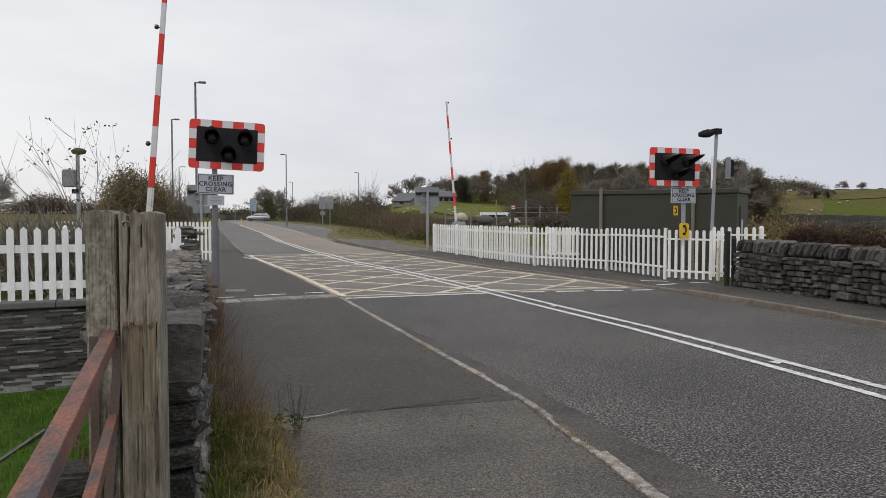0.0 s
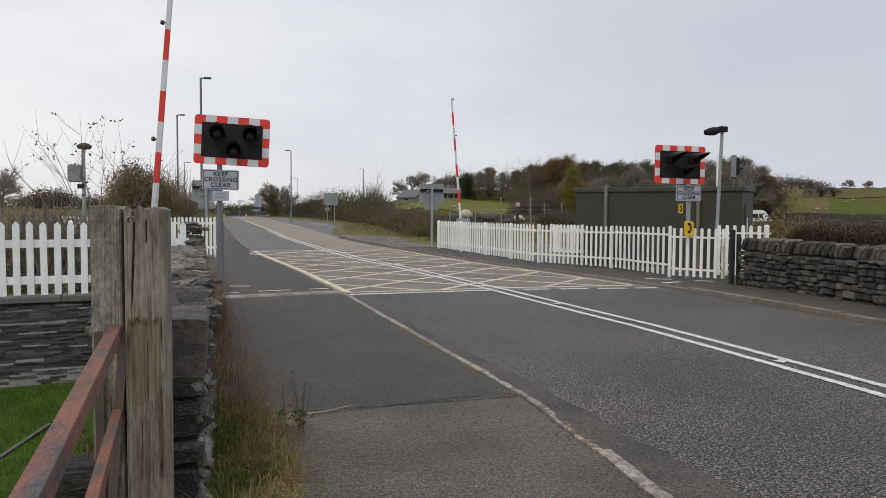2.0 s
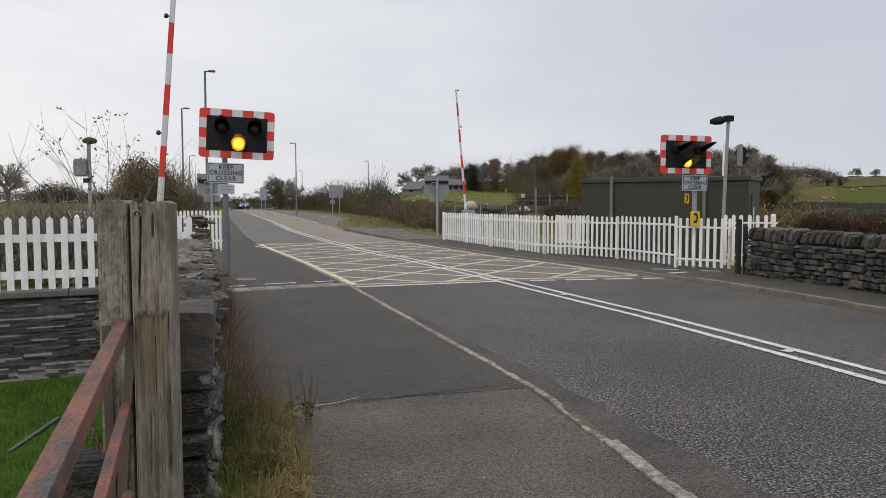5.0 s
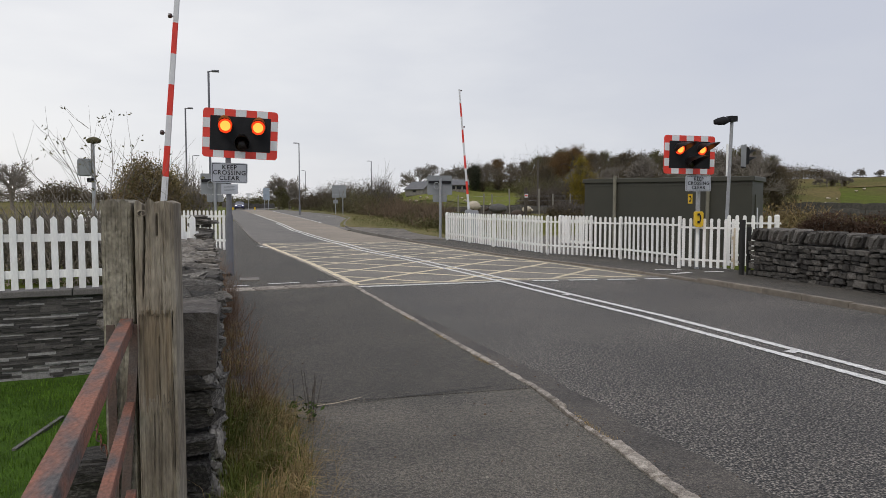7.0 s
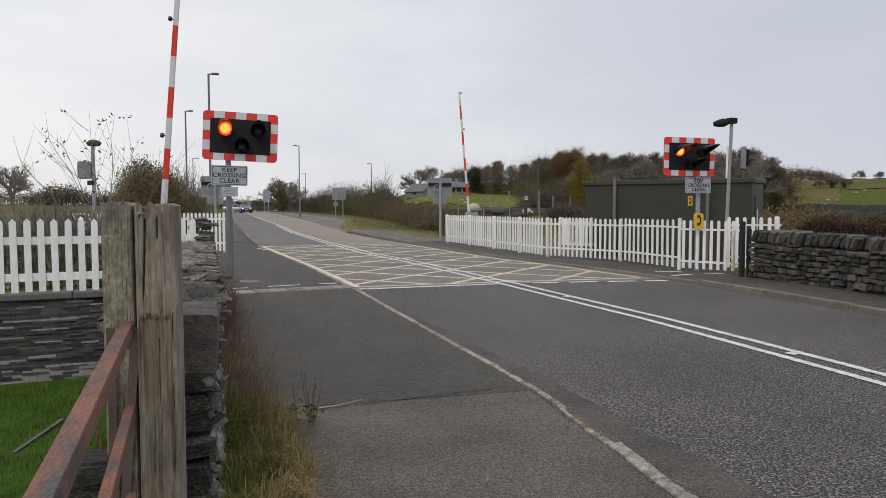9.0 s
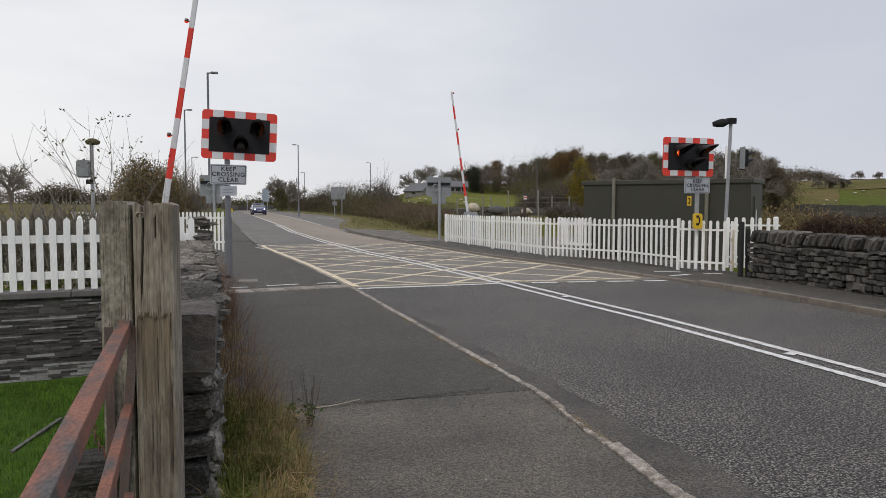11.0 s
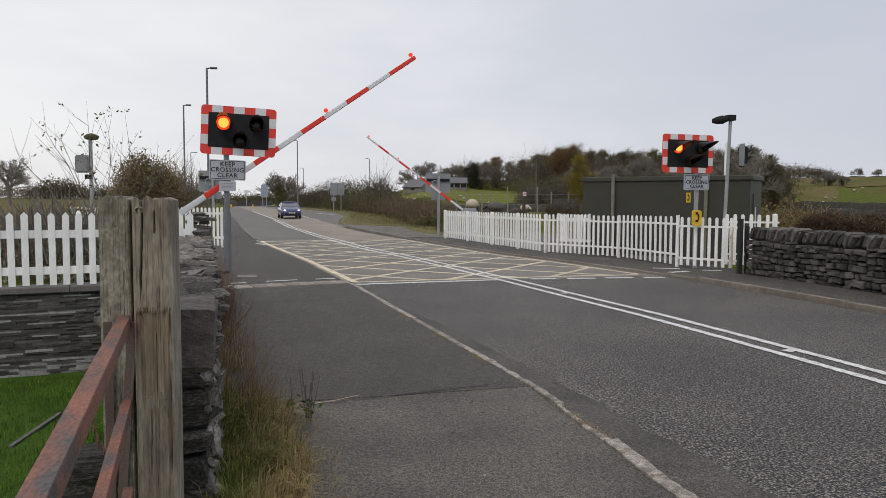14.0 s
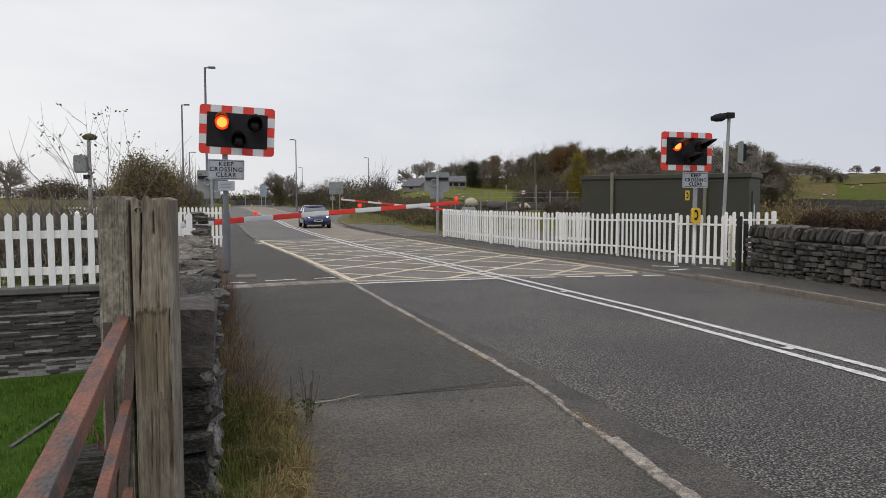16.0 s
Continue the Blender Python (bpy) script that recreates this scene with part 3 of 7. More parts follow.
    kerb_run("kerb", "worn flush concrete kerb edging the footway", steps(-6.5, 2.9, 0.9)[:-1] + KERB_ENDS + steps(13.4, 28.9, 0.9), lambda y: L(y) - worn_width(y), worn_width, 0.036, KERB_NEAR, True)
    kerb_run("kerb", "concrete kerb beyond the crossing", steps(28.9, 100, 2.0), lambda y: L(y) - 0.14, 0.14, 0.07, KERB)
    kerb_run("kerb", "raised concrete kerb beside the footway", steps(-6, 12.4, 0.92), R, 0.15, 0.085, KERB_DARK)
    kerb_run("kerb", "dropped concrete kerb at the crossing", steps(12.4, 28.6, 0.92), R, 0.15, 0.045, KERB_DARK)
    kerb_run("kerb", "concrete kerb round the lay-by", steps(28.6, 96, 1.8), R, 0.14, 0.09, KERB)
    # flush concrete edging across the footway
    edging = thing("kerb", pose(0, 0, 0), "flush concrete edging across the footway", "kerb", kind="structure")
    bm = bmesh.new()
    prism(bm, 0.005, 0.575, -0.24, 0.24, -0.2, 0.036)
    bmesh.ops.bevel(bm, geom=[e for e in bm.edges if all(v.co.z > 0 for v in e.verts)], offset=0.01, segments=1, affect="EDGES")
    me = mesh_of("kerb_stone", bm, KERB_NEAR)
    for i in range(4):
        part("kerb_stone", me, None, edging, m=pose(-0.40 + i * 0.57, 13.12 + 0.112 * i, random.uniform(-0.003, 0.003), 0, 0, 11 + random.uniform(-1, 1)))


def ribbon(bm, a, b, w, z=0.006, step=1.2, ragged=0.0):
    """A painted line from a to b on the road, its edges broken by the chips under it."""
    a, b = Vector((*a, 0)), Vector((*b, 0))
    n = Vector((-(b - a).y, (b - a).x, 0)).normalized() * w / 2
    k = max(1, round((b - a).length / step))
    rows = []
    for i in range(k + 1):
        p = a.lerp(b, i / k)
        rows.append([bm.verts.new((*(p + s * (1 + random.uniform(-ragged, ragged))).xy, road_z(p.y) + z)) for s in (-n, n)])
    for r, s in zip(rows, rows[1:]):
        bm.faces.new((r[0], s[0], s[1], r[1]))


def markings():
    # double white centre line, with its slips
    lines = thing("road_marking", pose(0, 0, 0), "double white no-overtaking line down the road", "road marking", kind="structure")
    for off, y0, y1 in ((-0.15, -8, 13.4), (0.15, -8, 13.4), (-0.15, 13.4, 30), (0.15, 13.4, 30), (-0.15, 30, 56), (0.12, 30, 86)):
        bm = bmesh.new()
        ys = steps(y0, y1, 1.5)
        for a, b in zip(ys, ys[1:]):
            ribbon(bm, (M(a) + off, a), (M(b) + off, b), 0.105, 0.008, step=0.035 if 3 < a < 14 else 1.2, ragged=0.16)
        part("line", bm, PAINT_W, lines)
    bm = bmesh.new()
    for y in (6.28, 11.2, 17.5):
        ribbon(bm, (M(y) - 0.02, y - 0.02), (M(y) + 0.13, y + 0.03), 0.11, 0.010, step=0.03, ragged=0.2)
    part("line", bm, PAINT_W, lines)
    dashes = thing("road_marking", pose(0, 0, 0), "white dashed edge line of the lay-by", "road marking", kind="structure")
    for i in range(22):
        y = 56 + i * 2.0
        bm = bmesh.new()
        ribbon(bm, (DASH(y), y), (DASH(y + 1.1), y + 1.1), 0.16, 0.012)
        part("dash", bm, PAINT_W, dashes)
    bm = bmesh.new()
    ribbon(bm, (7.4, 75), (8.6, 70), 0.16, 0.012)
    part("dash", bm, PAINT_W, dashes)
    # stop lines
    stop = thing("road_marking", pose(0, 0, 0), "white stop line before the crossing", "road marking", kind="structure")
    bm = bmesh.new()
    ribbon(bm, (2.02, 13.27), (4.80, 13.44), 0.15, 0.008, step=0.05, ragged=0.2)
    part("line", bm, PAINT_W, stop)
    give = thing("road_marking", pose(0, 0, 0), "white dashed line before the crossing", "road marking", kind="structure")
    for a, b in ((5.47, 5.97), (6.2, 6.79), (6.99, 7.58), (7.78, 8.24)):
        bm = bmesh.new()
        ribbon(bm, (a, 13.42 - 0.11 * (a - 5.5)), (b, 13.42 - 0.11 * (b - 5.5)), 0.15, 0.008, step=0.05, ragged=0.15)
        part("dash", bm, PAINT_W, give)
    foot = thing("road_marking", pose(0, 0, 0), "white dashes across the footway", "road marking", kind="structure")
    for a, b in (((-0.2, 13.74), (0.09, 13.80)), ((0.44, 13.93), (1.02, 14.07)), ((1.36, 14.12), (1.75, 14.17))):
        bm = bmesh.new()
        ribbon(bm, a, b, 0.10, 0.034)
        part("dash", bm, PAINT_W, foot)
    bm = bmesh.new()
    ribbon(bm, (0.50, 26.5), (0.80, 25.4), 0.09, 0.034)
    part("dash", bm, PAINT_W, foot)
    for a, b, off in (((8.75, 13.75), (9.3, 13.9), 0.034), ((8.95, 14.75), (9.45, 14.45), 0.034), ((9.75, 14.05), (10.1, 13.85), 0.034)):
        bm = bmesh.new()
        ribbon(bm, a, b, 0.14, off)
        part("dash", bm, PAINT_W, foot)
    # yellow box
    box = thing("box_junction", pose(0, 0, 0), "worn yellow cross-hatched box over the level crossing", "road marking", kind="structure")
    near, far = 13.66, 28.4
    borders = [[(L(y) + 0.10, y) for y in steps(near, far, 1.2)], [(R(y) - 0.25, y) for y in steps(near, far, 1.2)],
               [(L(near) + 0.1, near), (5.0, near + 0.13), (R(near) - 0.2, near + 0.06)], [(L(far) + 0.1, far), (R(far) - 0.1, far)]]
    for pts in borders:
        bm = bmesh.new()
        for a, b in zip(pts, pts[1:]):
            ribbon(bm, a, b, 0.14, 0.006, step=0.12, ragged=0.15)
        part("line", bm, PAINT_Y, box)
    inside = lambda x, y: L(y) + 0.1 < x < R(y) - 0.22 and near < y < far
    for s, first, gap in ((1, -1.62 - 2.15 * 9, 2.15), (-1, 3.6 - 1.95 * 3, 1.95)):
        c = first
        while c < 40:
            pts = []
            for i in range(400):
                y = near + (far - near) * i / 399
                x = (y - near) - c if s > 0 else c - (y - near)
                if inside(x, y):
                    pts.append((x, y))
            if len(pts) > 12:
                bm = bmesh.new()
                ribbon(bm, pts[0], pts[-1], 0.13, 0.0045 if s > 0 else 0.0052, step=0.12, ragged=0.18)
                part("stripe", bm, PAINT_Y, box)
            c += gap
    # tar joint between the two footway surfaces
    bm = bmesh.new()
    pts = [(0.42 + 0.045 * i, 5.40 + 0.0075 * i + 0.014 * noise.noise((i * 0.35, 0, 7))) for i in range(39)]
    for a, b in zip(pts, pts[1:]):
        ribbon(bm, a, b, random.uniform(0.006, 0.02), 0.0285)
    tagged(new("tar_joint", mesh_of("tar_joint", bm, MORTAR)), "dark tar joint across the footway", "pavement joint", kind="structure")


build_ground()
build_road()
markings()

# sunk garden lawn beside the wall
bm = bmesh.new()
n = 40
grid = [[bm.verts.new((-9 + 8.55 * i / n, -4 + (13.86 + 0.163 * (-2.8 + 8.55 * i / n)) * j / n, -0.74 + 0.02 * math.sin(i * 1.3) * math.cos(j * 0.9))) for i in range(n + 1)] for j in range(n + 1)]
for a, b in zip(grid, grid[1:]):
    for i in range(n):
        bm.faces.new((a[i], a[i + 1], b[i + 1], b[i]))
tagged(new("lawn", mesh_of("lawn", bm, LAWN, smooth=True)), "bright green mown lawn in the sunk garden", "lawn", kind="structure")


# ---- white fences ----
def paling_mesh(name, w, t, h, style, mat):
    bm = bmesh.new()
    if style == "point":
        prof = [(-w / 2, 0), (w / 2, 0), (w / 2, h - w * 0.55), (0, h), (-w / 2, h - w * 0.55)]
    else:
        prof = [(-w / 2, 0), (w / 2, 0), (w / 2, h - w * 0.5), (w * 0.3, h - w * 0.1), (0, h), (-w * 0.3, h - w * 0.1), (-w / 2, h - w * 0.5)]
    f = [bm.verts.new((x, -t / 2, z)) for x, z in prof]
    b = [bm.verts.new((x, t / 2, z)) for x, z in prof]
    bm.faces.new(f)
    bm.faces.new(b[::-1])
    for i in range(len(prof)):
        j = (i + 1) % len(prof)
        bm.faces.new((f[i], b[i], b[j], f[j]))
    return mesh_of(name, bm, mat)


def fence(name, a, b, height, spacing, label, group, lift=0.06, width=0.07, style="round", mat=None, post_every=2.2, rails=(0.25, 0.85), za=0.0, zb=0.0, rail_h=0.07,
          end_posts=True, post_w=0.055, posts=None):
    """Palings on two rails between posts, from a to b."""
    mat = mat or FENCE_W
    a, b = Vector((*a, za)), Vector((*b, zb))
    run = (b - a).length
    turn = math.degrees(math.atan2((b - a).y, (b - a).x))
    rise = math.degrees(math.asin((b - a).z / run))
    ob = thing(name, pose(*a, 0, -rise, turn), label, "fence", group)
    pm = paling_mesh("paling", width, 0.022, height - lift, style, mat)
    k = round(run / spacing)
    for i in range(k):
        part("paling", pm, None, ob, m=pose((i + 0.5) * run / k, -0.035, lift + random.uniform(-0.006, 0.006), 0, random.uniform(-0.4, 0.4), 0))
    for f in rails:
        bm = bmesh.new()
        prism(bm, 0, run, -0.024, 0.02, height * f - rail_h / 2, height * f + rail_h / 2)
        part("rail", bm, mat, ob)
    bm = bmesh.new()
    prism(bm, -post_w / 2, post_w / 2, -post_w / 2, post_w / 2, -0.25, height + 0.015)
    bmesh.ops.bevel(bm, geom=[e for e in bm.edges if all(v.co.z > 0.5 for v in e.verts)], offset=0.02, segments=1, affect="EDGES")
    me = mesh_of("post", bm, mat)
    m = max(1, round(run / post_every))
    for i in posts if posts is not None else range(0 if end_posts else 1, m + 1 if end_posts else m):
        at = min(max(int(k * i / m), 0), k - 1)
        part("post", me, None, ob, m=pose((at + 0.5) * run / k, 0.012, 0))
    return ob


G = "white crossing fences"
fence("paling_fence", (8.07, 29.2), (8.36, 24.0), 1.14, 0.215, "white timber paling fence beside the crossing", G, za=0.0, zb=0.0, width=0.115, post_w=0.075)
fence("paling_fence", (8.36, 23.95), (8.58, 20.2), 1.15, 0.205, "white timber paling fence along the footway", G, za=0.0, zb=0.0, width=0.105, post_w=0.075, posts=(1,))
fence("paling_fence", (8.60, 20.15), (9.80, 17.75), 1.15, 0.158, "white timber paling fence angled back from the footway", G, za=0.0, zb=0.0, width=0.062, post_w=0.06, post_every=2.7, rail_h=0.045, posts=(0, 1))
fence("paling_fence", (9.82, 17.70), (9.73, 15.1), 1.17, 0.235, "white timber paling fence beside the equipment hut", G, za=0.0, zb=0.02, width=0.078, post_w=0.06, post_every=2.6, rail_h=0.045, posts=())
fence("paling_fence", (9.35, 20.9), (9.95, 19.8), 1.05, 0.125, "white timber paling fence set behind the front fence", G, za=0.1, zb=0.1, lift=0.2, post_w=0.05)

# pedestrian wicket gate, and the fence that runs on behind it
fence("paling_fence", (10.52, 14.45), (11.62, 13.95), 1.20, 0.172, "white timber paling fence behind the dry-stone wall", G, za=0.05, zb=0.05, post_every=2.0, width=0.075, rail_h=0.04, post_w=0.09, posts=(1,))
wicket = thing("wicket_gate", pose(9.73, 15.0, 0.02, 0, 0, -60.8), "white timber wicket gate with a worn open leaf", "gate", G)
pal = paling_mesh("paling", 0.064, 0.024, 1.1, "round", FENCE_W)
for i in range(8):
    part("paling", pal, None, wicket, m=pose(0.12 + i * 0.165, -0.03, 0.06))
for z in (0.22, 0.95):
    bm = bmesh.new()
    prism(bm, 0, 1.5, -0.018, 0.02, z - 0.022, z + 0.022)
    part("rail", bm, FENCE_W, wicket)
bm = bmesh.new()
prism(bm, -0.03, 0.03, -0.03, 0.03, -0.2, 1.2)
part("post", bm, FENCE_W, wicket)
leaf = new("gate_leaf")
leaf.parent, leaf.matrix_basis = wicket, pose(1.42, -0.30, 0.02, 0, 0, 112)
for i in range(4):
    bm = bmesh.new()
    prism(bm, 0.02 + i * 0.085, 0.075 + i * 0.085, -0.015, 0.015, 0.08, 0.94)
    part("paling", bm, GATE_WOOD, leaf, "bare weathered paling")
for z in (0.22, 0.70):
    bm = bmesh.new()
    prism(bm, 0, 0.36, 0.015, 0.05, z, z + 0.06)
    part("rail", bm, GATE_WOOD, leaf, "bare weathered rail")
for dx, h, wide in ((0.0, 1.15, 0.046), (0.2, 1.0, 0.036)):
    bm = bmesh.new()
    prism(bm, -wide, wide, -wide, wide, -0.2, h)
    bmesh.ops.bevel(bm, geom=bm.edges[:], offset=0.012, segments=1, affect="EDGES")
    tagged(new("gate_post", mesh_of("gate_post", bm, TIMBER_BLACK)), "black tarred timber post at the wall end", "post", "tarred gate posts").matrix_basis = pose(10.05 + dx * 0.65, 13.20 - dx * 0.25, 0.03)


# ---- dry-stone walls ----
def stone_mesh(seed, mat, flat=0.17, worn=0.14):
    """A rough block of unit size, its faces hacked uneven."""
    rnd = random.Random(seed)
    bm = bmesh.new()
    bmesh.ops.create_cube(bm, size=1.0)
    bmesh.ops.bevel(bm, geom=bm.edges[:], offset=worn, segments=1, affect="EDGES")
    for v in bm.verts:
        v.co += Vector([rnd.uniform(-flat, flat) * 0.55 for _ in range(3)])
    return mesh_of("stone", bm, mat)


def stone_wall(name, label, a, b, height, thick, mat, rows, lengths, za, zb, cope, seed, lean=24, core=0.86, cope_h=0.2, jut=0.035, flat=0.27, worn=0.14, slab=(0.055, 0.105)):
    """Courses of separate stones on a dark core, stones on edge along the top."""
    rnd = random.Random(seed)
    a, b = Vector((*a, za)), Vector((*b, zb))
    run = (b - a).length
    rise = math.degrees(math.asin((b.z - a.z) / run))
    ob = thing(name, pose(*a, 0, -rise, math.degrees(math.atan2(b.y - a.y, b.x - a.x))), label, "stone wall", kind="structure")
    kinds = [stone_mesh(seed * 31 + i, mat, flat, worn) for i in range(12)]
    flags = [stone_mesh(seed * 57 + i, mat, 0.15, 0.07) for i in range(8)]
    bm = bmesh.new()
    prism(bm, 0.03, run - 0.03, thick * (1 - core), thick * core, -0.3, height - cope_h - 0.03)
    part("core", bm, MORTAR, ob, "dark packed rubble core")
    top = height - (cope_h if cope else 0)
    bounds = [0.0]
    while bounds[-1] < run - 0.5:
        bounds.append(bounds[-1] + rnd.uniform(0.35, 0.95))
    if len(bounds) == 1:
        bounds.append(run)
    bounds[-1] = run
    for s0, s1 in zip(bounds, bounds[1:]):
        zs = [0.0]
        while zs[-1] < top - 0.04:
            zs.append(min(zs[-1] + rnd.uniform(*rows), top))
        if len(zs) > 2 and top - zs[-2] < rows[0] * 0.7:
            zs.pop(-2)
        for z0, z1 in zip(zs, zs[1:]):
            x = s0
            while x < s1 - 0.03:
                w = rnd.uniform(*lengths) * (0.55 if rnd.random() < 0.2 else 1.0)
                x1 = min(x + w, s1 + rnd.uniform(-0.02, 0.05))
                if s1 - x1 < 0.08:
                    x1 = s1 + rnd.uniform(-0.02, 0.04)
                x1 = min(x1, run + 0.02)
                d = rnd.uniform(0.16, 0.22)
                m = pose((x + x1) / 2, d / 2 - rnd.uniform(-jut, jut), (z0 + z1) / 2 + rnd.uniform(-0.008, 0.008), rnd.uniform(-4, 4), rnd.uniform(-5, 5), rnd.uniform(-5, 5))
                part("stone", rnd.choice(kinds), None, ob, m=m @ Matrix.Diagonal(((x1 - x) * rnd.uniform(0.86, 0.95) - 0.006, d, (z1 - z0) * rnd.uniform(0.74, 0.93), 1)))
                x = x1
    if cope:
        x = 0.03
        while x < run - 0.04:
            w = rnd.uniform(*slab)
            h = cope_h * rnd.uniform(0.9, 1.22)
            m = pose(x + w / 2, thick / 2 + rnd.uniform(-0.02, 0.02), top + h * 0.47, rnd.uniform(-3, 3), lean + rnd.uniform(-12, 12), rnd.uniform(-7, 7))
            part("coping_stone", rnd.choice(flags), None, ob, m=m @ Matrix.Diagonal((w, thick * rnd.uniform(0.7, 0.95), h * 1.06, 1)))
            x += w * 1.12 + 0.022
    return ob


stone_wall("wall_east", "dark dry-stone wall with slanted coping stones", (10.08, 13.02), (9.55, 6.0), 0.935, 0.42, STONE, (0.055, 0.145), (0.11, 0.29), 0.05, 0.05, True, 5,
           lean=26, core=0.74, cope_h=0.2, jut=0.035, flat=0.13, worn=0.11, slab=(0.05, 0.11))
# garden wall along the footway: its squared end by the gate, its long face, flat slabs on top, a taller pier where it ends
garden = stone_wall("wall_garden", "dark slate-stone garden wall with lichened rubble face", (-0.13, 3.72), (-0.40, 10.4), 0.98, 0.5, STONE_FACE, (0.05, 0.12), (0.10, 0.30), 0.0, 0.0,
                    False, 11, jut=0.03)
rnd = random.Random(4)
slabs = [stone_mesh(900 + i, (STONE_NEAR, STONE_NEAR, STONE_FACE)[i % 3], 0.22, 0.05) for i in range(12)]
# loose slates bedded at all angles along the top
far_slates = bmesh.new()
y = 0.0
while y < 6.65:
    w = rnd.uniform(0.03, 0.055)
    for cy in (0.07, 0.19, 0.31, 0.43, rnd.uniform(0.1, 0.4)):
        m = (pose(y + w / 2, cy + rnd.uniform(-0.04, 0.04), 0.985 + rnd.uniform(-0.04, 0.055), rnd.uniform(-9, 9), rnd.uniform(-30, 8), rnd.uniform(-30, 30))
             @ Matrix.Diagonal((w * rnd.uniform(1.3, 2.6), rnd.uniform(0.10, 0.21), rnd.uniform(0.010, 0.026), 1)))
        me = rnd.choice(slabs)
        if y < 2.2:
            part("cover_slab", me, None, garden, m=m)
        else:
            count = len(far_slates.verts)
            far_slates.from_mesh(me)
            far_slates.verts.ensure_lookup_table()
            for v in far_slates.verts[count:]:
                v.co = m @ v.co
    y += w
tagged(part("cover_slates", far_slates, STONE_NEAR, garden, "thin slates bedded along the wall top"), kind="stuff")
# lime pointing squeezed out between the face stones
bm = bmesh.new()
for i in range(130):
    c = Vector((rnd.uniform(0.0, 6.6) ** 1.0, rnd.uniform(-0.02, 0.02), rnd.uniform(0.0, 0.95)))
    r = rnd.uniform(0.02, 0.065)
    k = len(bm.verts)
    bmesh.ops.create_icosphere(bm, subdivisions=1, radius=1.0, matrix=pose(*c, 0, rnd.uniform(-60, 60), 0) @ Matrix.Diagonal((r * rnd.uniform(0.8, 2.2), 0.03, r * rnd.uniform(0.4, 0.9), 1)))
for v in bm.verts:
    v.co += Vector([rnd.uniform(-0.008, 0.008) for _ in range(3)])
tagged(part("pointing", bm, LIME, garden, "pale lime mortar pointing"), kind="stuff")
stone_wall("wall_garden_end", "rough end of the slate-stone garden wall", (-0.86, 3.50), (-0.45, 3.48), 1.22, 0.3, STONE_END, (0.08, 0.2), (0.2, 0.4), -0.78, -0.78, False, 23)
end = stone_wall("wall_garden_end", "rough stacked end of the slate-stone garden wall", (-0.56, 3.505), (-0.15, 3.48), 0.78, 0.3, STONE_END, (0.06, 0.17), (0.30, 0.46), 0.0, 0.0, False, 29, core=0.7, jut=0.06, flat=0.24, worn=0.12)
part("cap_block", stone_mesh(77, CAP_STONE, 0.07, 0.06), None, end, "large squared grey-brown cap block", pose(0.22, 0.13, 0.905, 0, 1, 2) @ Matrix.Diagonal((0.40, 0.36, 0.29, 1)))
bm = bmesh.new()
for i in range(26):
    z = rnd.uniform(0.02, 0.74)
    bmesh.ops.create_icosphere(bm, subdivisions=1, radius=1.0, matrix=pose(0.405 + rnd.uniform(-0.02, 0.02), rnd.uniform(0.0, 0.28), z, rnd.uniform(-40, 40), 0, 0) @ Matrix.Diagonal((0.028, rnd.uniform(0.03, 0.07), rnd.uniform(0.025, 0.06), 1)))
for v in bm.verts:
    v.co += Vector([rnd.uniform(-0.007, 0.007) for _ in range(3)])
tagged(part("pointing", bm, LIME, end, "pale lime mortar down the corner"), kind="stuff")
pier = stone_wall("wall_pier", "rounded slate-stone pier ending the garden wall", (-0.80, 11.9), (-0.47, 11.88), 1.22, 0.5, STONE_NEAR, (0.05, 0.10), (0.12, 0.3), 0.0, 0.0, False, 37)
for i in range(5):
    part("cover_slab", rnd.choice(slabs), None, pier, m=pose(0.16 + rnd.uniform(-0.04, 0.04), 0.25, 1.21 + i * 0.022, rnd.uniform(-5, 5), rnd.uniform(-9, 9), rnd.uniform(-20, 20))
         @ Matrix.Diagonal((0.34 - i * 0.03, 0.5, 0.05, 1)))
stone_wall("wall_pier", "slate-stone wall running on to the pier", (-0.40, 10.4), (-0.45, 12.2), 1.12, 0.45, STONE_NEAR, (0.05, 0.12), (0.14, 0.34), 0.0, 0.0, False, 41)

# slate-clad garden retaining wall with its coping and picket fence
wall = thing("wall_slate", pose(-6.2, 9.86, -0.78, 0, 0, 9.3), "retaining wall clad in thin split slate strips", "wall", kind="structure")
bm = bmesh.new()
prism(bm, 0, 5.75, 0.03, 0.32, -0.2, 1.10)
part("core", bm, MORTAR, wall)
strips = []
for i, (w, h) in enumerate(((0.12, 0.022), (0.19, 0.026), (0.26, 0.03), (0.32, 0.024), (0.22, 0.036))):
    for mat in (SLATE, SLATE_PALE):
        bm = bmesh.new()
        prism(bm, 0.002, w - 0.002, 0, 0.06, 0.002, h - 0.002)
        for v in bm.verts:
            v.co += Vector((rnd.uniform(-0.004, 0.004), rnd.uniform(-0.008, 0.008), rnd.uniform(-0.003, 0.003)))
        strips.append((w, h, mesh_of("slate_strip", bm, mat)))
loose = bmesh.new()
z = 0.0
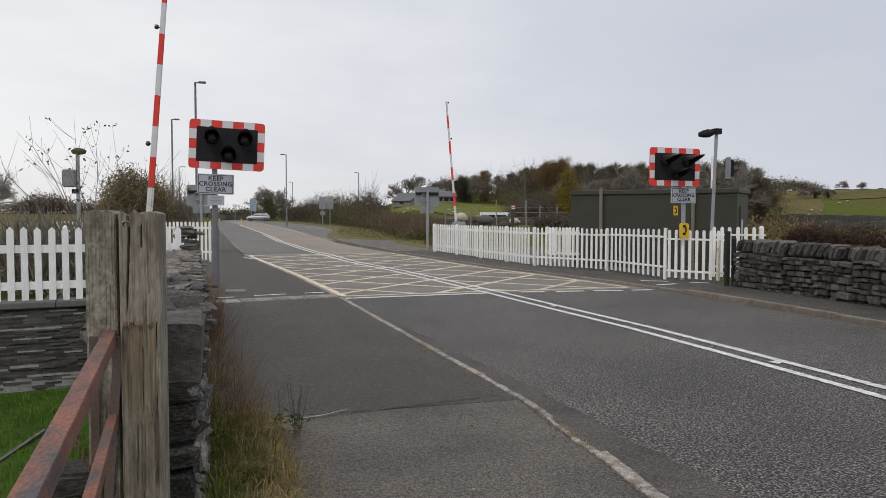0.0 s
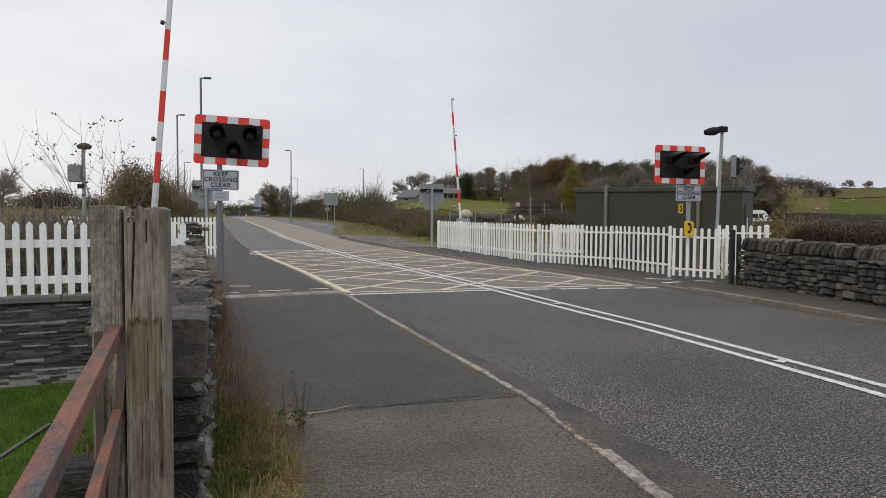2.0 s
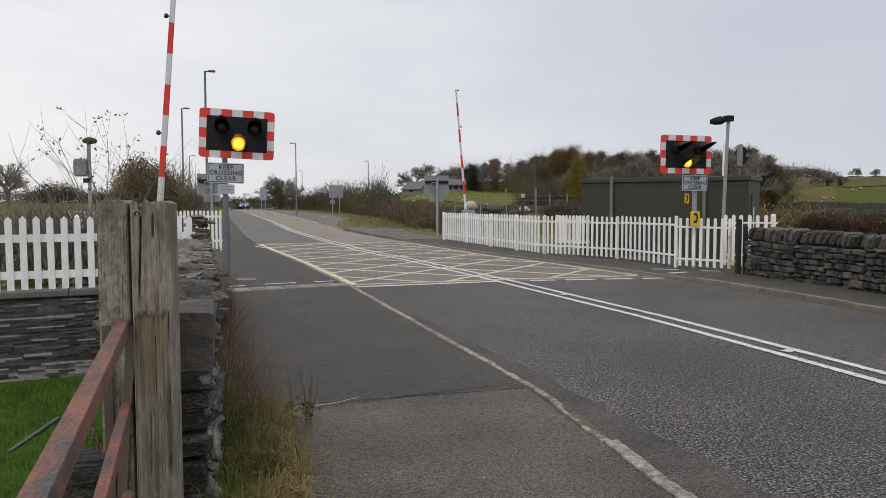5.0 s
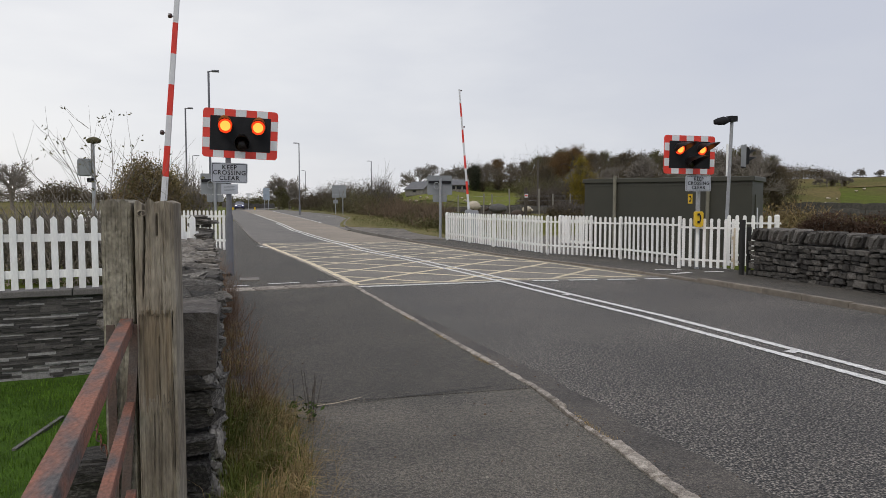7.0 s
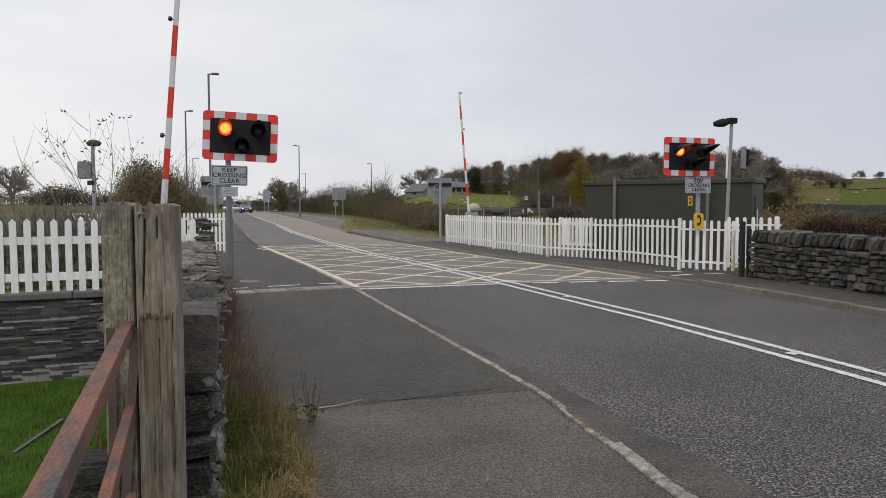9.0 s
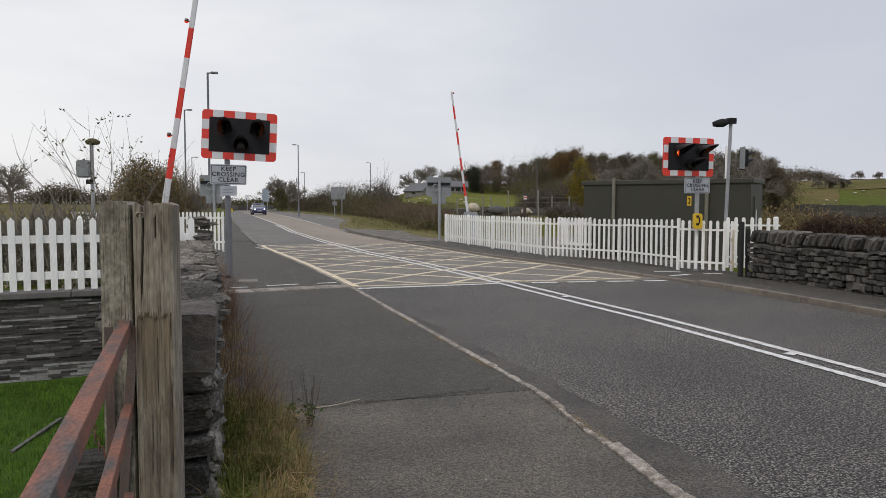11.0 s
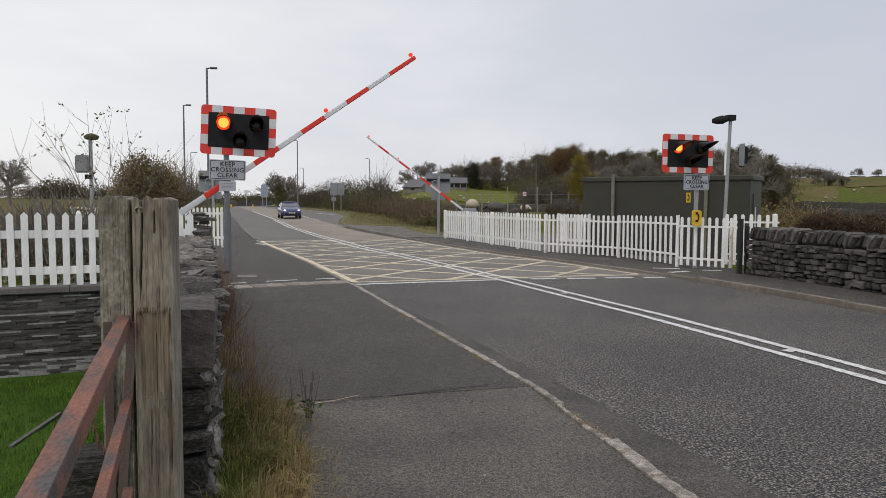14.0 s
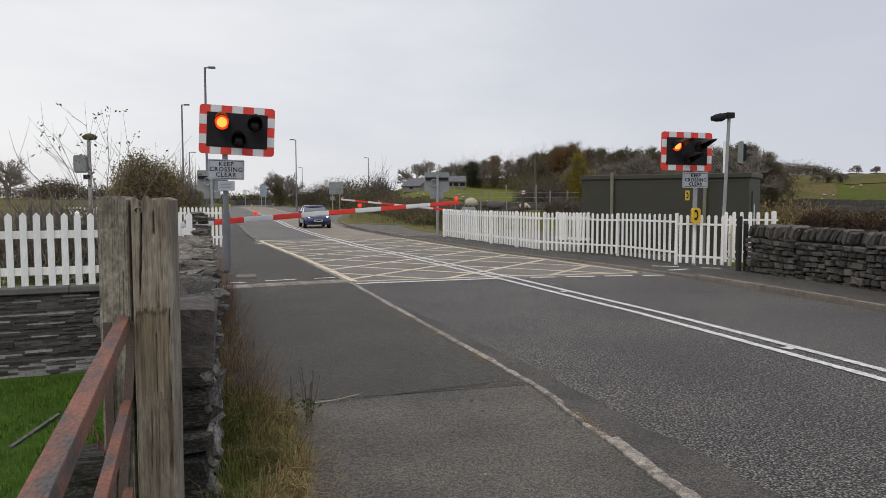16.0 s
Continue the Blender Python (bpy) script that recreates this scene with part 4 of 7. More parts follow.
while z < 1.09:
    h = rnd.choice((0.019, 0.022, 0.026, 0.03, 0.036))
    x = -rnd.uniform(0, 0.2)
    while x < 5.6:
        pale = rnd.random() < (0.6 if z < 0.24 and 3.2 < x < 4.4 else 0.10 if x > 3.2 else 0.05)
        w, hh, me = strips[rnd.randrange(5) * 2 + pale]
        if x > 0 and x + w < 5.75:
            if x > 4.2:
                part("slate_strip", me, None, wall, m=pose(x, 0.0 + rnd.uniform(-0.012, 0.012), z) @ Matrix.Diagonal((1, 1, h / hh, 1)))
            else:
                count = len(loose.faces)
                prism(loose, x + 0.002, x + w - 0.002, rnd.uniform(-0.012, 0.012), 0.06, z + 0.001, z + h - 0.001)
                if pale:
                    loose.faces.ensure_lookup_table()
                    for f in loose.faces[count:]:
                        f.material_index = 1
        x += w
    z += h
tagged(part("slate_strips", loose, (SLATE_LOOSE, SLATE_PALE), wall), kind="stuff")
for i in range(7):
    bm = bmesh.new()
    prism(bm, 0.004, 0.816, -0.05, 0.36, 1.10, 1.185)
    bmesh.ops.bevel(bm, geom=bm.edges[:], offset=0.01, segments=1, affect="EDGES")
    part("coping_slab", bm, COPING, wall, m=pose(i * 0.82, 0, 0))
fence("picket_fence", (-6.235, 9.894), (-0.595, 10.824), 0.94, 0.155, "white pointed picket fence on the slate-clad wall", "garden pickets", lift=0.0, width=0.080, style="point", mat=FENCE_PVC,
      za=0.42, zb=0.42, rails=(0.20, 0.70), rail_h=0.10, post_every=1.4, end_posts=False)
fence("paling_fence", (-5.2, 25.6), (-0.50, 24.42), 1.27, 0.125, "white timber paling fence beside the railway", G, za=0.02, zb=0.02)

# low timber edging in the lawn
bm = bmesh.new()
prism(bm, 0, 1.05, -0.02, 0.02, -0.1, 0.035)
tagged(new("lawn_edging", mesh_of("lawn_edging", bm, COPING)), "weathered board edging laid in the lawn", "garden edging").matrix_basis = pose(-2.04, 7.38, -0.74, 0, 0, 80)


# ---- the old timber posts and rusty gate beside the camera ----
def timber(name, w, d, z0, z1, seed, label, m, mat, split=None, step=None, shakes=()):
    """A hewn baulk with worn arrises and wavy faces. split: (x, depth, height down to) of a drying crack in the front; step: (height, x0, x1, depth) where the front has
    broken away below; shakes: (x, z0, z1, depth), short cracks."""
    rnd = random.Random(seed)
    bm = bmesh.new()
    rows = steps(z0, z1, 0.014)
    rings = []
    n = 46
    front = [(-1 + 2 * i / n, -1) for i in range(n)]
    rest = [(1, -1 + 2 * i / 14) for i in range(14)] + [(1 - 2 * i / 14, 1) for i in range(14)] + [(-1, 1 - 2 * i / 14) for i in range(14)]
    brown = set()
    for k, z in enumerate(rows):
        ring = []
        for c, (sx, sy) in enumerate(front + rest):
            corner = 1 - 0.06 * (abs(sx) ** 6) * (abs(sy) ** 6)
            x, y = sx * w / 2 * corner, sy * d / 2 * corner
            groove = 0.005 * noise.noise((sx * 6 + seed, sy * 6, z * 0.7)) + 0.0035 * noise.noise((sx * 21, sy * 17 + seed, z * 1.6)) + 0.002 * noise.noise((sx * 60, sy * 50, z * 4 + seed))
            zz = z
            if k == len(rows) - 1:
                zz += 0.016 * noise.noise((sx * 3 + seed, sy * 3, 1.0)) + 0.006 * noise.noise((sx * 14 + seed, sy * 14, 1.0)) - 0.010 * (abs(sx) ** 5)
            if sy < -0.9:
                if split:
                    line = split[0] + 0.07 * math.sin(z * 9 + 1.0) + 0.05 * noise.noise((z * 6, seed, 0))
                    fade = smooth01(split[2], split[2] + 0.12, z)
                    y += split[1] * fade * max(0.0, 1 - abs(sx - line) / 0.05)
                if step:
                    lip = step[0] + 0.034 * noise.noise((sx * 4, 2.0, seed)) + 0.026 * noise.noise((sx * 15, 5.0, seed))
                    if z < lip and step[1] < sx < step[2]:
                        y += step[3] * (0.7 + 0.5 * noise.noise((sx * 7, z * 0.8, seed + 4))) * smooth01(lip, lip - 0.018, z)
                        if z > 0.74 + 0.10 * noise.noise((sx * 6, 1.0, seed)):
                            brown.add((k, c))
                for hx, h0, h1, hd in shakes:
                    if h0 < z < h1:
                        y += hd * max(0.0, 1 - abs(sx - hx - 0.03 * math.sin(z * 12)) / 0.05)
            ring.append(bm.verts.new((x * (1 + groove * 2), y + groove, zz)))
        rings.append(ring)
    k = len(rings[0])
    for j, (a, b) in enumerate(zip(rings, rings[1:])):
        for i in range(k):
            f = bm.faces.new((a[i], a[(i + 1) % k], b[(i + 1) % k], b[i]))
            if (j, i) in brown:
                f.material_index = 1
    bm.faces.new(rings[-1])
    bm.faces.new(rings[0][::-1])
    ob = tagged(new(name, mesh_of(name, bm, mat, POST_BROWN)), label, "post", "old timber gate posts")
    ob.matrix_basis = m
    return ob


def knot(post, x, z, r, depth):
    """A ringed knot that stands a little proud of the face."""
    bm = bmesh.new()
    faces = lathe(bm, [(0, -0.001), (r * 0.5, 0.0), (r * 0.9, 0.001), (r * 1.2, 0.0015), (r * 1.6, 0.0005), (r * 2.0, -0.005)], 14, pose(x, depth, z, 90, 0, 0) @ Matrix.Diagonal((1.2, 0.85, 1, 1)))
    for i, f in enumerate(faces):
        f.material_index = (0, 0, 0, 1, 1)[i // 14]
    for v in bm.verts:
        v.co += Vector([0.22 * r * noise.noise(v.co * 70 + Vector((a, 0, 0))) for a in (0, 7, 13)])
    part("knot", bm, (POST_DARK, POST_WOOD), post, "dark round knot in the timber")


left_post = timber("timber_post", 0.118, 0.15, -0.8, 1.535, 3, "weathered grey timber baulk post with deep grain", pose(-0.466, 3.14, 0, 0, 0, -6), POST_GREY,
                   shakes=((0.55, 1.05, 1.25, 0.008), (-0.3, 0.5, 1.1, 0.006), (0.2, 0.2, 0.8, 0.007)))
right_post = timber("timber_post", 0.152, 0.17, -0.2, 1.53, 9, "weathered split timber gate post with a broken front", pose(-0.325, 3.115, 0, 0, 0, -5), POST_WOOD,
                    split=(-0.55, 0.045, 1.12), step=(1.10, -0.93, 0.72, 0.012),
                    shakes=((0.15, 1.40, 1.48, 0.02), (0.45, 1.22, 1.5, 0.008), (0.1, 0.3, 1.0, 0.009), (0.78, 0.1, 1.1, 0.010), (-0.25, 0.0, 0.7, 0.008)))
knot(right_post, -0.046, 1.486, 0.009, -0.0845)
knot(right_post, 0.046, 0.742, 0.008, -0.0725)

gate = thing("field_gate", pose(-0.452, 3.03, 0, 0, 0, 183.96), "rusty angle-iron field gate with flaking red paint", "gate")
# local y runs along the gate towards the camera side
def angle_bar(name, y0, y1, z, w=0.045, h=0.055, label="", drop=0.0, side=0.0):
    bm = bmesh.new()
    prism(bm, -w / 2, w / 2, y0, y1, z - 0.006, z)
    prism(bm, -w / 2, -w / 2 + 0.007, y0, y1, z - h, z - 0.006)
    for v in bm.verts:
        v.co.z -= drop * (v.co.y - y0) / (y1 - y0)
        v.co.x += side
    bmesh.ops.bevel(bm, geom=bm.edges[:], offset=0.0015, segments=1, affect="EDGES")
    part(name, bm, RUST, gate, label)
angle_bar("top_rail", -0.09, 4.4, 1.078, side=-0.011)
angle_bar("lower_rail", -0.03, 4.4, 0.755, 0.034, 0.05, side=-0.016)
angle_bar("lower_rail", 0.02, 4.4, 0.42, 0.036, 0.05, side=-0.016)
for x0, x1, lean in ((-0.060, -0.026, 4.3), (0.030, 0.062, 0.0)):
    bm = bmesh.new()
    prism(bm, x0, x1, -0.004, 0.004, -0.9, 0.0, pose(0, -0.012, 1.06) @ pose(0, 0, 0, 0, -lean, 0))
    bmesh.ops.bevel(bm, geom=bm.edges[:], offset=0.0015, segments=1, affect="EDGES")
    part("stile", bm, RUST_DARK, gate)
bm = bmesh.new()
m = pose(0.0, 1.72, 1.04, 0, 0, 0) @ pose(0, 0, 0, -52, 0, 0)
prism(bm, -0.02, 0.02, -0.004, 0.004, -1.2, 0.0, m)
part("brace", bm, RUST, gate)
# chain round the post
chain = thing("chain", pose(-0.572, 3.08, 0.0), "rusty steel chain hanging round the post", "chain")
for i in range(9):
    bm = bmesh.new()
    path = [Vector((0.009 * math.cos(a), 0, 0.016 * math.sin(a))) for a in [2 * math.pi * k / 10 for k in range(10)]]
    for a, b in zip(path, path[1:] + path[:1]):
        rod(bm, a, b, 0.0032, n=5, caps=False)
    part("link", bm, RUST, chain, m=pose(0.045 * (i / 8) ** 2 * 1.2, 0, 0.70 - i * 0.022, 0, 0, 90 * (i % 2) + 20))


# ---- signals ----
SIGNAL_LENSES = {"red_a": [], "red_b": [], "amber": []}


def lens_mesh(core, rim, r):
    """A domed lens: its lit side to the front, an unlit one at the back."""
    bm = bmesh.new()
    prof = [(0, -0.028), (r * 0.4, -0.026), (r * 0.70, -0.020), (r, 0), (r * 0.8, 0.018), (r * 0.4, 0.026), (0, 0.028)]
    faces = lathe(bm, prof, 24, pose(0, 0, 0, -90, 0, 0))
    for i, f in enumerate(faces):
        f.material_index = (0, 0, 1, 2, 2, 2)[i // 24]
    return mesh_of("lens", bm, core, rim, DARK_LENS, smooth=True)


def hood_mesh(r, length):
    bm = bmesh.new()
    n = 22
    rows = []
    for i in range(n + 1):
        a = -35 + 250 * i / n
        reach = length * (0.10 + 0.90 * max(0.0, math.sin(radians(min(max((a - 90) * 0.72 + 90, 0), 180)))) ** 1.6)
        row = []
        for k in range(5):
            t = k / 4
            row.append(bm.verts.new((r * (1 - 0.12 * t) * math.cos(radians(a)), -reach * t, r * (1 - 0.12 * t) * math.sin(radians(a)))))
        rows.append(row)
    for a, b in zip(rows, rows[1:]):
        for k in range(4):
            bm.faces.new((a[k], b[k], b[k + 1], a[k + 1]))
    bmesh.ops.solidify(bm, geom=bm.faces[:], thickness=0.008)
    return mesh_of("hood", bm, HOOD_BLACK, smooth=True)


def sign_text(parent, w, h, m, lines, size):
    plate = bmesh.new()
    rounded_plate(plate, w, h, 0.02, 0.03)
    board = part("sign_plate", plate, SIGN_FACE, parent, "grey-white warning plate with a black border", m)
    bm = bmesh.new()
    t = 0.010
    for x0, x1, z0, z1 in ((-w / 2 + 0.02, w / 2 - 0.02, h / 2 - 0.02 - t, h / 2 - 0.02), (-w / 2 + 0.02, w / 2 - 0.02, -h / 2 + 0.02, -h / 2 + 0.02 + t),
                           (-w / 2 + 0.02, -w / 2 + 0.02 + t, -h / 2 + 0.02 + t, h / 2 - 0.02 - t), (w / 2 - 0.02 - t, w / 2 - 0.02, -h / 2 + 0.02 + t, h / 2 - 0.02 - t)):
        prism(bm, x0, x1, -0.0025, 0.002, z0, z1)
    part("border", bm, BLACK, board)
    for i, line in enumerate(lines):
        lettering(line, size, BLACK, board, pose(0, -0.003, h * (0.27 - 0.27 * i), 90, 0, 0), spacing=1.12)
    return board


def wigwag(m, s, board_z, board_x, roll, sign_z, label, sign_w=0.75, sign_h=0.42, sign_roll=0.0, phone=False, sign_x=0.0):
    ob = thing("crossing_signal", m, label, "traffic signal", "crossing signals")
    bm = bmesh.new()
    rod(bm, (0, 0.08, -0.1), (0, 0.08, 1.25), 0.055 if phone else 0.075, n=16)
    rod(bm, (0, 0.08, 1.25), (0, 0.08, board_z + 0.3), 0.05 if phone else 0.055, n=16)
    part("post", bm, POLE_GREY if not phone else GALV, ob)
    if not phone:
        bm = bmesh.new()
        prism(bm, -0.26, 0.03, -0.18, 0.02, -0.05, 0.05)
        part("base_block", bm, TIMBER_BLACK, ob, "dark tarred base block")
        bm = bmesh.new()
        prism(bm, 0.19, 0.56, -1.28, -0.84, -0.05, 0.035)
        part("access_cover", bm, KERB, ob, "concrete access cover")
    face = new("signal_board")
    face.parent, face.matrix_basis = ob, pose(board_x, 0, board_z, 0, roll, 0)
    w, h = 1.49 * s, 0.99 * s
    bm = bmesh.new()
    rounded_plate(bm, w, h, 0.025, 0.07 * s)
    part("backing_plate", bm, RED, face, "red and white chequered border plate")
    b = 0.145 * s
    sw, sh = w / 7, h / 5
    for i in (1, 3, 5):
        for top in (1, -1):
            bm = bmesh.new()
            z0 = top * h / 2 - (b if top > 0 else 0)
            prism(bm, -w / 2 + i * sw, -w / 2 + (i + 1) * sw, -0.003, 0.004, z0 + 0.004, z0 + b - 0.004)
            part("white_panel", bm, WHITE, face)
    for i in (1, 3):
        for side in (1, -1):
            bm = bmesh.new()
            x0 = side * w / 2 - (b if side > 0 else 0)
            prism(bm, x0 + 0.004, x0 + b - 0.004, -0.003, 0.004, -h / 2 + i * sh, -h / 2 + (i + 1) * sh)
            part("white_panel", bm, WHITE, face)
    bm = bmesh.new()
    prism(bm, -w / 2 + b, w / 2 - b, -0.006, 0.004, -h / 2 + b, h / 2 - b)
    part("black_panel", bm, BLACK, face)
    r = 0.138 * s
    for key, x, z, core, rim in (("red_a", -0.305, 0.15, LIT_RED, LIT_RED_RIM), ("red_b", 0.345, 0.15, LIT_RED, LIT_RED_RIM), ("amber", 0.03, -0.19, LIT_AMBER, LIT_AMBER_RIM)):
        part("hood", hood_mesh(r * 1.12, 0.74 * s), None, face, "deep black signal hood", pose(x * s, -0.008, z * s))
        lens = part("lens", lens_mesh(core, rim, r * 1.06), None, face, "round signal lens", pose(x * s, -0.009, z * s))
        SIGNAL_LENSES[key].append((lens, x * s, -0.009, z * s))
    sign_text(ob, sign_w, sign_h, pose(sign_x, -0.012, sign_z, 0, sign_roll, 0), ("KEEP", "CROSSING", "CLEAR"), 0.128 * sign_h / 0.42)
    if not phone:
        bm = bmesh.new()
        rounded_plate(bm, 0.33, 0.2, 0.012, 0.01)
        small = part("sign_plate", bm, SIGN_FACE, ob, "small notice plate with lines of print", pose(0.02, -0.012, sign_z - 0.33, 0, 1, 0))
        bm = bmesh.new()
        for i in range(4):
            prism(bm, -0.12, 0.11 - 0.03 * (i % 2), -0.002, 0.002, 0.05 - i * 0.03, 0.06 - i * 0.03)
        part("print_bars", bm, SIGN_BACK, small)
    return ob, face


near_signal, near_face = wigwag(pose(-0.26, 15.86, 0.02), 1.0, 2.915, 0.255, 2.5, 2.12, "level-crossing light signal with a chequered board on a grey post", 0.72, 0.41, sign_roll=1.5, sign_x=0.02)
east_signal, east_face = wigwag(pose(9.98, 14.60, 0.03), 0.863, 2.57, -0.29, 0.5, 1.935, "level-crossing light signal with an emergency telephone on its post", 0.645, 0.35, phone=True, sign_x=-0.06)


def handset(parent, m, s):
    bm = bmesh.new()
    path = [Vector((0.03 * math.cos(a) - 0.01, 0, 0.075 * math.sin(a))) * s for a in [radians(-80 + 20 * k) for k in range(9)]]
    for a, b in zip(path, path[1:]):
        rod(bm, a, b, 0.014 * s, n=6)
    for e in (path[0], path[-1]):
        prism(bm, e.x - 0.035 * s, e.x + 0.012 * s, -0.016 * s, 0.016 * s, e.z - 0.022 * s, e.z + 0.022 * s)
    part("handset_symbol", bm, BLACK, parent, "black telephone symbol", m)


phone = thing("telephone_box", pose(9.90, 14.56, 1.165, 0, 0, -22), "yellow emergency telephone box on the signal post", "telephone")
bm = bmesh.new()
rounded_plate(bm, 0.19, 0.345, 0.12, 0.045, m=pose(0, -0.14, 0))
bmesh.ops.bevel(bm, geom=[e for e in bm.edges if all(abs(v.co.y + 0.14) < 1e-4 for v in e.verts)], offset=0.015, segments=2, affect="EDGES")
part("case", bm, YELLOW, phone)
handset(phone, pose(0.01, -0.145, 0.02), 1.15)
phone_sign = thing("telephone_sign", pose(9.755, 14.64, 1.62), "small amber sign with a telephone symbol", "sign")
bm = bmesh.new()
rounded_plate(bm, 0.11, 0.22, 0.01, 0.01)
part("plate", bm, YELLOW, phone_sign)
handset(phone_sign, pose(0, -0.006, 0), 0.7)


def signal_back(m, label):
    """A crossing signal that faces the other way: grey back, brace, cable loop, post."""
    ob = thing("crossing_signal", m, label, "traffic signal", "crossing signals")
    bm = bmesh.new()
    rod(bm, (0, 0, -0.2), (0, 0, 2.6), 0.06, n=12)
    part("post", bm, GALV, ob)
    bm = bmesh.new()
    rounded_plate(bm, 1.12, 0.84, 0.03, 0.05)
    part("signal_board", bm, SIGN_BACK, ob, "plain grey back of the signal board", pose(0, 0.08, 2.30))
    bm = bmesh.new()
    prism(bm, -0.52, 0.5, -0.02, 0.04, -0.05, 0.07)
    part("brace", bm, BLACK, ob, "black cross brace", pose(0, 0.03, 2.42))
    bm = bmesh.new()
    pts = [Vector((-0.17 + 0.12 * math.cos(a), 0, 2.27 + 0.15 * math.sin(a))) for a in [radians(30 * k) for k in range(12)]]
    for a, b in zip(pts, pts[1:] + pts[:1]):
        rod(bm, a, b, 0.018, n=6, caps=False)
    part("cable", bm, GALV, ob, "looped grey cable")
    bm = bmesh.new()
    rounded_plate(bm, 0.64, 0.3, 0.02, 0.03)
    part("sign_plate", bm, SIGN_BACK, ob, "back of a blue-grey sign plate", pose(0, 0.08, 1.72))
    return ob


signal_back(pose(8.36, 31.2, 0.0), "back of a crossing signal on a galvanised post")
signal_back(pose(-1.05, 31.6, 0.0), "back of a crossing signal beside the far barrier")


# ---- barriers ----
ARMS = {}
BARRIER_LAMPS = []


def barrier(key, m, length, band, first, label, width=0.068, back=0, lamp_size=0.85):
    """A pedestal and a banded arm on its pivot; the arm runs along local x when it is down."""
    ob = thing("barrier", m, label, "level crossing barrier", "half barriers")
    bm = bmesh.new()
    prism(bm, -0.32, 0.22, 0.12, 0.55, -1.0, 0.22)
    bmesh.ops.bevel(bm, geom=bm.edges[:], offset=0.03, segments=2, affect="EDGES")
    part("pedestal", bm, GALV, ob, "grey steel barrier machine housing")
    arm = new("arm")
    arm.parent = ob
    bm = bmesh.new()
    prism(bm, -0.9, 0.25, 0.06, 0.12, -0.09, 0.09)
    part("counterweight", bm, GALV, arm)
    edges = [(0.0, first, WHITE)]
    x, k = first, 0
    while x < length - 0.05:
        end = length if length - x - band < 0.4 * band else x + band
        edges.append((x, end, RED if k % 2 == 0 else WHITE))
        x = end
        k += 1
    r = lambda t: width - 0.30 * width * t / length
    for a, b, mat in edges:
        bm = bmesh.new()
        vs = prism(bm, a, b, -0.045, 0.045, -1, 1)
        for v in vs:
            v.co.z *= r(v.co.x)
        bmesh.ops.bevel(bm, geom=[e for e in bm.edges if abs(e.verts[0].co.x - e.verts[1].co.x) > 0.1], offset=0.02, segments=2, affect="EDGES")
        part("band", bm, mat, arm, "red band" if mat is RED else "white band")
    for t in (first + band * 1.42, first + band * 5.2, length - 0.06):
        bm = bmesh.new()
        rod(bm, (t, 0, r(t)), (t, 0, r(t) + 0.05), 0.02, n=8)
        lathe(bm, [(0.0, 0.15), (0.05, 0.14), (0.062, 0.10), (0.055, 0.05), (0.0, 0.045)], 12, pose(t, 0, r(t) - 0.02))
        for v in bm.verts:
            v.co = (v.co - Vector((t, 0, r(t)))) * lamp_size
        for f in bm.faces:
            f.material_index = 1 if f.calc_center_median().y > 0.002 else 0
        lamp = part("lamp", mesh_of("lamp", bm, BARRIER_LAMP, LIT_BARRIER), None, arm, "small round barrier lamp", pose(t, 0, r(t), 0, 0, back))
        BARRIER_LAMPS.append((lamp, t, r(t), back))
    ARMS[key] = arm
    return ob


LIT_BARRIER = glow("lit_barrier_lamp", (0.85, 0.05, 0.02), 0.55)
BARRIER_LAMP = material("dark_lamp_glass", (0.06, 0.034, 0.032), 0.25, scale=10, fine=60, fine_amount=0.05, bump=0)
barrier("near", pose(-1.68, 17.0, 0.945, 0, 0, 9.9), 7.25, 0.66, 1.15, "red and white banded half barrier on a grey pedestal")
barrier("far", pose(9.4, 30.3, 1.0, 0, 0, 171.4), 5.35, 0.55, 0.9, "red and white banded half barrier beyond the white fence", 0.048, 180, 0.6)


# ---- equipment hut ----
hut = thing("equipment_hut", pose(9.8, 20.06, -0.1, 0, 0, -48.65), "dark green flat-roofed railway equipment hut", "hut")
hl, hd, hh = 4.66, 1.5, 2.20
bm = bmesh.new()
prism(bm, 0, hl, 0, hd, 0, hh)
part("body", bm, GREEN_HUT, hut)
bm = bmesh.new()
prism(bm, -0.05, hl + 0.06, -0.06, hd + 0.06, hh, hh + 0.13)
bmesh.ops.bevel(bm, geom=bm.edges[:], offset=0.015, segments=1, affect="EDGES")
part("roof", bm, GREEN_TRIM, hut)
bm = bmesh.new()
prism(bm, 0, hl, -0.012, 0.0, hh - 0.09, hh - 0.05)
part("trim", bm, GREEN_TRIM, hut)
for x in (0.95, 3.55):
    bm = bmesh.new()
    rod(bm, (x, -0.08, -0.1), (x, -0.08, hh + 0.2), 0.05, n=10)
    part("pipe", bm, PIPE, hut, "khaki vertical pipe")
bm = bmesh.new()
prism(bm, hl, hl + 0.03, 0.35, 1.2, 0.1, 1.85)
door = part("door", bm, GREEN_TRIM, hut)
bm = bmesh.new()
prism(bm, hl + 0.03, hl + 0.04, 0.5, 0.62, 0.9, 1.5)
part("notice", bm, WHITE, door, "white notice on the door")

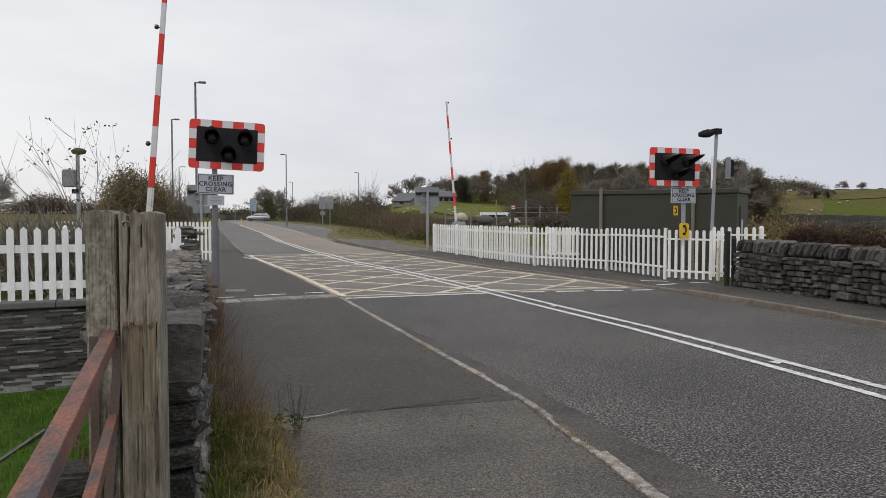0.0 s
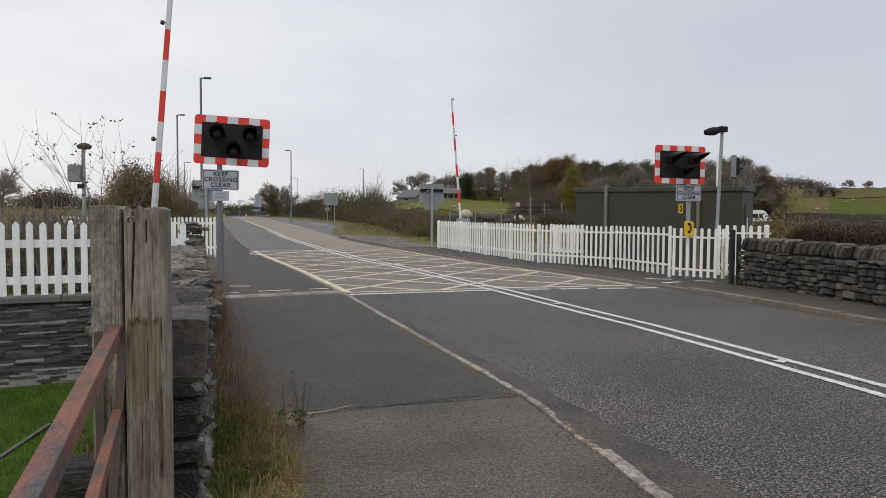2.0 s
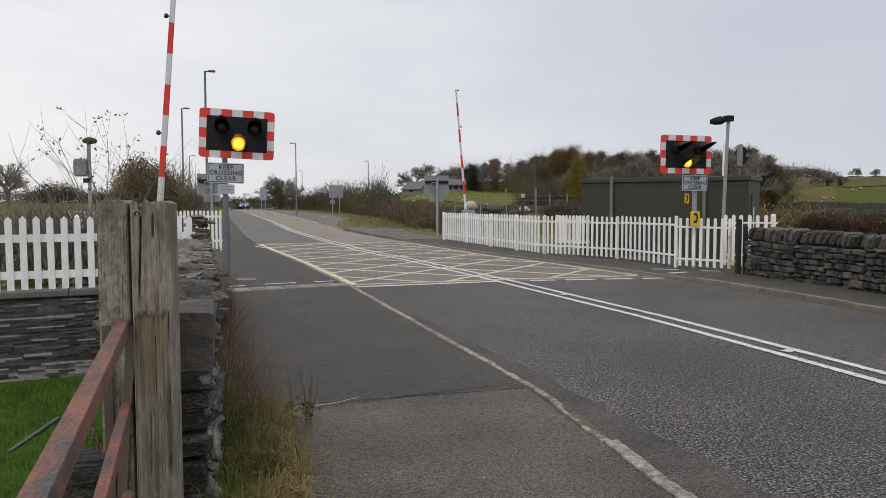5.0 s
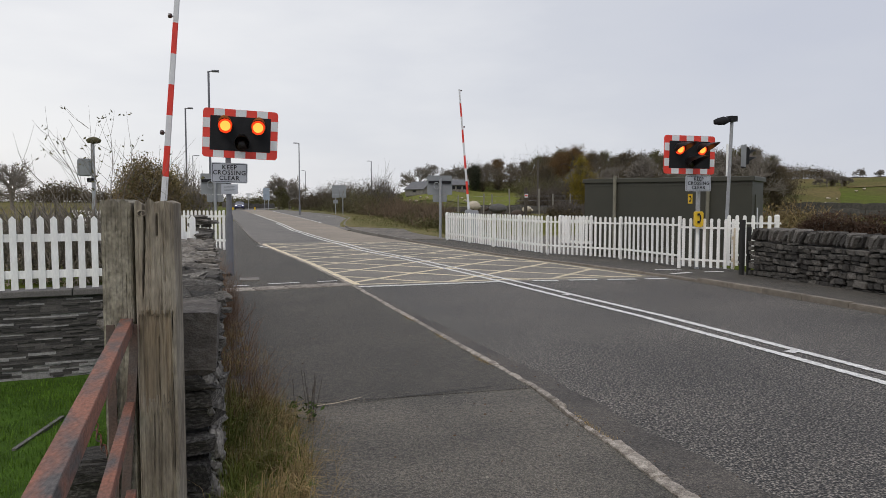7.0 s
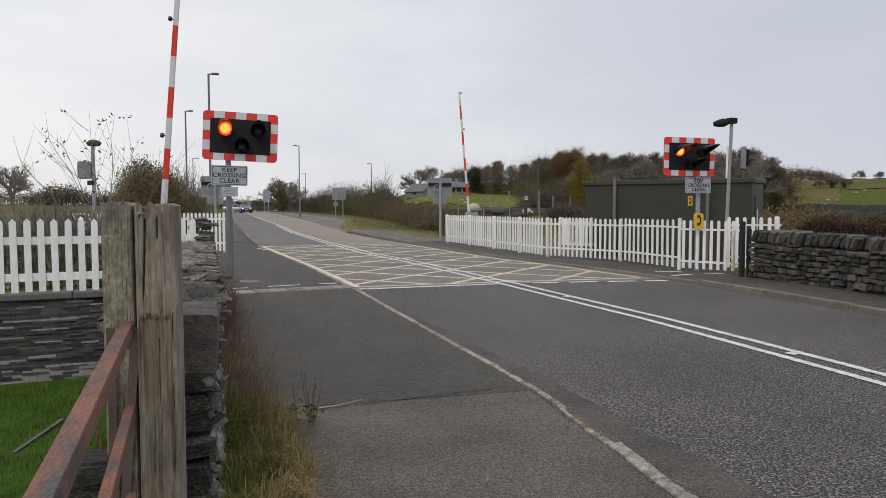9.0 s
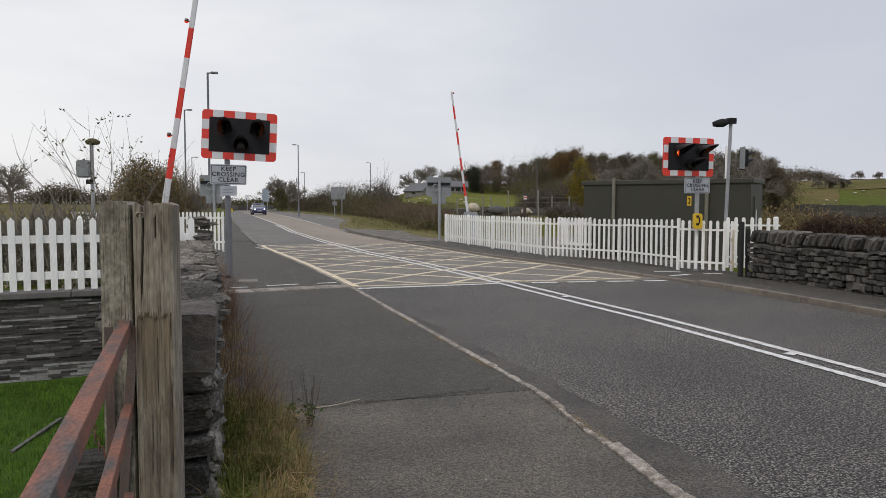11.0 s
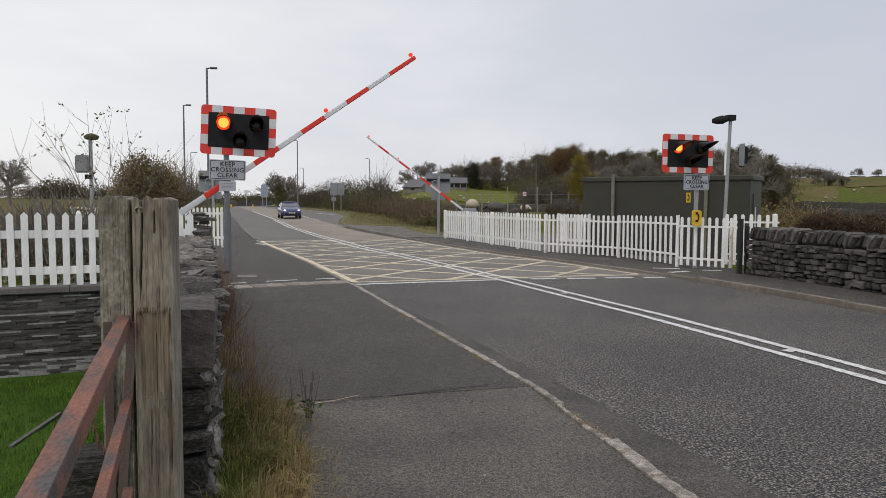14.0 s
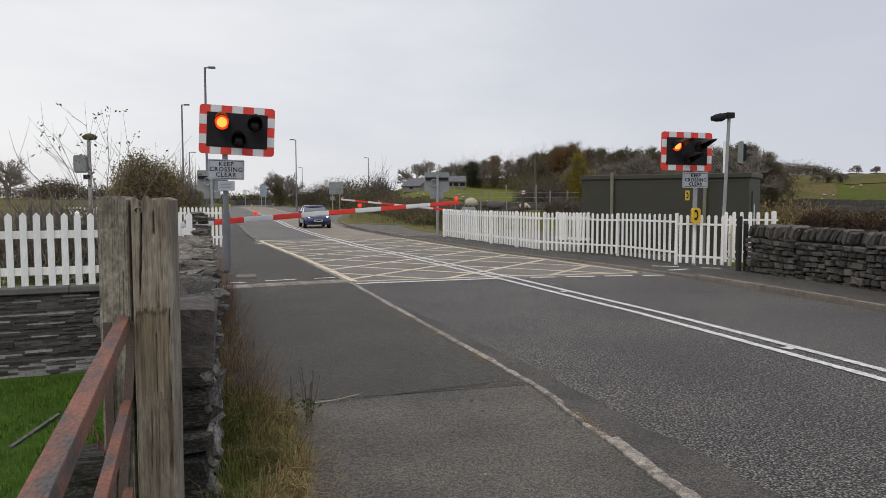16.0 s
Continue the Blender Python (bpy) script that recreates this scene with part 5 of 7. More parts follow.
# flood-light pole with a small two-aspect signal on a bracket
pole = thing("floodlight_pole", pose(10.98, 15.05, 0.05, 0, 0, 0), "galvanised pole with a dark floodlight head", "lamp post")
bm = bmesh.new()
rod(bm, (0, 0, -0.1), (0.10, -0.02, 3.40), 0.042, 0.038, n=12)
part("pole", bm, GALV, pole)
bm = bmesh.new()
prism(bm, -0.09, 0.09, -0.09, 0.09, 3.37, 3.50, pose(0.1, -0.02, 0))
part("clamp", bm, BLACK, pole)
bm = bmesh.new()
lathe(bm, [(0, 0.36), (0.05, 0.355), (0.085, 0.25), (0.10, 0.12), (0.06, 0.02), (0.028, -0.06), (0, -0.07)], 14, pose(0.02, -0.04, 3.41, 0, -98, -25) @ Matrix.Diagonal((1, 0.8, 1, 1)))
part("lamp_head", bm, BLACK, pole, smooth=True)
sig = thing("signal_head", pose(11.42, 14.86, 2.42, 0, 0, 72) @ Matrix.Scale(0.64, 4), "small dark two-aspect signal head seen from the side", "traffic signal")
bm = bmesh.new()
prism(bm, -0.15, 0.15, 0.0, 0.16, 0.0, 0.62)
bmesh.ops.bevel(bm, geom=bm.edges[:], offset=0.03, segments=2, affect="EDGES")
part("case", bm, BLACK, sig)
bm = bmesh.new()
prism(bm, -0.25, 0.25, 0.16, 0.18, -0.1, 0.72)
part("backing_plate", bm, SIGN_BACK, sig)
for z in (0.18, 0.44):
    part("hood", hood_mesh(0.11, 0.32), None, sig, "", pose(0, 0, z))
bm = bmesh.new()
rod(bm, (0, 0.1, -0.02), (0, 0.1, -0.12), 0.03, n=8)
rod(bm, (0, 0.1, -0.10), (-0.26, 0.34, -0.10), 0.022, n=8)
part("bracket", bm, BLACK, sig)
bm = bmesh.new()
rod(bm, (0, 0, 0), (0, 0, 3.22), 0.032, n=10)
tagged(new("white_post", mesh_of("white_post", bm, FENCE_W)), "slim white post behind the signal", "post").matrix_basis = pose(13.6, 18.62, 0.0)


# ---- street lamps ----
def street_lamp(x, y, height, arm_x, label="tall grey street lamp with a flat head on a short arm"):
    z = max(land(x, y), road_z(min(y, 130)) - 0.1)
    ob = thing("street_lamp", pose(x, y, z), label, "street lamp", "street lamps")
    bm = bmesh.new()
    rod(bm, (0, 0, -0.2), (0, 0, 1.2), 0.10, n=10)
    rod(bm, (0, 0, 1.2), (0, 0, height), 0.062, 0.05, n=10)
    part("column", bm, POLE_GREY, ob)
    bm = bmesh.new()
    rod(bm, (0, 0, height - 0.03), (arm_x * 0.35, 0, height), 0.035, n=8)
    part("arm", bm, POLE_GREY, ob)
    bm = bmesh.new()
    prism(bm, min(arm_x * 0.3, arm_x), max(arm_x * 0.3, arm_x), -0.12, 0.12, height - 0.04, height + 0.05)
    bmesh.ops.bevel(bm, geom=bm.edges[:], offset=0.025, segments=1, affect="EDGES")
    part("lamp_head", bm, POLE_GREY, ob)


def spot(bearing, d):
    """The place d metres out along the camera's line of sight, at a bearing from the road's direction."""
    a = radians(bearing)
    r = d / math.cos(a - radians(16.2))
    return r * math.sin(a), r * math.cos(a)


for bearing, d, top, arm in ((-2.2, 36.6, 8.0, 0.5), (-3.85, 50, 7.9, 0.5), (-3.4, 95, 7.6, 0.8), (4.25, 78, 7.8, -0.6), (4.7, 140, 7.6, -0.7), (9.7, 108, 7.6, -0.6)):
    x, y = spot(bearing, d)
    ground = max(land(x, y), road_z(min(y, 130)) - 0.1)
    street_lamp(x, y, top - ground, arm)


# ---- plants ----
def leaf_material(name, base, second, through_light=0.35):
    """Thin leaves: a matt surface that lets part of the light through."""
    m = material(name, base, 0.75, second=second, scale=1.2, amount=0.8, fine=9, fine_amount=0.3, bump=0, random_value=0.35, island=True, spec=0.2)
    n, l = m.node_tree.nodes, m.node_tree.links
    b, out = n["Principled BSDF"], n["Material Output"]
    thin, mixed = n.new("ShaderNodeBsdfTranslucent"), n.new("ShaderNodeMixShader")
    l.new(b.inputs["Base Color"].links[0].from_socket, thin.inputs["Color"])
    mixed.inputs["Fac"].default_value = through_light
    l.new(b.outputs["BSDF"], mixed.inputs[1])
    l.new(thin.outputs["BSDF"], mixed.inputs[2])
    l.new(mixed.outputs["Shader"], out.inputs["Surface"])
    return m


LEAF_OLIVE = leaf_material("olive_leaves", (0.150, 0.138, 0.062), (0.098, 0.092, 0.044))
LEAF_BROWN = leaf_material("brown_leaves", (0.142, 0.114, 0.070), (0.094, 0.076, 0.050))
LEAF_SCRUB = leaf_material("thorn_scrub_leaves", (0.082, 0.066, 0.038), (0.052, 0.043, 0.027), 0.15)
LEAF_RUST = leaf_material("rust_leaves", (0.185, 0.110, 0.045), (0.12, 0.078, 0.038))
LEAF_YELLOW = leaf_material("yellow_leaves", (0.27, 0.20, 0.028), (0.17, 0.14, 0.03))
LEAF_DARK = leaf_material("dark_evergreen_leaves", (0.045, 0.050, 0.028), (0.03, 0.036, 0.02))
LEAF_GREEN = leaf_material("green_leaves", (0.060, 0.100, 0.022), (0.045, 0.07, 0.02))
TWIG = material("twig_bark", (0.105, 0.092, 0.078), 0.9, second=(0.07, 0.06, 0.05), scale=3, fine=30, bump=0.2)
TWIG_PALE = material("pale_twig_bark", (0.20, 0.175, 0.145), 0.9, second=(0.14, 0.12, 0.10), scale=3, fine=30, bump=0.2)
TWIG_DARK = material("dark_twig_bark", (0.105, 0.088, 0.072), 0.9, second=(0.07, 0.06, 0.05), scale=3, fine=30, bump=0.2)
BRAMBLE = leaf_material("withered_bramble_stems", (0.215, 0.160, 0.106), (0.135, 0.10, 0.07))
STRAW = leaf_material("dry_straw_blades", (0.39, 0.285, 0.135), (0.20, 0.138, 0.062), 0.12)
BLADE = leaf_material("green_grass_blades", (0.090, 0.125, 0.022), (0.165, 0.148, 0.038), 0.12)


class Soup:
    """Gathers many small faces into one mesh."""

    def __init__(self):
        self.v, self.f = [], []

    def tube(self, p, q, r0, r1, n=4):
        d = (q - p)
        if d.length < 1e-5:
            return
        turn = d.to_track_quat("Z", "Y").to_matrix()
        k = len(self.v)
        for c, r in ((p, r0), (q, r1)):
            for i in range(n):
                a = 2 * math.pi * i / n
                self.v.append(c + turn @ Vector((r * math.cos(a), r * math.sin(a), 0)))
        for i in range(n):
            j = (i + 1) % n
            self.f.append((k + i, k + j, k + n + j, k + n + i))

    def leaf(self, c, size, rnd, flat=0.0):
        u = Vector((rnd.gauss(0, 1), rnd.gauss(0, 1), rnd.gauss(0, 1) * (1 - flat))).normalized()
        w = u.cross(Vector((rnd.gauss(0, 1), rnd.gauss(0, 1), rnd.gauss(0, 1)))).normalized()
        u, w = u * size, w * size * rnd.uniform(0.35, 0.6)
        k = len(self.v)
        self.v += [c - u, c - u * 0.1 + w, c + u, c - u * 0.1 - w]
        self.f.append((k, k + 1, k + 2, k + 3))

    def blade(self, p, lean, h, w, rnd):
        side = Vector((-lean.y, lean.x, 0)).normalized() * w if lean.length > 1e-4 else Vector((w, 0, 0))
        k = len(self.v)
        mid = p + lean * 0.35 * h + Vector((0, 0, h * 0.6))
        tip = p + lean * h + Vector((0, 0, h * (0.95 - 0.35 * lean.length)))
        self.v += [p - side, p + side, mid + side * 0.7, mid - side * 0.7, tip]
        self.f += [(k, k + 1, k + 2, k + 3), (k + 3, k + 2, k + 4)]

    def mesh(self, name, mat):
        me = bpy.data.meshes.new(name)
        me.from_pydata([tuple(v) for v in self.v], [], self.f)
        me.materials.append(mat)
        return me


def grow(wood, rnd, p, d, length, r, depth, tips, bend=0.25, split=3, shrink=0.68, up=0.10, least=0.012, spread=0.55):
    """A limb that bends and forks."""
    n = 3
    for i in range(n):
        q = p + d * (length / n)
        wood.tube(p, q, max(r * (1 - 0.12 * i), least), max(r * (1 - 0.12 * (i + 1)), least), 5 if depth > 2 else 3)
        p = q
        d = (d + Vector((rnd.gauss(0, bend), rnd.gauss(0, bend), rnd.gauss(0, bend) + up)) * 0.6).normalized()
        if depth > 0 and i > 0 and rnd.random() < 0.7:
            e = (d + Vector((rnd.gauss(0, 0.8), rnd.gauss(0, 0.8), rnd.gauss(0, 0.45)))).normalized()
            grow(wood, rnd, p, e, length * shrink * 0.9, r * 0.55, depth - 1, tips, bend, split, shrink, up, least, spread)
    if depth == 0:
        tips.append(p)
        return
    for _ in range(split):
        e = (d + Vector((rnd.gauss(0, spread), rnd.gauss(0, spread), rnd.gauss(0, spread * 0.73) + up))).normalized()
        grow(wood, rnd, p, e, length * shrink * rnd.uniform(0.8, 1.15), r * 0.62, depth - 1, tips, bend, split, shrink, up, least, spread)


def tree(name, seed, height, mat, leaves, leaf, label, twig=TWIG_DARK, depth=3, trunk=0.3, fluff=0.07, split=3, width=1.0, low=0.0, least=0.02, category="tree", stems=1, bend=0.25, shrink=0.68, spread=0.55):
    """Trunk, limbs and a crown of many small leaves; scaled to the height."""
    rnd = random.Random(seed)
    wood, tips = Soup(), []
    for s in range(stems):
        a = rnd.uniform(0, 6.28)
        start = Vector((0, 0, -0.3)) if stems == 1 else Vector((0.05 * math.cos(a), 0.05 * math.sin(a), -0.2))
        d = Vector((rnd.gauss(0, 0.06), rnd.gauss(0, 0.06), 1)) if stems == 1 else Vector((0.55 * math.cos(a), 0.55 * math.sin(a), 1))
        grow(wood, rnd, start, d.normalized(), height * trunk, height * 0.022 / math.sqrt(stems), depth, tips, bend, split, shrink, 0.10, least, spread)
    top = max(v.z for v in wood.v)
    k = height / top
    kx = k * width
    wood.v = [Vector((v.x * kx, v.y * kx, v.z * k)) for v in wood.v]
    tips = [Vector((v.x * kx, v.y * kx, v.z * k)) for v in tips]
    ob = thing(name, pose(0, 0, 0), label, category)
    part("trunk", wood.mesh("trunk", twig), None, ob, "bare branching limbs")
    if leaves:
        crown = Soup()
        wide = height * 0.34 * width
        clumps = []
        while len(clumps) < 120:
            u = Vector((rnd.uniform(-1, 1), rnd.uniform(-1, 1), rnd.uniform(-1, 1)))
            if 0.25 < u.length < 1:
                c = Vector((u.x * wide, u.y * wide, height * (0.53 + 0.43 * u.z)))
                c.xy *= 0.75 + 0.45 * noise.noise((u.x * 1.7 + seed, u.y * 1.7, u.z * 1.7))
                clumps.append((c, rnd.uniform(0.045, 0.08) * height))
        clumps += [(t, fluff * height * 0.6) for t in rnd.sample(tips, min(50, len(tips)))] if leaves > 600 else []
        for i in range(leaves):
            c, f = rnd.choice(clumps) if leaves > 600 else (rnd.choice(tips), fluff * height)
            c = c + Vector((rnd.gauss(0, f), rnd.gauss(0, f), rnd.gauss(0, f * 0.8)))
            if low and rnd.random() < low:
                c.z *= rnd.uniform(0.15, 0.8)
            c.z = max(c.z, 0.05)
            crown.leaf(c, leaf * rnd.uniform(0.6, 1.3), rnd)
        part("crown", crown.mesh("crown", mat), None, ob)
    return ob


def stand(ob, bearing, d, turn=0.0, scale=1.0, dz=0.0, label="", group=""):
    x, y = spot(bearing, d)
    ob.matrix_basis = pose(x, y, land(x, y) + dz, 0, 0, turn) @ Matrix.Scale(scale, 4)
    return tagged(ob, label, "", group)


def again(ob, bearing, d, turn=0.0, scale=1.0, label="", group="", dz=0.0):
    x, y = spot(bearing, d)
    c = copy_thing(ob, pose(x, y, land(x, y) + dz, 0, 0, turn))
    c.scale = (scale,) * 3
    return tagged(c, label, "", group)


def bearing_of(column):
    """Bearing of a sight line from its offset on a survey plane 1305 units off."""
    return 16.2 + math.degrees(math.atan((column - 784) / 1305.0))


# the wooded hill
rnd = random.Random(12)
W = "woodland trees on the hill"
wood_kinds = [
    tree("woodland_tree", 1, 10, LEAF_BROWN, 20000, 0.11, "brown autumn woodland tree on the hill", depth=3, low=0.2),
    tree("woodland_tree", 2, 10, LEAF_OLIVE, 21000, 0.11, "olive-green autumn woodland tree on the hill", depth=3, low=0.25),
    tree("woodland_tree", 3, 11, LEAF_RUST, 22000, 0.11, "rust-brown rounded woodland tree on the hill", depth=3, width=1.15),
    tree("bare_tree", 4, 10, LEAF_BROWN, 0, 0.14, "bare grey-brown twiggy tree with a rounded crown", TWIG_PALE, depth=5, trunk=0.15, width=1.0, least=0.0075, bend=0.14, shrink=0.80, spread=0.62),
    tree("woodland_tree", 5, 9, LEAF_DARK, 17000, 0.10, "dark evergreen woodland tree on the hill", depth=3, low=0.4, width=0.7),
    tree("yellow_tree", 6, 9, LEAF_YELLOW, 11000, 0.095, "tall yellow-leaved birch at the wood's edge", depth=3, low=0.5, width=0.55, fluff=0.05),
]
tops = [(690, 345), (740, 338), (790, 322), (840, 306), (900, 300), (950, 294), (985, 281), (1020, 290), (1060, 291), (1110, 289), (1150, 296), (1210, 288), (1270, 281), (1310, 281), (1340, 308), (1372, 330)]
used = set()


def plant(kind, column, d, top_row, squash=1.0, label=""):
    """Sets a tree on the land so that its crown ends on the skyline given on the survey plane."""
    b = bearing_of(column)
    x, y = spot(b, d)
    z = land(x, y)
    h = max(1.52 + (380 - top_row) / 1305.0 * d - z, 2.0)
    ob = wood_kinds[kind]
    base = (10, 10, 11, 10, 9, 9)[kind]
    s = h / base
    if kind not in used:
        used.add(kind)
        ob.matrix_basis = pose(x, y, z, 0, 0, rnd.uniform(0, 360)) @ Matrix.Scale(s, 4)
        ob["group"] = W
        c = ob
    else:
        c = copy_thing(ob, pose(x, y, z, 0, 0, rnd.uniform(0, 360)))
        c.scale = (s, s, s)
    if label:
        c["label"] = label
    return c


col = 798.0
while col < 1372:
    top = lerp(tops, col)
    plant(rnd.choice((0, 1, 1, 2, 3, 0)), col, rnd.uniform(205, 235), top + rnd.uniform(-4, 6))
    plant(rnd.choice((0, 1, 0, 3, 1)), col + rnd.uniform(-8, 8), rnd.uniform(160, 190) if col > 925 else rnd.uniform(190, 200), top + rnd.uniform(16, 36))
    if col > 935:
        plant(rnd.choice((0, 1, 0)), col + rnd.uniform(-8, 8), rnd.uniform(138, 152), top + rnd.uniform(48, 66))
    col += rnd.uniform(17, 25)
plant(2, 983, 180, 281)
plant(2, 965, 182, 290)
plant(5, 1003, 120, 298)
plant(5, 997, 121, 320)
plant(4, 819, 190, 312)
plant(3, 1115, 150, 288)
plant(3, 1285, 135, 281)
plant(3, 1310, 130, 284)
plant(0, 1345, 128, 310)
plant(3, 722, 200, 312)
plant(3, 742, 205, 308)
plant(3, 705, 210, 330)
plant(3, 775, 200, 318)
plant(3, 790, 205, 312)
for c, t, k in ((1420, 336, 3), (1432, 325, 3), (1446, 327, 3), (1458, 330, 3), (1470, 333, 3), (1440, 338, 0), (1462, 341, 0), (1489, 318, 3), (1492, 322, 3), (1524, 320, 3), (1521, 322, 3)):
    plant(k, c, 185 if c < 1480 else 225, t)
plant(3, -6, 90, 300)
plant(3, 470, 128, 327, label="bare spreading roadside tree by the junction")
plant(3, 490, 130, 331, label="bare spreading roadside tree by the junction")
plant(1, 478, 126, 352)


def thicket(name, label, seed, path, count, leaf, mat, stems=300, stem_mat=BRAMBLE, stem_len=0.8, group="", fuzz=0.3, bumpy=0.5):
    """A bank of scrub: path rows are (x, y, base height, height, half width)."""
    rnd = random.Random(seed)
    ob = thing(name, pose(0, 0, 0), label, "bush", group)
    crown, wood = Soup(), Soup()
    for soup, k in ((crown, count), (wood, stems)):
        for i in range(k):
            t = rnd.random() * (len(path) - 1)
            a, b, f = path[int(t)], path[min(int(t) + 1, len(path) - 1)], t % 1
            x, y, z, h, w = [a[j] + (b[j] - a[j]) * f for j in range(5)]
            lump = 0.8 + bumpy * noise.noise((x * 0.45 + seed, y * 0.45, 0)) + 0.25 * noise.noise((x * 1.7, y * 1.7, seed))
            ang, rad = rnd.uniform(0, 6.28), math.sqrt(rnd.random()) * w
            u = rnd.random() ** 0.6
            c = Vector((x + rad * math.cos(ang), y + rad * math.sin(ang), z + h * lump * u * (1 - 0.45 * (rad / w) ** 2)))
            if soup is crown:
                c += Vector((rnd.gauss(0, fuzz), rnd.gauss(0, fuzz), rnd.gauss(0, fuzz * 0.5)))
                c.z = max(c.z, z)
                crown.leaf(c, leaf * rnd.uniform(0.6, 1.4), rnd)
            else:
                d = Vector((rnd.gauss(0, 0.5), rnd.gauss(0, 0.5), 1)).normalized()
                q = c + d * stem_len * rnd.uniform(0.5, 1.2)
                r = 0.010 + leaf * 0.05
                wood.tube(c, q, r, r * 0.6, 3)
                wood.tube(q, q + (d + Vector((rnd.gauss(0, 0.4), rnd.gauss(0, 0.4), 0.1))).normalized() * stem_len * 0.5, r * 0.6, r * 0.3, 3)
    part("foliage", crown.mesh("foliage", mat), None, ob)
    tagged(part("undergrowth", wood.mesh("undergrowth", stem_mat), None, ob), kind="stuff")
    return ob


def row(*pts):
    """Path rows from (column, distance, height, half width)."""
    out = []
    for c, d, h, w in pts:
        x, y = spot(bearing_of(c), d)
        out.append((x, y, land(x, y) - 0.05, h, w))
    return out


def bank(*pts):
    """Path rows from (column, distance, skyline row, half width)."""
    out = []
    for c, d, top, w in pts:
        x, y = spot(bearing_of(c), d)
        z = land(x, y) - 0.05
        out.append((x, y, z, max((1.52 + (380 - top) / 1305.0 * d - z) / 0.97, 0.25), w))
    return out


# far hedges to the west and beyond the junction
thicket("hedge", "long dark far hedge with low trees", 51, row((-90, 185, 4.6, 3), (40, 182, 3.6, 3), (75, 180, 5.0, 3), (110, 180, 4.6, 3), (180, 180, 3.4, 3), (300, 185, 4.2, 3), (345, 190, 3.4, 3)), 16000, 0.24, LEAF_BROWN, 900, TWIG_DARK, 1.6, "far hedges", 0.8)
thicket("hedge", "dark far hedge beyond the junction", 52, row((352, 190, 2.8, 3), (420, 195, 3.2, 3), (455, 200, 2.6, 3), (520, 200, 3.2, 3), (580, 195, 4, 3)), 8000, 0.24, LEAF_OLIVE, 500, TWIG_DARK, 1.6, "far hedges", 0.8)
thicket("hedge", "brown far hedge under the hilltop", 54, row((1345, 215, 5, 3), (1400, 235, 4.5, 3), (1440, 240, 4, 3)), 5000, 0.24, LEAF_BROWN, 300, TWIG_DARK, 1.6, "far hedges", 0.8)
thicket("wood_edge", "dense grey-brown edge of the wood on the hill", 55, row((800, 200, 6, 6), (850, 196, 8, 6), (920, 192, 9.5, 7), (985, 188, 11, 7), (1060, 188, 10, 7), (1140, 184, 9.5, 7), (1230, 178, 9.5, 7), (1310, 168, 8.5, 6), (1350, 160, 6, 5)), 52000, 0.15, LEAF_BROWN, 3500, TWIG_DARK, 2.0, "", 1.2)
thicket("wood_edge", "olive undergrowth along the wood", 56, row((900, 190, 4.0, 3), (930, 174, 6, 5), (965, 158, 6.5, 5), (1050, 150, 6, 5), (1150, 146, 6, 5), (1260, 142, 6, 5), (1340, 136, 5, 4)), 36000, 0.14, LEAF_OLIVE, 1200, TWIG_DARK, 1.6, "", 1.0)
# scrub and brambles on the bank beyond the barrier
S = "scrub on the bank"
thicket("scrub", "tangled brown hawthorn scrub on the bank", 31, bank((506, 112, 367, 1.6), (540, 104, 352, 2.2), (575, 96, 341, 2.6), (603, 90, 335, 2.8), (640, 84, 337, 2.6), (668, 78, 348, 1.8)), 34000, 0.075, LEAF_SCRUB, 1100, TWIG_DARK, 0.8, S, 0.35)
thicket("scrub", "olive and brown thorn scrub on the bank", 32, bank((575, 92, 348, 2), (620, 80, 342, 2.2), (655, 74, 350, 1.6), (672, 70, 362, 1.2)), 12000, 0.075, LEAF_OLIVE, 300, TWIG_DARK, 1.0, S, 0.35)
thicket("brambles", "withered brown brambles and dock stems on the bank", 33, bank((622, 82, 362, 1.6), (650, 74, 366, 1.6), (682, 66, 374, 1.6), (705, 60, 382, 1.3), (735, 53, 388, 1.2), (762, 47, 394, 0.9)), 6500, 0.085, BRAMBLE, 2600, BRAMBLE, 0.7, S, 0.22)
thicket("brambles", "dark ivy and brambles at the foot of the bank", 34, bank((690, 58, 385, 1.1), (735, 49, 394, 1.0), (768, 42, 400, 0.8)), 3600, 0.075, LEAF_OLIVE, 500, BRAMBLE, 0.5, S, 0.2)
thicket("elder_bush", "tall leggy elder with a few leaves on the bank", 35, bank((640, 78, 332, 0.9), (672, 72, 335, 0.8)), 420, 0.11, LEAF_BROWN, 420, TWIG, 1.3, S, 0.3)
LEAF_BUSH = leaf_material("tan_olive_leaves", (0.245, 0.195, 0.092), (0.165, 0.134, 0.068))
LEAF_BRONZE = leaf_material("bronze_leaves", (0.245, 0.180, 0.096), (0.165, 0.124, 0.07))
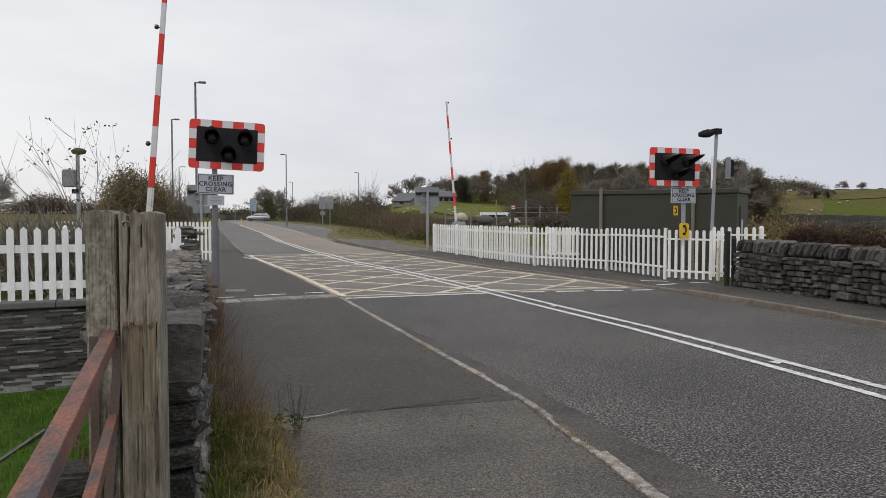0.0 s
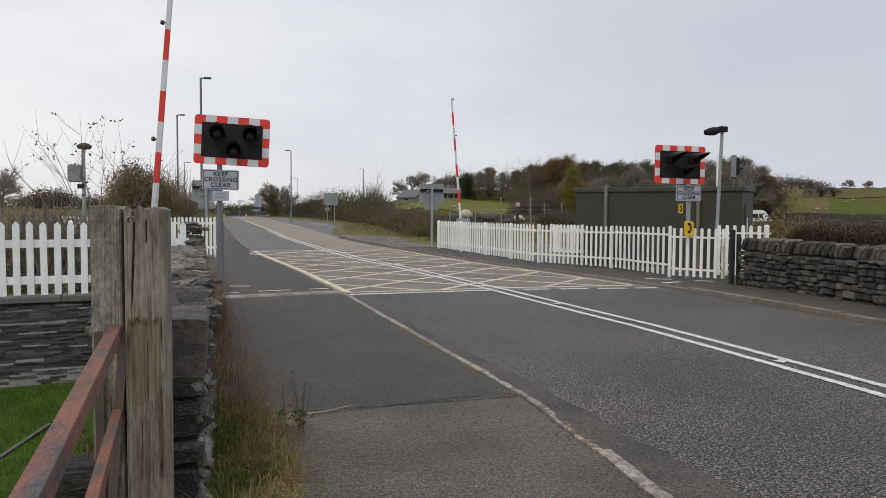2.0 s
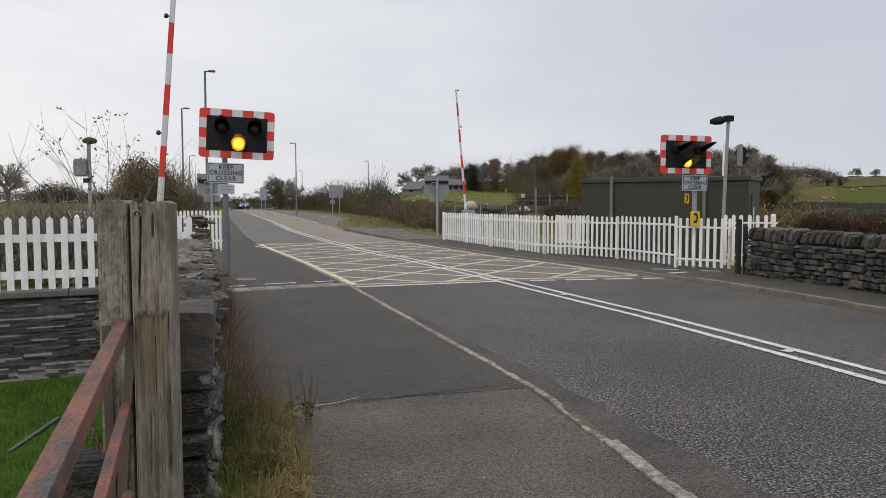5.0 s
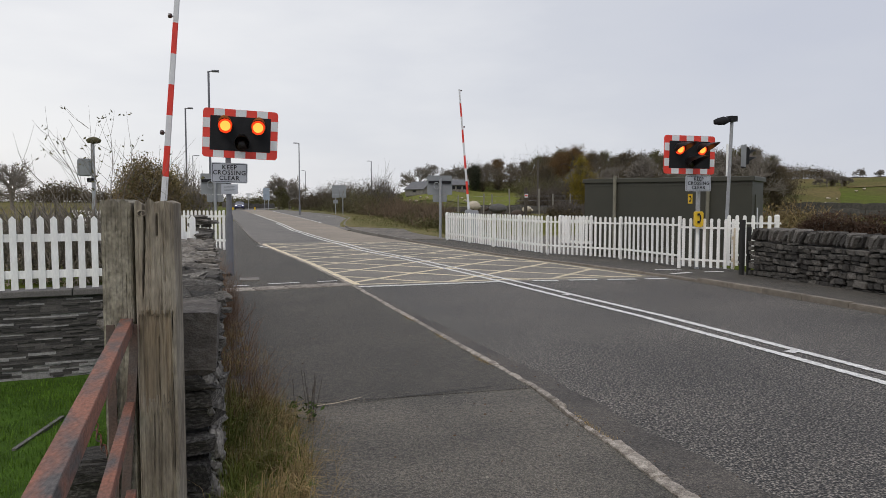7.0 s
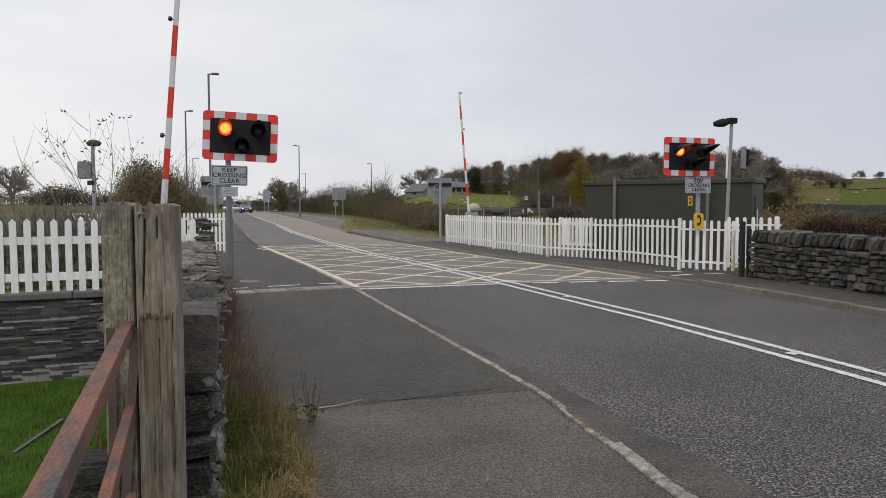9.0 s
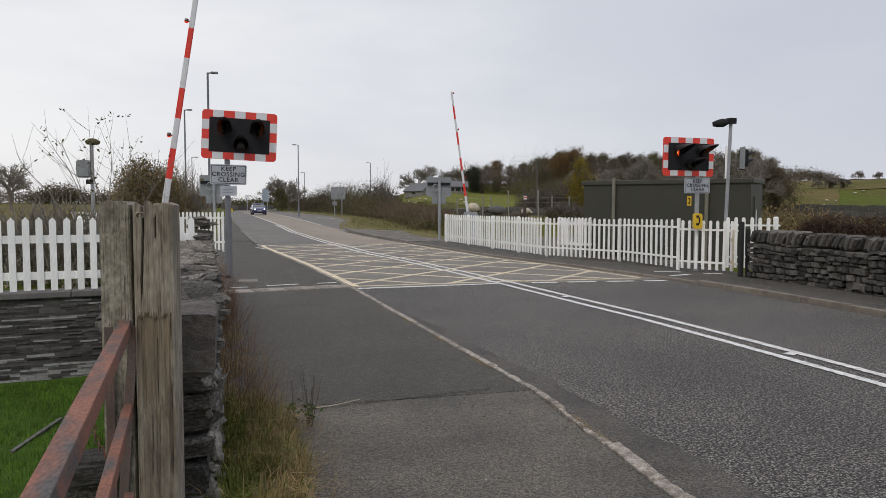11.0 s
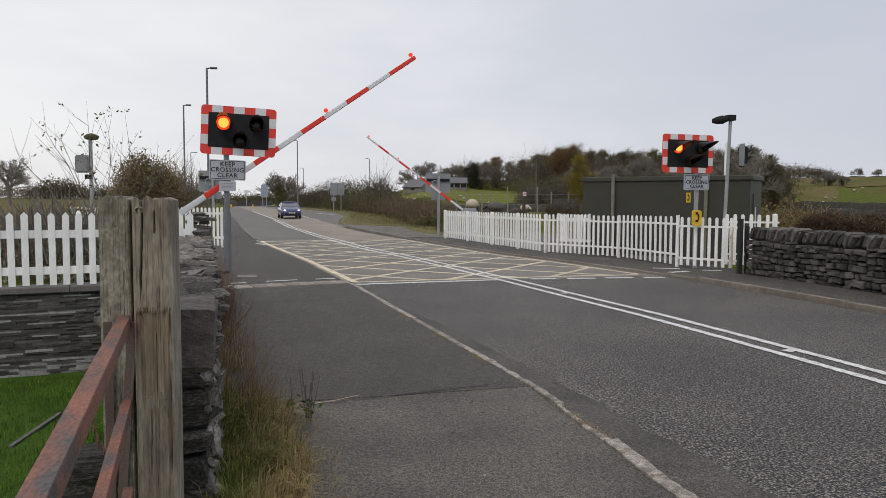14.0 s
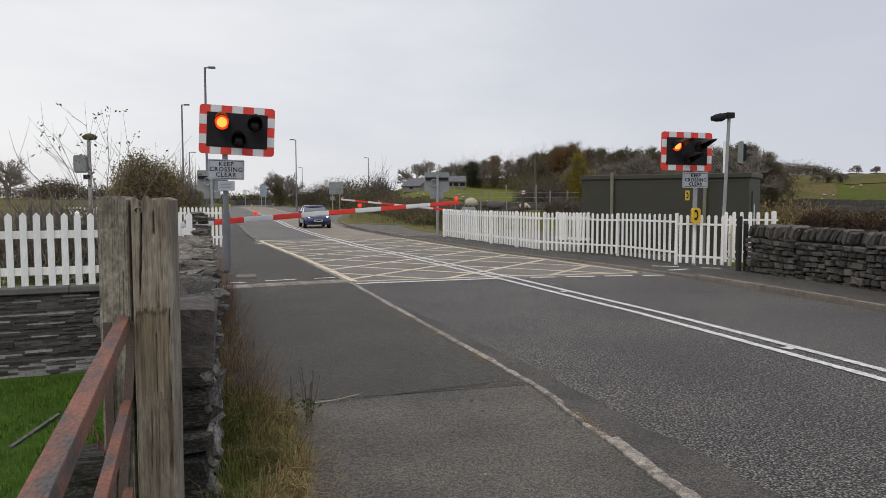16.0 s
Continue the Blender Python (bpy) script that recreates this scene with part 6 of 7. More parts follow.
# bushes beside the railway, west
thicket("bush", "dense brown-green bush beside the railway", 36, row((195, 31, 3.4, 0.6), (222, 30, 4.4, 0.8), (240, 30, 3.9, 0.8), (262, 30.5, 4.7, 0.8), (284, 30.5, 3.4, 0.5)), 34000, 0.042, LEAF_BUSH, 260, TWIG_DARK, 0.4, "bushes by the railway", 0.16, 0.35)
thicket("bush", "brown-leaved bush beside the railway", 37, row((200, 29.5, 3.2, 0.7), (265, 30, 4.0, 0.8)), 12000, 0.042, LEAF_BRONZE, 200, TWIG_DARK, 0.4, "bushes by the railway", 0.16, 0.35)
thicket("bush", "sparse yellowing willow beside the railway", 38, row((285, 34, 3.2, 0.8), (322, 33, 2.9, 0.8)), 5200, 0.05, leaf_material("yellow_green_leaves", (0.24, 0.195, 0.08), (0.16, 0.13, 0.06)), 500, TWIG_PALE, 1.0, "bushes by the railway", 0.3)
thicket("bush", "low brown scrub behind the picket fence", 39, row((-40, 12.6, 0.9, 0.5), (60, 12.4, 1.25, 0.5), (150, 12.3, 1.3, 0.5), (235, 12.6, 0.9, 0.5)), 3800, 0.030, leaf_material("pale_withered_leaves", (0.36, 0.30, 0.22), (0.20, 0.16, 0.115)), 1600, TWIG_PALE, 0.5, "bushes by the railway", 0.1)
# clipped hedge, rough grass and brush east of the wall
thicket("hedge", "clipped dark red-brown beech hedge", 40, bank((1396, 21, 396, 0.4), (1430, 20.8, 389, 0.5), (1500, 20, 386, 0.5), (1580, 19, 386, 0.5), (1680, 18, 386, 0.5)), 44000, 0.030, leaf_material("beech_hedge_leaves", (0.105, 0.062, 0.042), (0.07, 0.045, 0.032)), 700, TWIG_DARK, 0.12, "", 0.06, 0.06)
thicket("rough_grass", "tawny rough grass and rushes behind the hedge", 41, row((1318, 31, 1.9, 2.0), (1372, 32, 1.6, 2.0), (1420, 33, 1.15, 2.5), (1520, 33, 1.1, 2.5), (1620, 32, 1.1, 2.5)), 14000, 0.065, leaf_material("tawny_grass_tufts", (0.20, 0.150, 0.070), (0.13, 0.10, 0.05)), 600, STRAW, 0.3, "", 0.2)
thicket("hedge", "dark leafless hedge behind the white fence", 42, row((960, 40, 0.85, 0.6), (985, 39, 0.95, 0.6), (1015, 38, 1.0, 0.6)), 4200, 0.07, LEAF_BROWN, 700, TWIG_DARK, 0.4, "", 0.15)
# brush along the main road
thicket("scrub", "grey-brown leafless scrub below the wood", 43, row((915, 134, 4.0, 2.5), (940, 128, 6.0, 4), (970, 124, 5.5, 4), (1010, 122, 4.5, 4)), 10000, 0.15, leaf_material("dark_brown_leaves", (0.105, 0.083, 0.058), (0.07, 0.056, 0.042)), 1600, TWIG_DARK, 1.6, S, 0.6)


# the sapling with few leaves behind the picket fence
def sapling():
    rnd = random.Random(8)
    wood, crown = Soup(), Soup()
    shoots = [(-0.55, 0.2, 2.6), (-0.95, -0.3, 2.2), (-0.3, 0.5, 2.9), (0.05, 0.1, 2.75), (0.35, -0.2, 2.45), (-0.75, 0.4, 2.75), (0.75, 0.1, 2.2), (-1.25, 0.1, 1.75), (0.15, 0.4, 2.3), (-0.15, -0.4, 2.4), (0.95, 0.3, 1.7)]
    for dx, dy, top in shoots:
        p, n = Vector((rnd.uniform(-0.25, 0.1) if dx < 0.3 else 0.12, rnd.uniform(-0.1, 0.1), 0)), 9
        for i in range(n):
            t = (i + 1) / n
            q = Vector((dx * t ** 1.3 * 1.15 + rnd.gauss(0, 0.02), dy * t + rnd.gauss(0, 0.02), top * 0.80 * t))
            wood.tube(p, q, 0.010 * (1 - 0.85 * i / n) + 0.0018, 0.010 * (1 - 0.85 * (i + 1) / n) + 0.0018, 4)
            if i > 1:
                for _ in range(2):
                    e = Vector((rnd.gauss(0, 0.6) + dx * 0.35, rnd.gauss(0, 0.5), rnd.uniform(0.5, 1.0))).normalized() * rnd.uniform(0.25, 0.6)
                    wood.tube(q, q + e * 0.5, 0.0032, 0.0026, 3)
                    wood.tube(q + e * 0.5, q + e + Vector((0, 0, 0.06)), 0.0026, 0.0015, 3)
                    if rnd.random() < 0.42:
                        for _ in range(rnd.randrange(1, 6)):
                            crown.leaf(q + e + Vector((rnd.gauss(0, 0.04), rnd.gauss(0, 0.04), rnd.gauss(0, 0.04))), rnd.uniform(0.020, 0.04), rnd)
            p = q
    x, y = -1.95, 12.2
    ob = thing("sapling", pose(x, y, 0.35), "leggy bare elder sapling with a few withered leaves", "shrub")
    part("branching", wood.mesh("branching", TWIG_PALE), None, ob)
    tagged(part("leaves", crown.mesh("leaves", LEAF_OLIVE), None, ob), kind="stuff")


sapling()


# ---- grass and weeds along the near wall ----
def verge_grass():
    rnd = random.Random(17)
    straw, green, stalk = Soup(), Soup(), Soup()
    reach = [(2.4, 0.44), (3.7, 0.50), (4.4, 0.57), (5.1, 0.56), (5.5, 0.40), (7.0, 0.38), (9.8, 0.26), (12.3, 0.21), (15, 0.22)]
    for i in range(520):
        y = 2.5 + (3.4 * rnd.random() if i < 190 else 12.5 * rnd.random() ** 1.3)
        w = lerp(reach, y) * (0.85 + 0.3 * noise.noise((y * 1.6, 3.1, 0)))
        u = rnd.random()
        centre = Vector((wall_face(y) - 0.02 + w * u, y, 0.015))
        near = y < 5.4
        green_share = max(0.08, 1.05 - 1.05 * u + 0.8 * noise.noise((centre.x * 4, y * 2, 5))) if near else 0.06
        tall = (0.20 + 0.10 * rnd.random()) * (1.1 - 0.45 * u) if near else (0.07 + 0.13 * rnd.random()) * (1.15 - 0.6 * u)
        spill = 0.55 if near else 0.28
        sway = Vector((rnd.gauss(0.22, 0.25), rnd.gauss(-0.12, 0.25), 0)) * (1.2 if near else 0.6)
        for k in range(rnd.randrange(22, 40) if near else rnd.randrange(8, 20)):
            a = rnd.uniform(0, 6.28)
            lean = Vector((math.cos(a), math.sin(a), 0)) * abs(rnd.gauss(0, spill)) + sway
            if lean.length > 1.3:
                lean *= 1.3 / lean.length
            p = centre + Vector((rnd.gauss(0, 0.030), rnd.gauss(0, 0.035), 0))
            (green if rnd.random() < green_share else straw).blade(p, lean, tall * rnd.uniform(0.45, 1.35), rnd.uniform(0.0014, 0.0034), rnd)
    for i in range(420):
        y = 2.9 + 4.5 * rnd.random()
        x = wall_face(y) + lerp(reach, y) * rnd.uniform(0.6, 1.2)
        straw.blade(Vector((x, y, 0.022)), Vector((rnd.gauss(0.6, 0.5), rnd.gauss(-0.1, 0.6), 0)), rnd.uniform(0.06, 0.24), rnd.uniform(0.0008, 0.0016), rnd)
    # dead willowherb and dock: thin stems that fork, in loose clumps along the wall
    clumps = [(5.0 + 10.0 * rnd.random() ** 1.25, rnd.random() ** 1.5) for _ in range(80)]
    for i in range(560):
        cy, cu = rnd.choice(clumps)
        y = cy + rnd.gauss(0, 0.13)
        x = wall_face(y) + 0.01 + (0.30 if y < 8 else 0.24) * cu + rnd.gauss(0, 0.02)
        h = rnd.uniform(0.22, 0.62) * (1.1 - 0.5 * cu)
        d = Vector((rnd.gauss(0.12, 0.20), rnd.gauss(-0.05, 0.22), 1)).normalized()
        p, r = Vector((x, y, 0.0)), rnd.uniform(0.0012, 0.0026)
        for k in range(4):
            q = p + d * h * 0.25
            stalk.tube(p, q, r, r * 0.82, 3)
            if k:
                for _ in range(rnd.randrange(1, 4)):
                    e = (d + Vector((rnd.gauss(0, 0.5), rnd.gauss(0, 0.5), 0.1))).normalized()
                    stalk.tube(q, q + e * h * rnd.uniform(0.12, 0.3), r * 0.6, r * 0.35, 3)
            d = (d + Vector((rnd.gauss(0.03, 0.10), rnd.gauss(0, 0.10), 0))).normalized()
            p, r = q, r * 0.82
    for name, soup, mat, label in (("dry_grass", straw, STRAW, "dry straw-coloured grass along the foot of the wall"), ("green_grass", green, BLADE, "yellow-green grass tufts beside the footway"),
                                   ("dead_stalks", stalk, leaf_material("dead_stalk", (0.29, 0.185, 0.118), (0.165, 0.102, 0.066), 0.12), "thin reddish dead weed stalks against the wall")):
        tagged(new(name, soup.mesh(name, mat)), label, "grass", kind="stuff")
    moss = Soup()
    for y0, k in ((9.3, 150), (8.0, 130), (6.62, 170), (4.5, 160), (4.2, 90)):
        for i in range(k):
            y = y0 + rnd.gauss(0, 0.13)
            moss.blade(Vector((L(y) + (-0.10 if y0 > 5 else 0.0) + rnd.gauss(0, 0.018), y, 0.024)), Vector((rnd.gauss(0, 0.9), rnd.gauss(0, 0.9), 0)), rnd.uniform(0.008, 0.022), 0.002, rnd)
    tagged(new("kerb_moss", moss.mesh("kerb_moss", STRAW)), "dry moss and grass along the worn kerb", "grass", kind="stuff")
    # fallen leaves and grit on the footway and along the kerb
    pale_litter, brown_litter = Soup(), Soup()
    for i in range(420):
        y = 2.8 + 11 * rnd.random() ** 1.4
        x = wall_face(y) + 0.2 + (L(y) - wall_face(y) - 0.25) * rnd.random()
        (pale_litter if rnd.random() < 0.45 else brown_litter).leaf(Vector((x, y, 0.030)), rnd.uniform(0.005, 0.014), rnd, 0.85)
    for i in range(260):
        y = 2.8 + 10 * rnd.random() ** 1.3
        brown_litter.leaf(Vector((L(y) + abs(rnd.gauss(0, 0.12)), y, 0.012)), rnd.uniform(0.004, 0.012), rnd, 0.8)
    for name, soup, base, second, label in (("leaf_litter", brown_litter, (0.16, 0.105, 0.06), (0.09, 0.06, 0.04), "small brown fallen leaves on the footway"),
                                            ("grit", pale_litter, (0.36, 0.33, 0.28), (0.25, 0.22, 0.18), "scattered pale grit on the footway")):
        tagged(new(name, soup.mesh(name, leaf_material(name + "_flakes", base, second))), label, "litter", kind="stuff")
    # a leafy weed with dark dead stems
    weed = thing("weed", pose(0.40, 5.05, 0.02), "green leafy dock weed with dark dead stems", "plant")
    leaves = Soup()
    for i in range(48):
        a, r = rnd.uniform(0, 6.28), rnd.uniform(0.02, 0.13)
        leaves.leaf(Vector((r * math.cos(a), r * math.sin(a), rnd.uniform(0.02, 0.16))), rnd.uniform(0.014, 0.032), rnd, 0.5)
    for i in range(9):
        d = Vector((rnd.gauss(0, 0.12), rnd.gauss(0, 0.12), 1)).normalized()
        p = Vector((rnd.gauss(0, 0.04), rnd.gauss(0, 0.04), 0))
        stem = Soup()
        stem.tube(p, p + d * rnd.uniform(0.25, 0.42), 0.004, 0.002, 4)
        part("dead_stem", stem.mesh("dead_stem", TWIG_DARK), None, weed)
    tagged(part("leaves", leaves.mesh("leaves", LEAF_GREEN), None, weed), kind="stuff")
    bm = bmesh.new()
    rod(bm, (0, 0, 0), (0.16, 0.005, 0.012), 0.0025, n=6)
    rod(bm, (0.16, 0.005, 0.012), (0.38, 0.15, 0.004), 0.0025, 0.0012, n=6)
    tagged(new("stick", mesh_of("stick", bm, GATE_WOOD)), "thin pale stick lying on the footway", "stick").matrix_basis = pose(0.48, 5.42, 0.03)
    # lawn blades
    lawn = Soup()
    for i in range(34000):
        x, y = -0.8 - 3.6 * rnd.random() ** 1.2, 3.2 + 7.0 * rnd.random()
        lawn.blade(Vector((x, y, -0.74)), Vector((rnd.gauss(0, 0.35), rnd.gauss(0, 0.35), 0)), rnd.uniform(0.03, 0.075) * (1 + 1.1 * noise.noise((x * 2.2, y * 2.2, 0))), rnd.uniform(0.002, 0.0035), rnd)
    tagged(new("lawn_grass", lawn.mesh("lawn_grass", leaf_material("lawn_blades", (0.105, 0.190, 0.020), (0.050, 0.102, 0.012), 0.12))), "short bright green lawn grass", "grass", kind="stuff")
    # verge between the lay-by kerb and the scrub
    tuft = Soup()
    for i in range(9000):
        y = 31 + 40 * rnd.random()
        x = lerp([(31, 9.2), (46, 10.0), (50, 7.4), (57, 8.1), (71, 10.2)], y) + lerp([(31, 2.0), (46, 3.2), (52, 5.5), (71, 5)], y) * rnd.random()
        tuft.blade(Vector((x, y, land(x, y) + 0.02)), Vector((rnd.gauss(0, 0.4), rnd.gauss(0, 0.4), 0)), rnd.uniform(0.12, 0.35), rnd.uniform(0.008, 0.018), rnd)
    tagged(new("verge_grass", tuft.mesh("verge_grass", leaf_material("verge_blades", (0.105, 0.108, 0.034), (0.14, 0.115, 0.048)))), "rough yellow-green grass on the verge", "grass", kind="stuff")


verge_grass()
bm = bmesh.new()
rows = []
for y in steps(30.5, 112, 1.2):
    x0 = lerp([(30.5, 8.9), (40, 9.35), (46, 10.2), (49.5, 6.75), (53, 7.15), (57, 7.75), (66.4, 9.45), (76, 9.9), (84.6, 9.65), (95, 8.25), (100, 7.5), (112, 6.4)], y)
    rows.append([bm.verts.new((x0 + d, y, (road_z(y) + 0.07) * (1 - d / 14) + (land(x0 + d, y) + 0.04) * d / 14 - (0.09 if d < -0.4 else 0))) for d in (-0.45, -0.15 + 0.12 * noise.noise((y, 0, 0)), 2, 5, 14)])
for a, b in zip(rows, rows[1:]):
    for i in range(4):
        bm.faces.new((a[i], a[i + 1], b[i + 1], b[i]))
tagged(new("verge", mesh_of("verge", bm, VERGE)), "rough grass verge beside the lay-by", "verge", kind="structure")
bm = bmesh.new()
rows = [[bm.verts.new((L(y) - 0.14 - d, y, road_z(y) + 0.03 - 0.02 * d)) for d in (0, 1.4, 4)] for y in steps(60, 116, 4)]
for a, b in zip(rows, rows[1:]):
    for i in range(2):
        bm.faces.new((a[i], a[i + 1], b[i + 1], b[i]))
tagged(new("verge", mesh_of("verge", bm, VERGE)), "rough grass verge along the lane", "verge", kind="structure")
bm = bmesh.new()
prism(bm, 8.8, 16, 16.5, 33, -0.3, 0.003)
tagged(new("track_bed", mesh_of("track_bed", bm, SOIL)), "brown ballast and soil behind the white fence", "ground", kind="structure")


# ---- farm, field walls, signs and poles in the distance ----
FARM_STONE = material("grey_farm_stone", (0.22, 0.205, 0.18), 0.9, second=(0.14, 0.13, 0.115), scale=1.2, fine=4, fine_amount=0.25, bump=0.3)
FARM_ROOF = material("grey_slate_roof", (0.135, 0.135, 0.14), 0.7, second=(0.09, 0.09, 0.095), scale=0.8, fine=5, fine_amount=0.2, bump=0.2)
FIELD_STONE = material("field_wall_stone", (0.085, 0.077, 0.064), 0.95, second=(0.04, 0.037, 0.032), scale=2.2, amount=0.8, fine=9, fine_amount=0.4, bump=0.8)
WOOL = material("fleece", (0.55, 0.48, 0.37), 0.95, second=(0.40, 0.34, 0.25), scale=9, amount=0.6, fine=60, fine_amount=0.2, bump=0.6)
WOOL_GREY = material("grey_fleece", (0.12, 0.115, 0.11), 0.95, second=(0.07, 0.066, 0.062), scale=9, fine=60, fine_amount=0.2, bump=0.6)
WOOL_BROWN = material("brown_fleece", (0.085, 0.06, 0.045), 0.95, second=(0.05, 0.04, 0.03), scale=9, fine=60, fine_amount=0.2, bump=0.6)


def barn(column, d, turn, l, w, eaves, ridge, label, openings=1):
    x, y = spot(bearing_of(column), d)
    ob = thing("farm_building", pose(x, y, land(x, y) - 0.3, 0, 0, turn), label, "farm building", "farm buildings on the hill")
    bm = bmesh.new()
    prof = [(-w / 2, 0), (w / 2, 0), (w / 2, eaves), (0, ridge), (-w / 2, eaves)]
    a = [bm.verts.new((-l / 2, p, z)) for p, z in prof]
    b = [bm.verts.new((l / 2, p, z)) for p, z in prof]
    bm.faces.new(a)
    bm.faces.new(b[::-1])
    for i in (0, 1, 4):
        j = (i + 1) % 5
        bm.faces.new((a[i], b[i], b[j], a[j]))
    part("wall", bm, FARM_STONE, ob)
    for s in (1, -1):
        bm = bmesh.new()
        pitch = math.degrees(math.atan2(ridge - eaves, w / 2))
        run = math.hypot(ridge - eaves, w / 2) + 0.35
        prism(bm, -l / 2 - 0.25, l / 2 + 0.25, -run, 0, 0, 0.18, pose(0, 0, ridge + 0.02, pitch, 0, 0) if s > 0 else pose(0, 0, ridge + 0.02, 0, 0, 180) @ pose(0, 0, 0, pitch, 0, 0))
        part("roof", bm, FARM_ROOF, ob, "grey slate roof slope")
    for i in range(openings):
        bm = bmesh.new()
        u = -l / 2 + (i + 0.5) * l / openings
        prism(bm, u - 0.6, u + 0.6, -w / 2 - 0.03, -w / 2 + 0.1, 0.8, min(eaves - 0.3, 2.4))
        part("doorway", bm, BLACK, ob, "dark opening")
    return ob


barn(724, 175, -62, 6.5, 4.6, 1.5, 3.2, "long low grey stone barn with a slate roof", 1)
barn(710, 178, -20, 3.2, 3.6, 1.3, 2.3, "small grey stone lean-to beside the barn", 1)
barn(788, 182, -10, 4.6, 4.2, 1.9, 3.1, "grey stone farmhouse with a slate roof", 3)


def field_wall(label, pts, h, seed, step=1.2):
    """A far dry-stone wall over the fields: an uneven top, battered sides."""
    rnd = random.Random(seed)
    bm = bmesh.new()
    line = []
    for (c0, d0), (c1, d1) in zip(pts, pts[1:]):
        p, q = Vector(spot(bearing_of(c0), d0)), Vector(spot(bearing_of(c1), d1))
        n = max(1, int((q - p).length / step))
        line += [p.lerp(q, i / n) for i in range(n)]
    line.append(Vector(spot(bearing_of(pts[-1][0]), pts[-1][1])))
    rows = []
    for i, p in enumerate(line):
        q = line[min(i + 1, len(line) - 1)] - line[max(i - 1, 0)]
        n = Vector((-q.y, q.x)).normalized()
        z, t = land(p.x, p.y), h * rnd.uniform(0.86, 1.1)
        rows.append([bm.verts.new((*(p + n * o), z + k)) for o, k in ((-0.3, -0.6), (-0.25, t * 0.5), (-0.15, t), (0.15, t * rnd.uniform(0.95, 1.05)), (0.25, t * 0.5), (0.3, -0.6))])
    for a, b in zip(rows, rows[1:]):
        for i in range(5):
            bm.faces.new((a[i], a[i + 1], b[i + 1], b[i]))
    tagged(new("field_wall", mesh_of("field_wall", bm, FIELD_STONE)), label, "stone wall", "field walls")


field_wall("dark dry-stone field wall below the pasture", [(680, 70), (760, 64), (860, 62), (960, 62), (1040, 60)], 0.85, 1)
field_wall("grey dry-stone field wall along the main road", [(1318, 84), (1420, 78), (1530, 70), (1640, 64)], 0.8, 2)
field_wall("grey dry-stone field wall up the hill", [(1330, 132), (1440, 126), (1560, 118), (1660, 112)], 1.4, 3)
field_wall("grey dry-stone wall bounding the hilltop", [(1450, 262), (1540, 258), (1640, 250)], 1.5, 5)
field_wall("grey roadside wall curving up beyond the junction", [(372, 150), (400, 142), (440, 150), (462, 165)], 1.0, 6)


def sheep_of(mat, label):
    ob = thing("sheep", pose(0, 0, 0), label, "sheep", "sheep in the pasture")
    rnd = random.Random(len(label))
    bm = bmesh.new()
    bmesh.ops.create_icosphere(bm, subdivisions=3, radius=1.0)
    for v in bm.verts:
        n = 1 + 0.09 * noise.noise(v.co * 2.5)
        v.co = Vector((v.co.x * 0.25 * n, v.co.y * 0.52 * n, v.co.z * 0.27 * n + 0.60))
    part("fleece", bm, mat, ob, smooth=True)
    bm = bmesh.new()
    bmesh.ops.create_icosphere(bm, subdivisions=2, radius=1.0)
    for v in bm.verts:
        v.co = Vector((v.co.x * 0.085, v.co.y * 0.16 + 0.62, v.co.z * 0.10 + 0.56 - 0.35 * v.co.y * 0.16))
    head = part("head", bm, mat if mat is WOOL else WOOL_BROWN, ob, smooth=True)
    for s in (1, -1):
        bm = bmesh.new()
        rod(bm, (s * 0.07, 0.54, 0.63), (s * 0.16, 0.52, 0.62), 0.03, 0.01, 6)
        part("ear", bm, WOOL_BROWN, head)
        for y in (0.32, -0.32):
            bm = bmesh.new()
            rod(bm, (s * 0.14, y, 0.0), (s * 0.14, y, 0.45), 0.035, 0.05, 6)
            part("leg", bm, WOOL_BROWN, ob)
    return ob


pale, grey, brown = sheep_of(WOOL, "cream woolly sheep grazing in the pasture"), sheep_of(WOOL_GREY, "dark grey sheep grazing by the fence"), sheep_of(WOOL_BROWN, "brown sheep lying by the fence")
stand(pale, bearing_of(816), 39, -46, 1.0, 0.16)
stand(grey, bearing_of(858), 40, 62, 0.95, -0.1)
stand(brown, bearing_of(892), 41, -70, 0.85, -0.42)
again(pale, bearing_of(909), 42, 200, 0.7, dz=-0.1)
for i, (c, d) in enumerate(((703, 150), (714, 140), (722, 155), (733, 150), (740, 165), (768, 160), (795, 158), (801, 152), (845, 150), (1434, 150), (1450, 148), (1483, 165), (1497, 170), (1430, 140))):
    again(pale, bearing_of(c), d, i * 67, 0.68)



def pasture(label, mat, c0, c1, d0, d1, lift):
    """A field parcel of its own colour, laid just over the land."""
    bm = bmesh.new()
    rows = []
    for j in range(25):
        d = d0 + (d1 - d0) * j / 24
        row_ = []
        for i in range(25):
            c = c0 + (c1 - c0) * i / 24 + (8 * noise.noise((j * 0.4, c0, 0)) if i in (0, 24) else 0)
            x, y = spot(bearing_of(c), d)
            row_.append(bm.verts.new((x, y, land(x, y) + lift)))
        rows.append(row_)
    for a, b in zip(rows, rows[1:]):
        for i in range(24):
            bm.faces.new((a[i], a[i + 1], b[i + 1], b[i]))
    tagged(new("pasture", mesh_of("pasture", bm, mat, smooth=True)), label, "field", kind="structure")


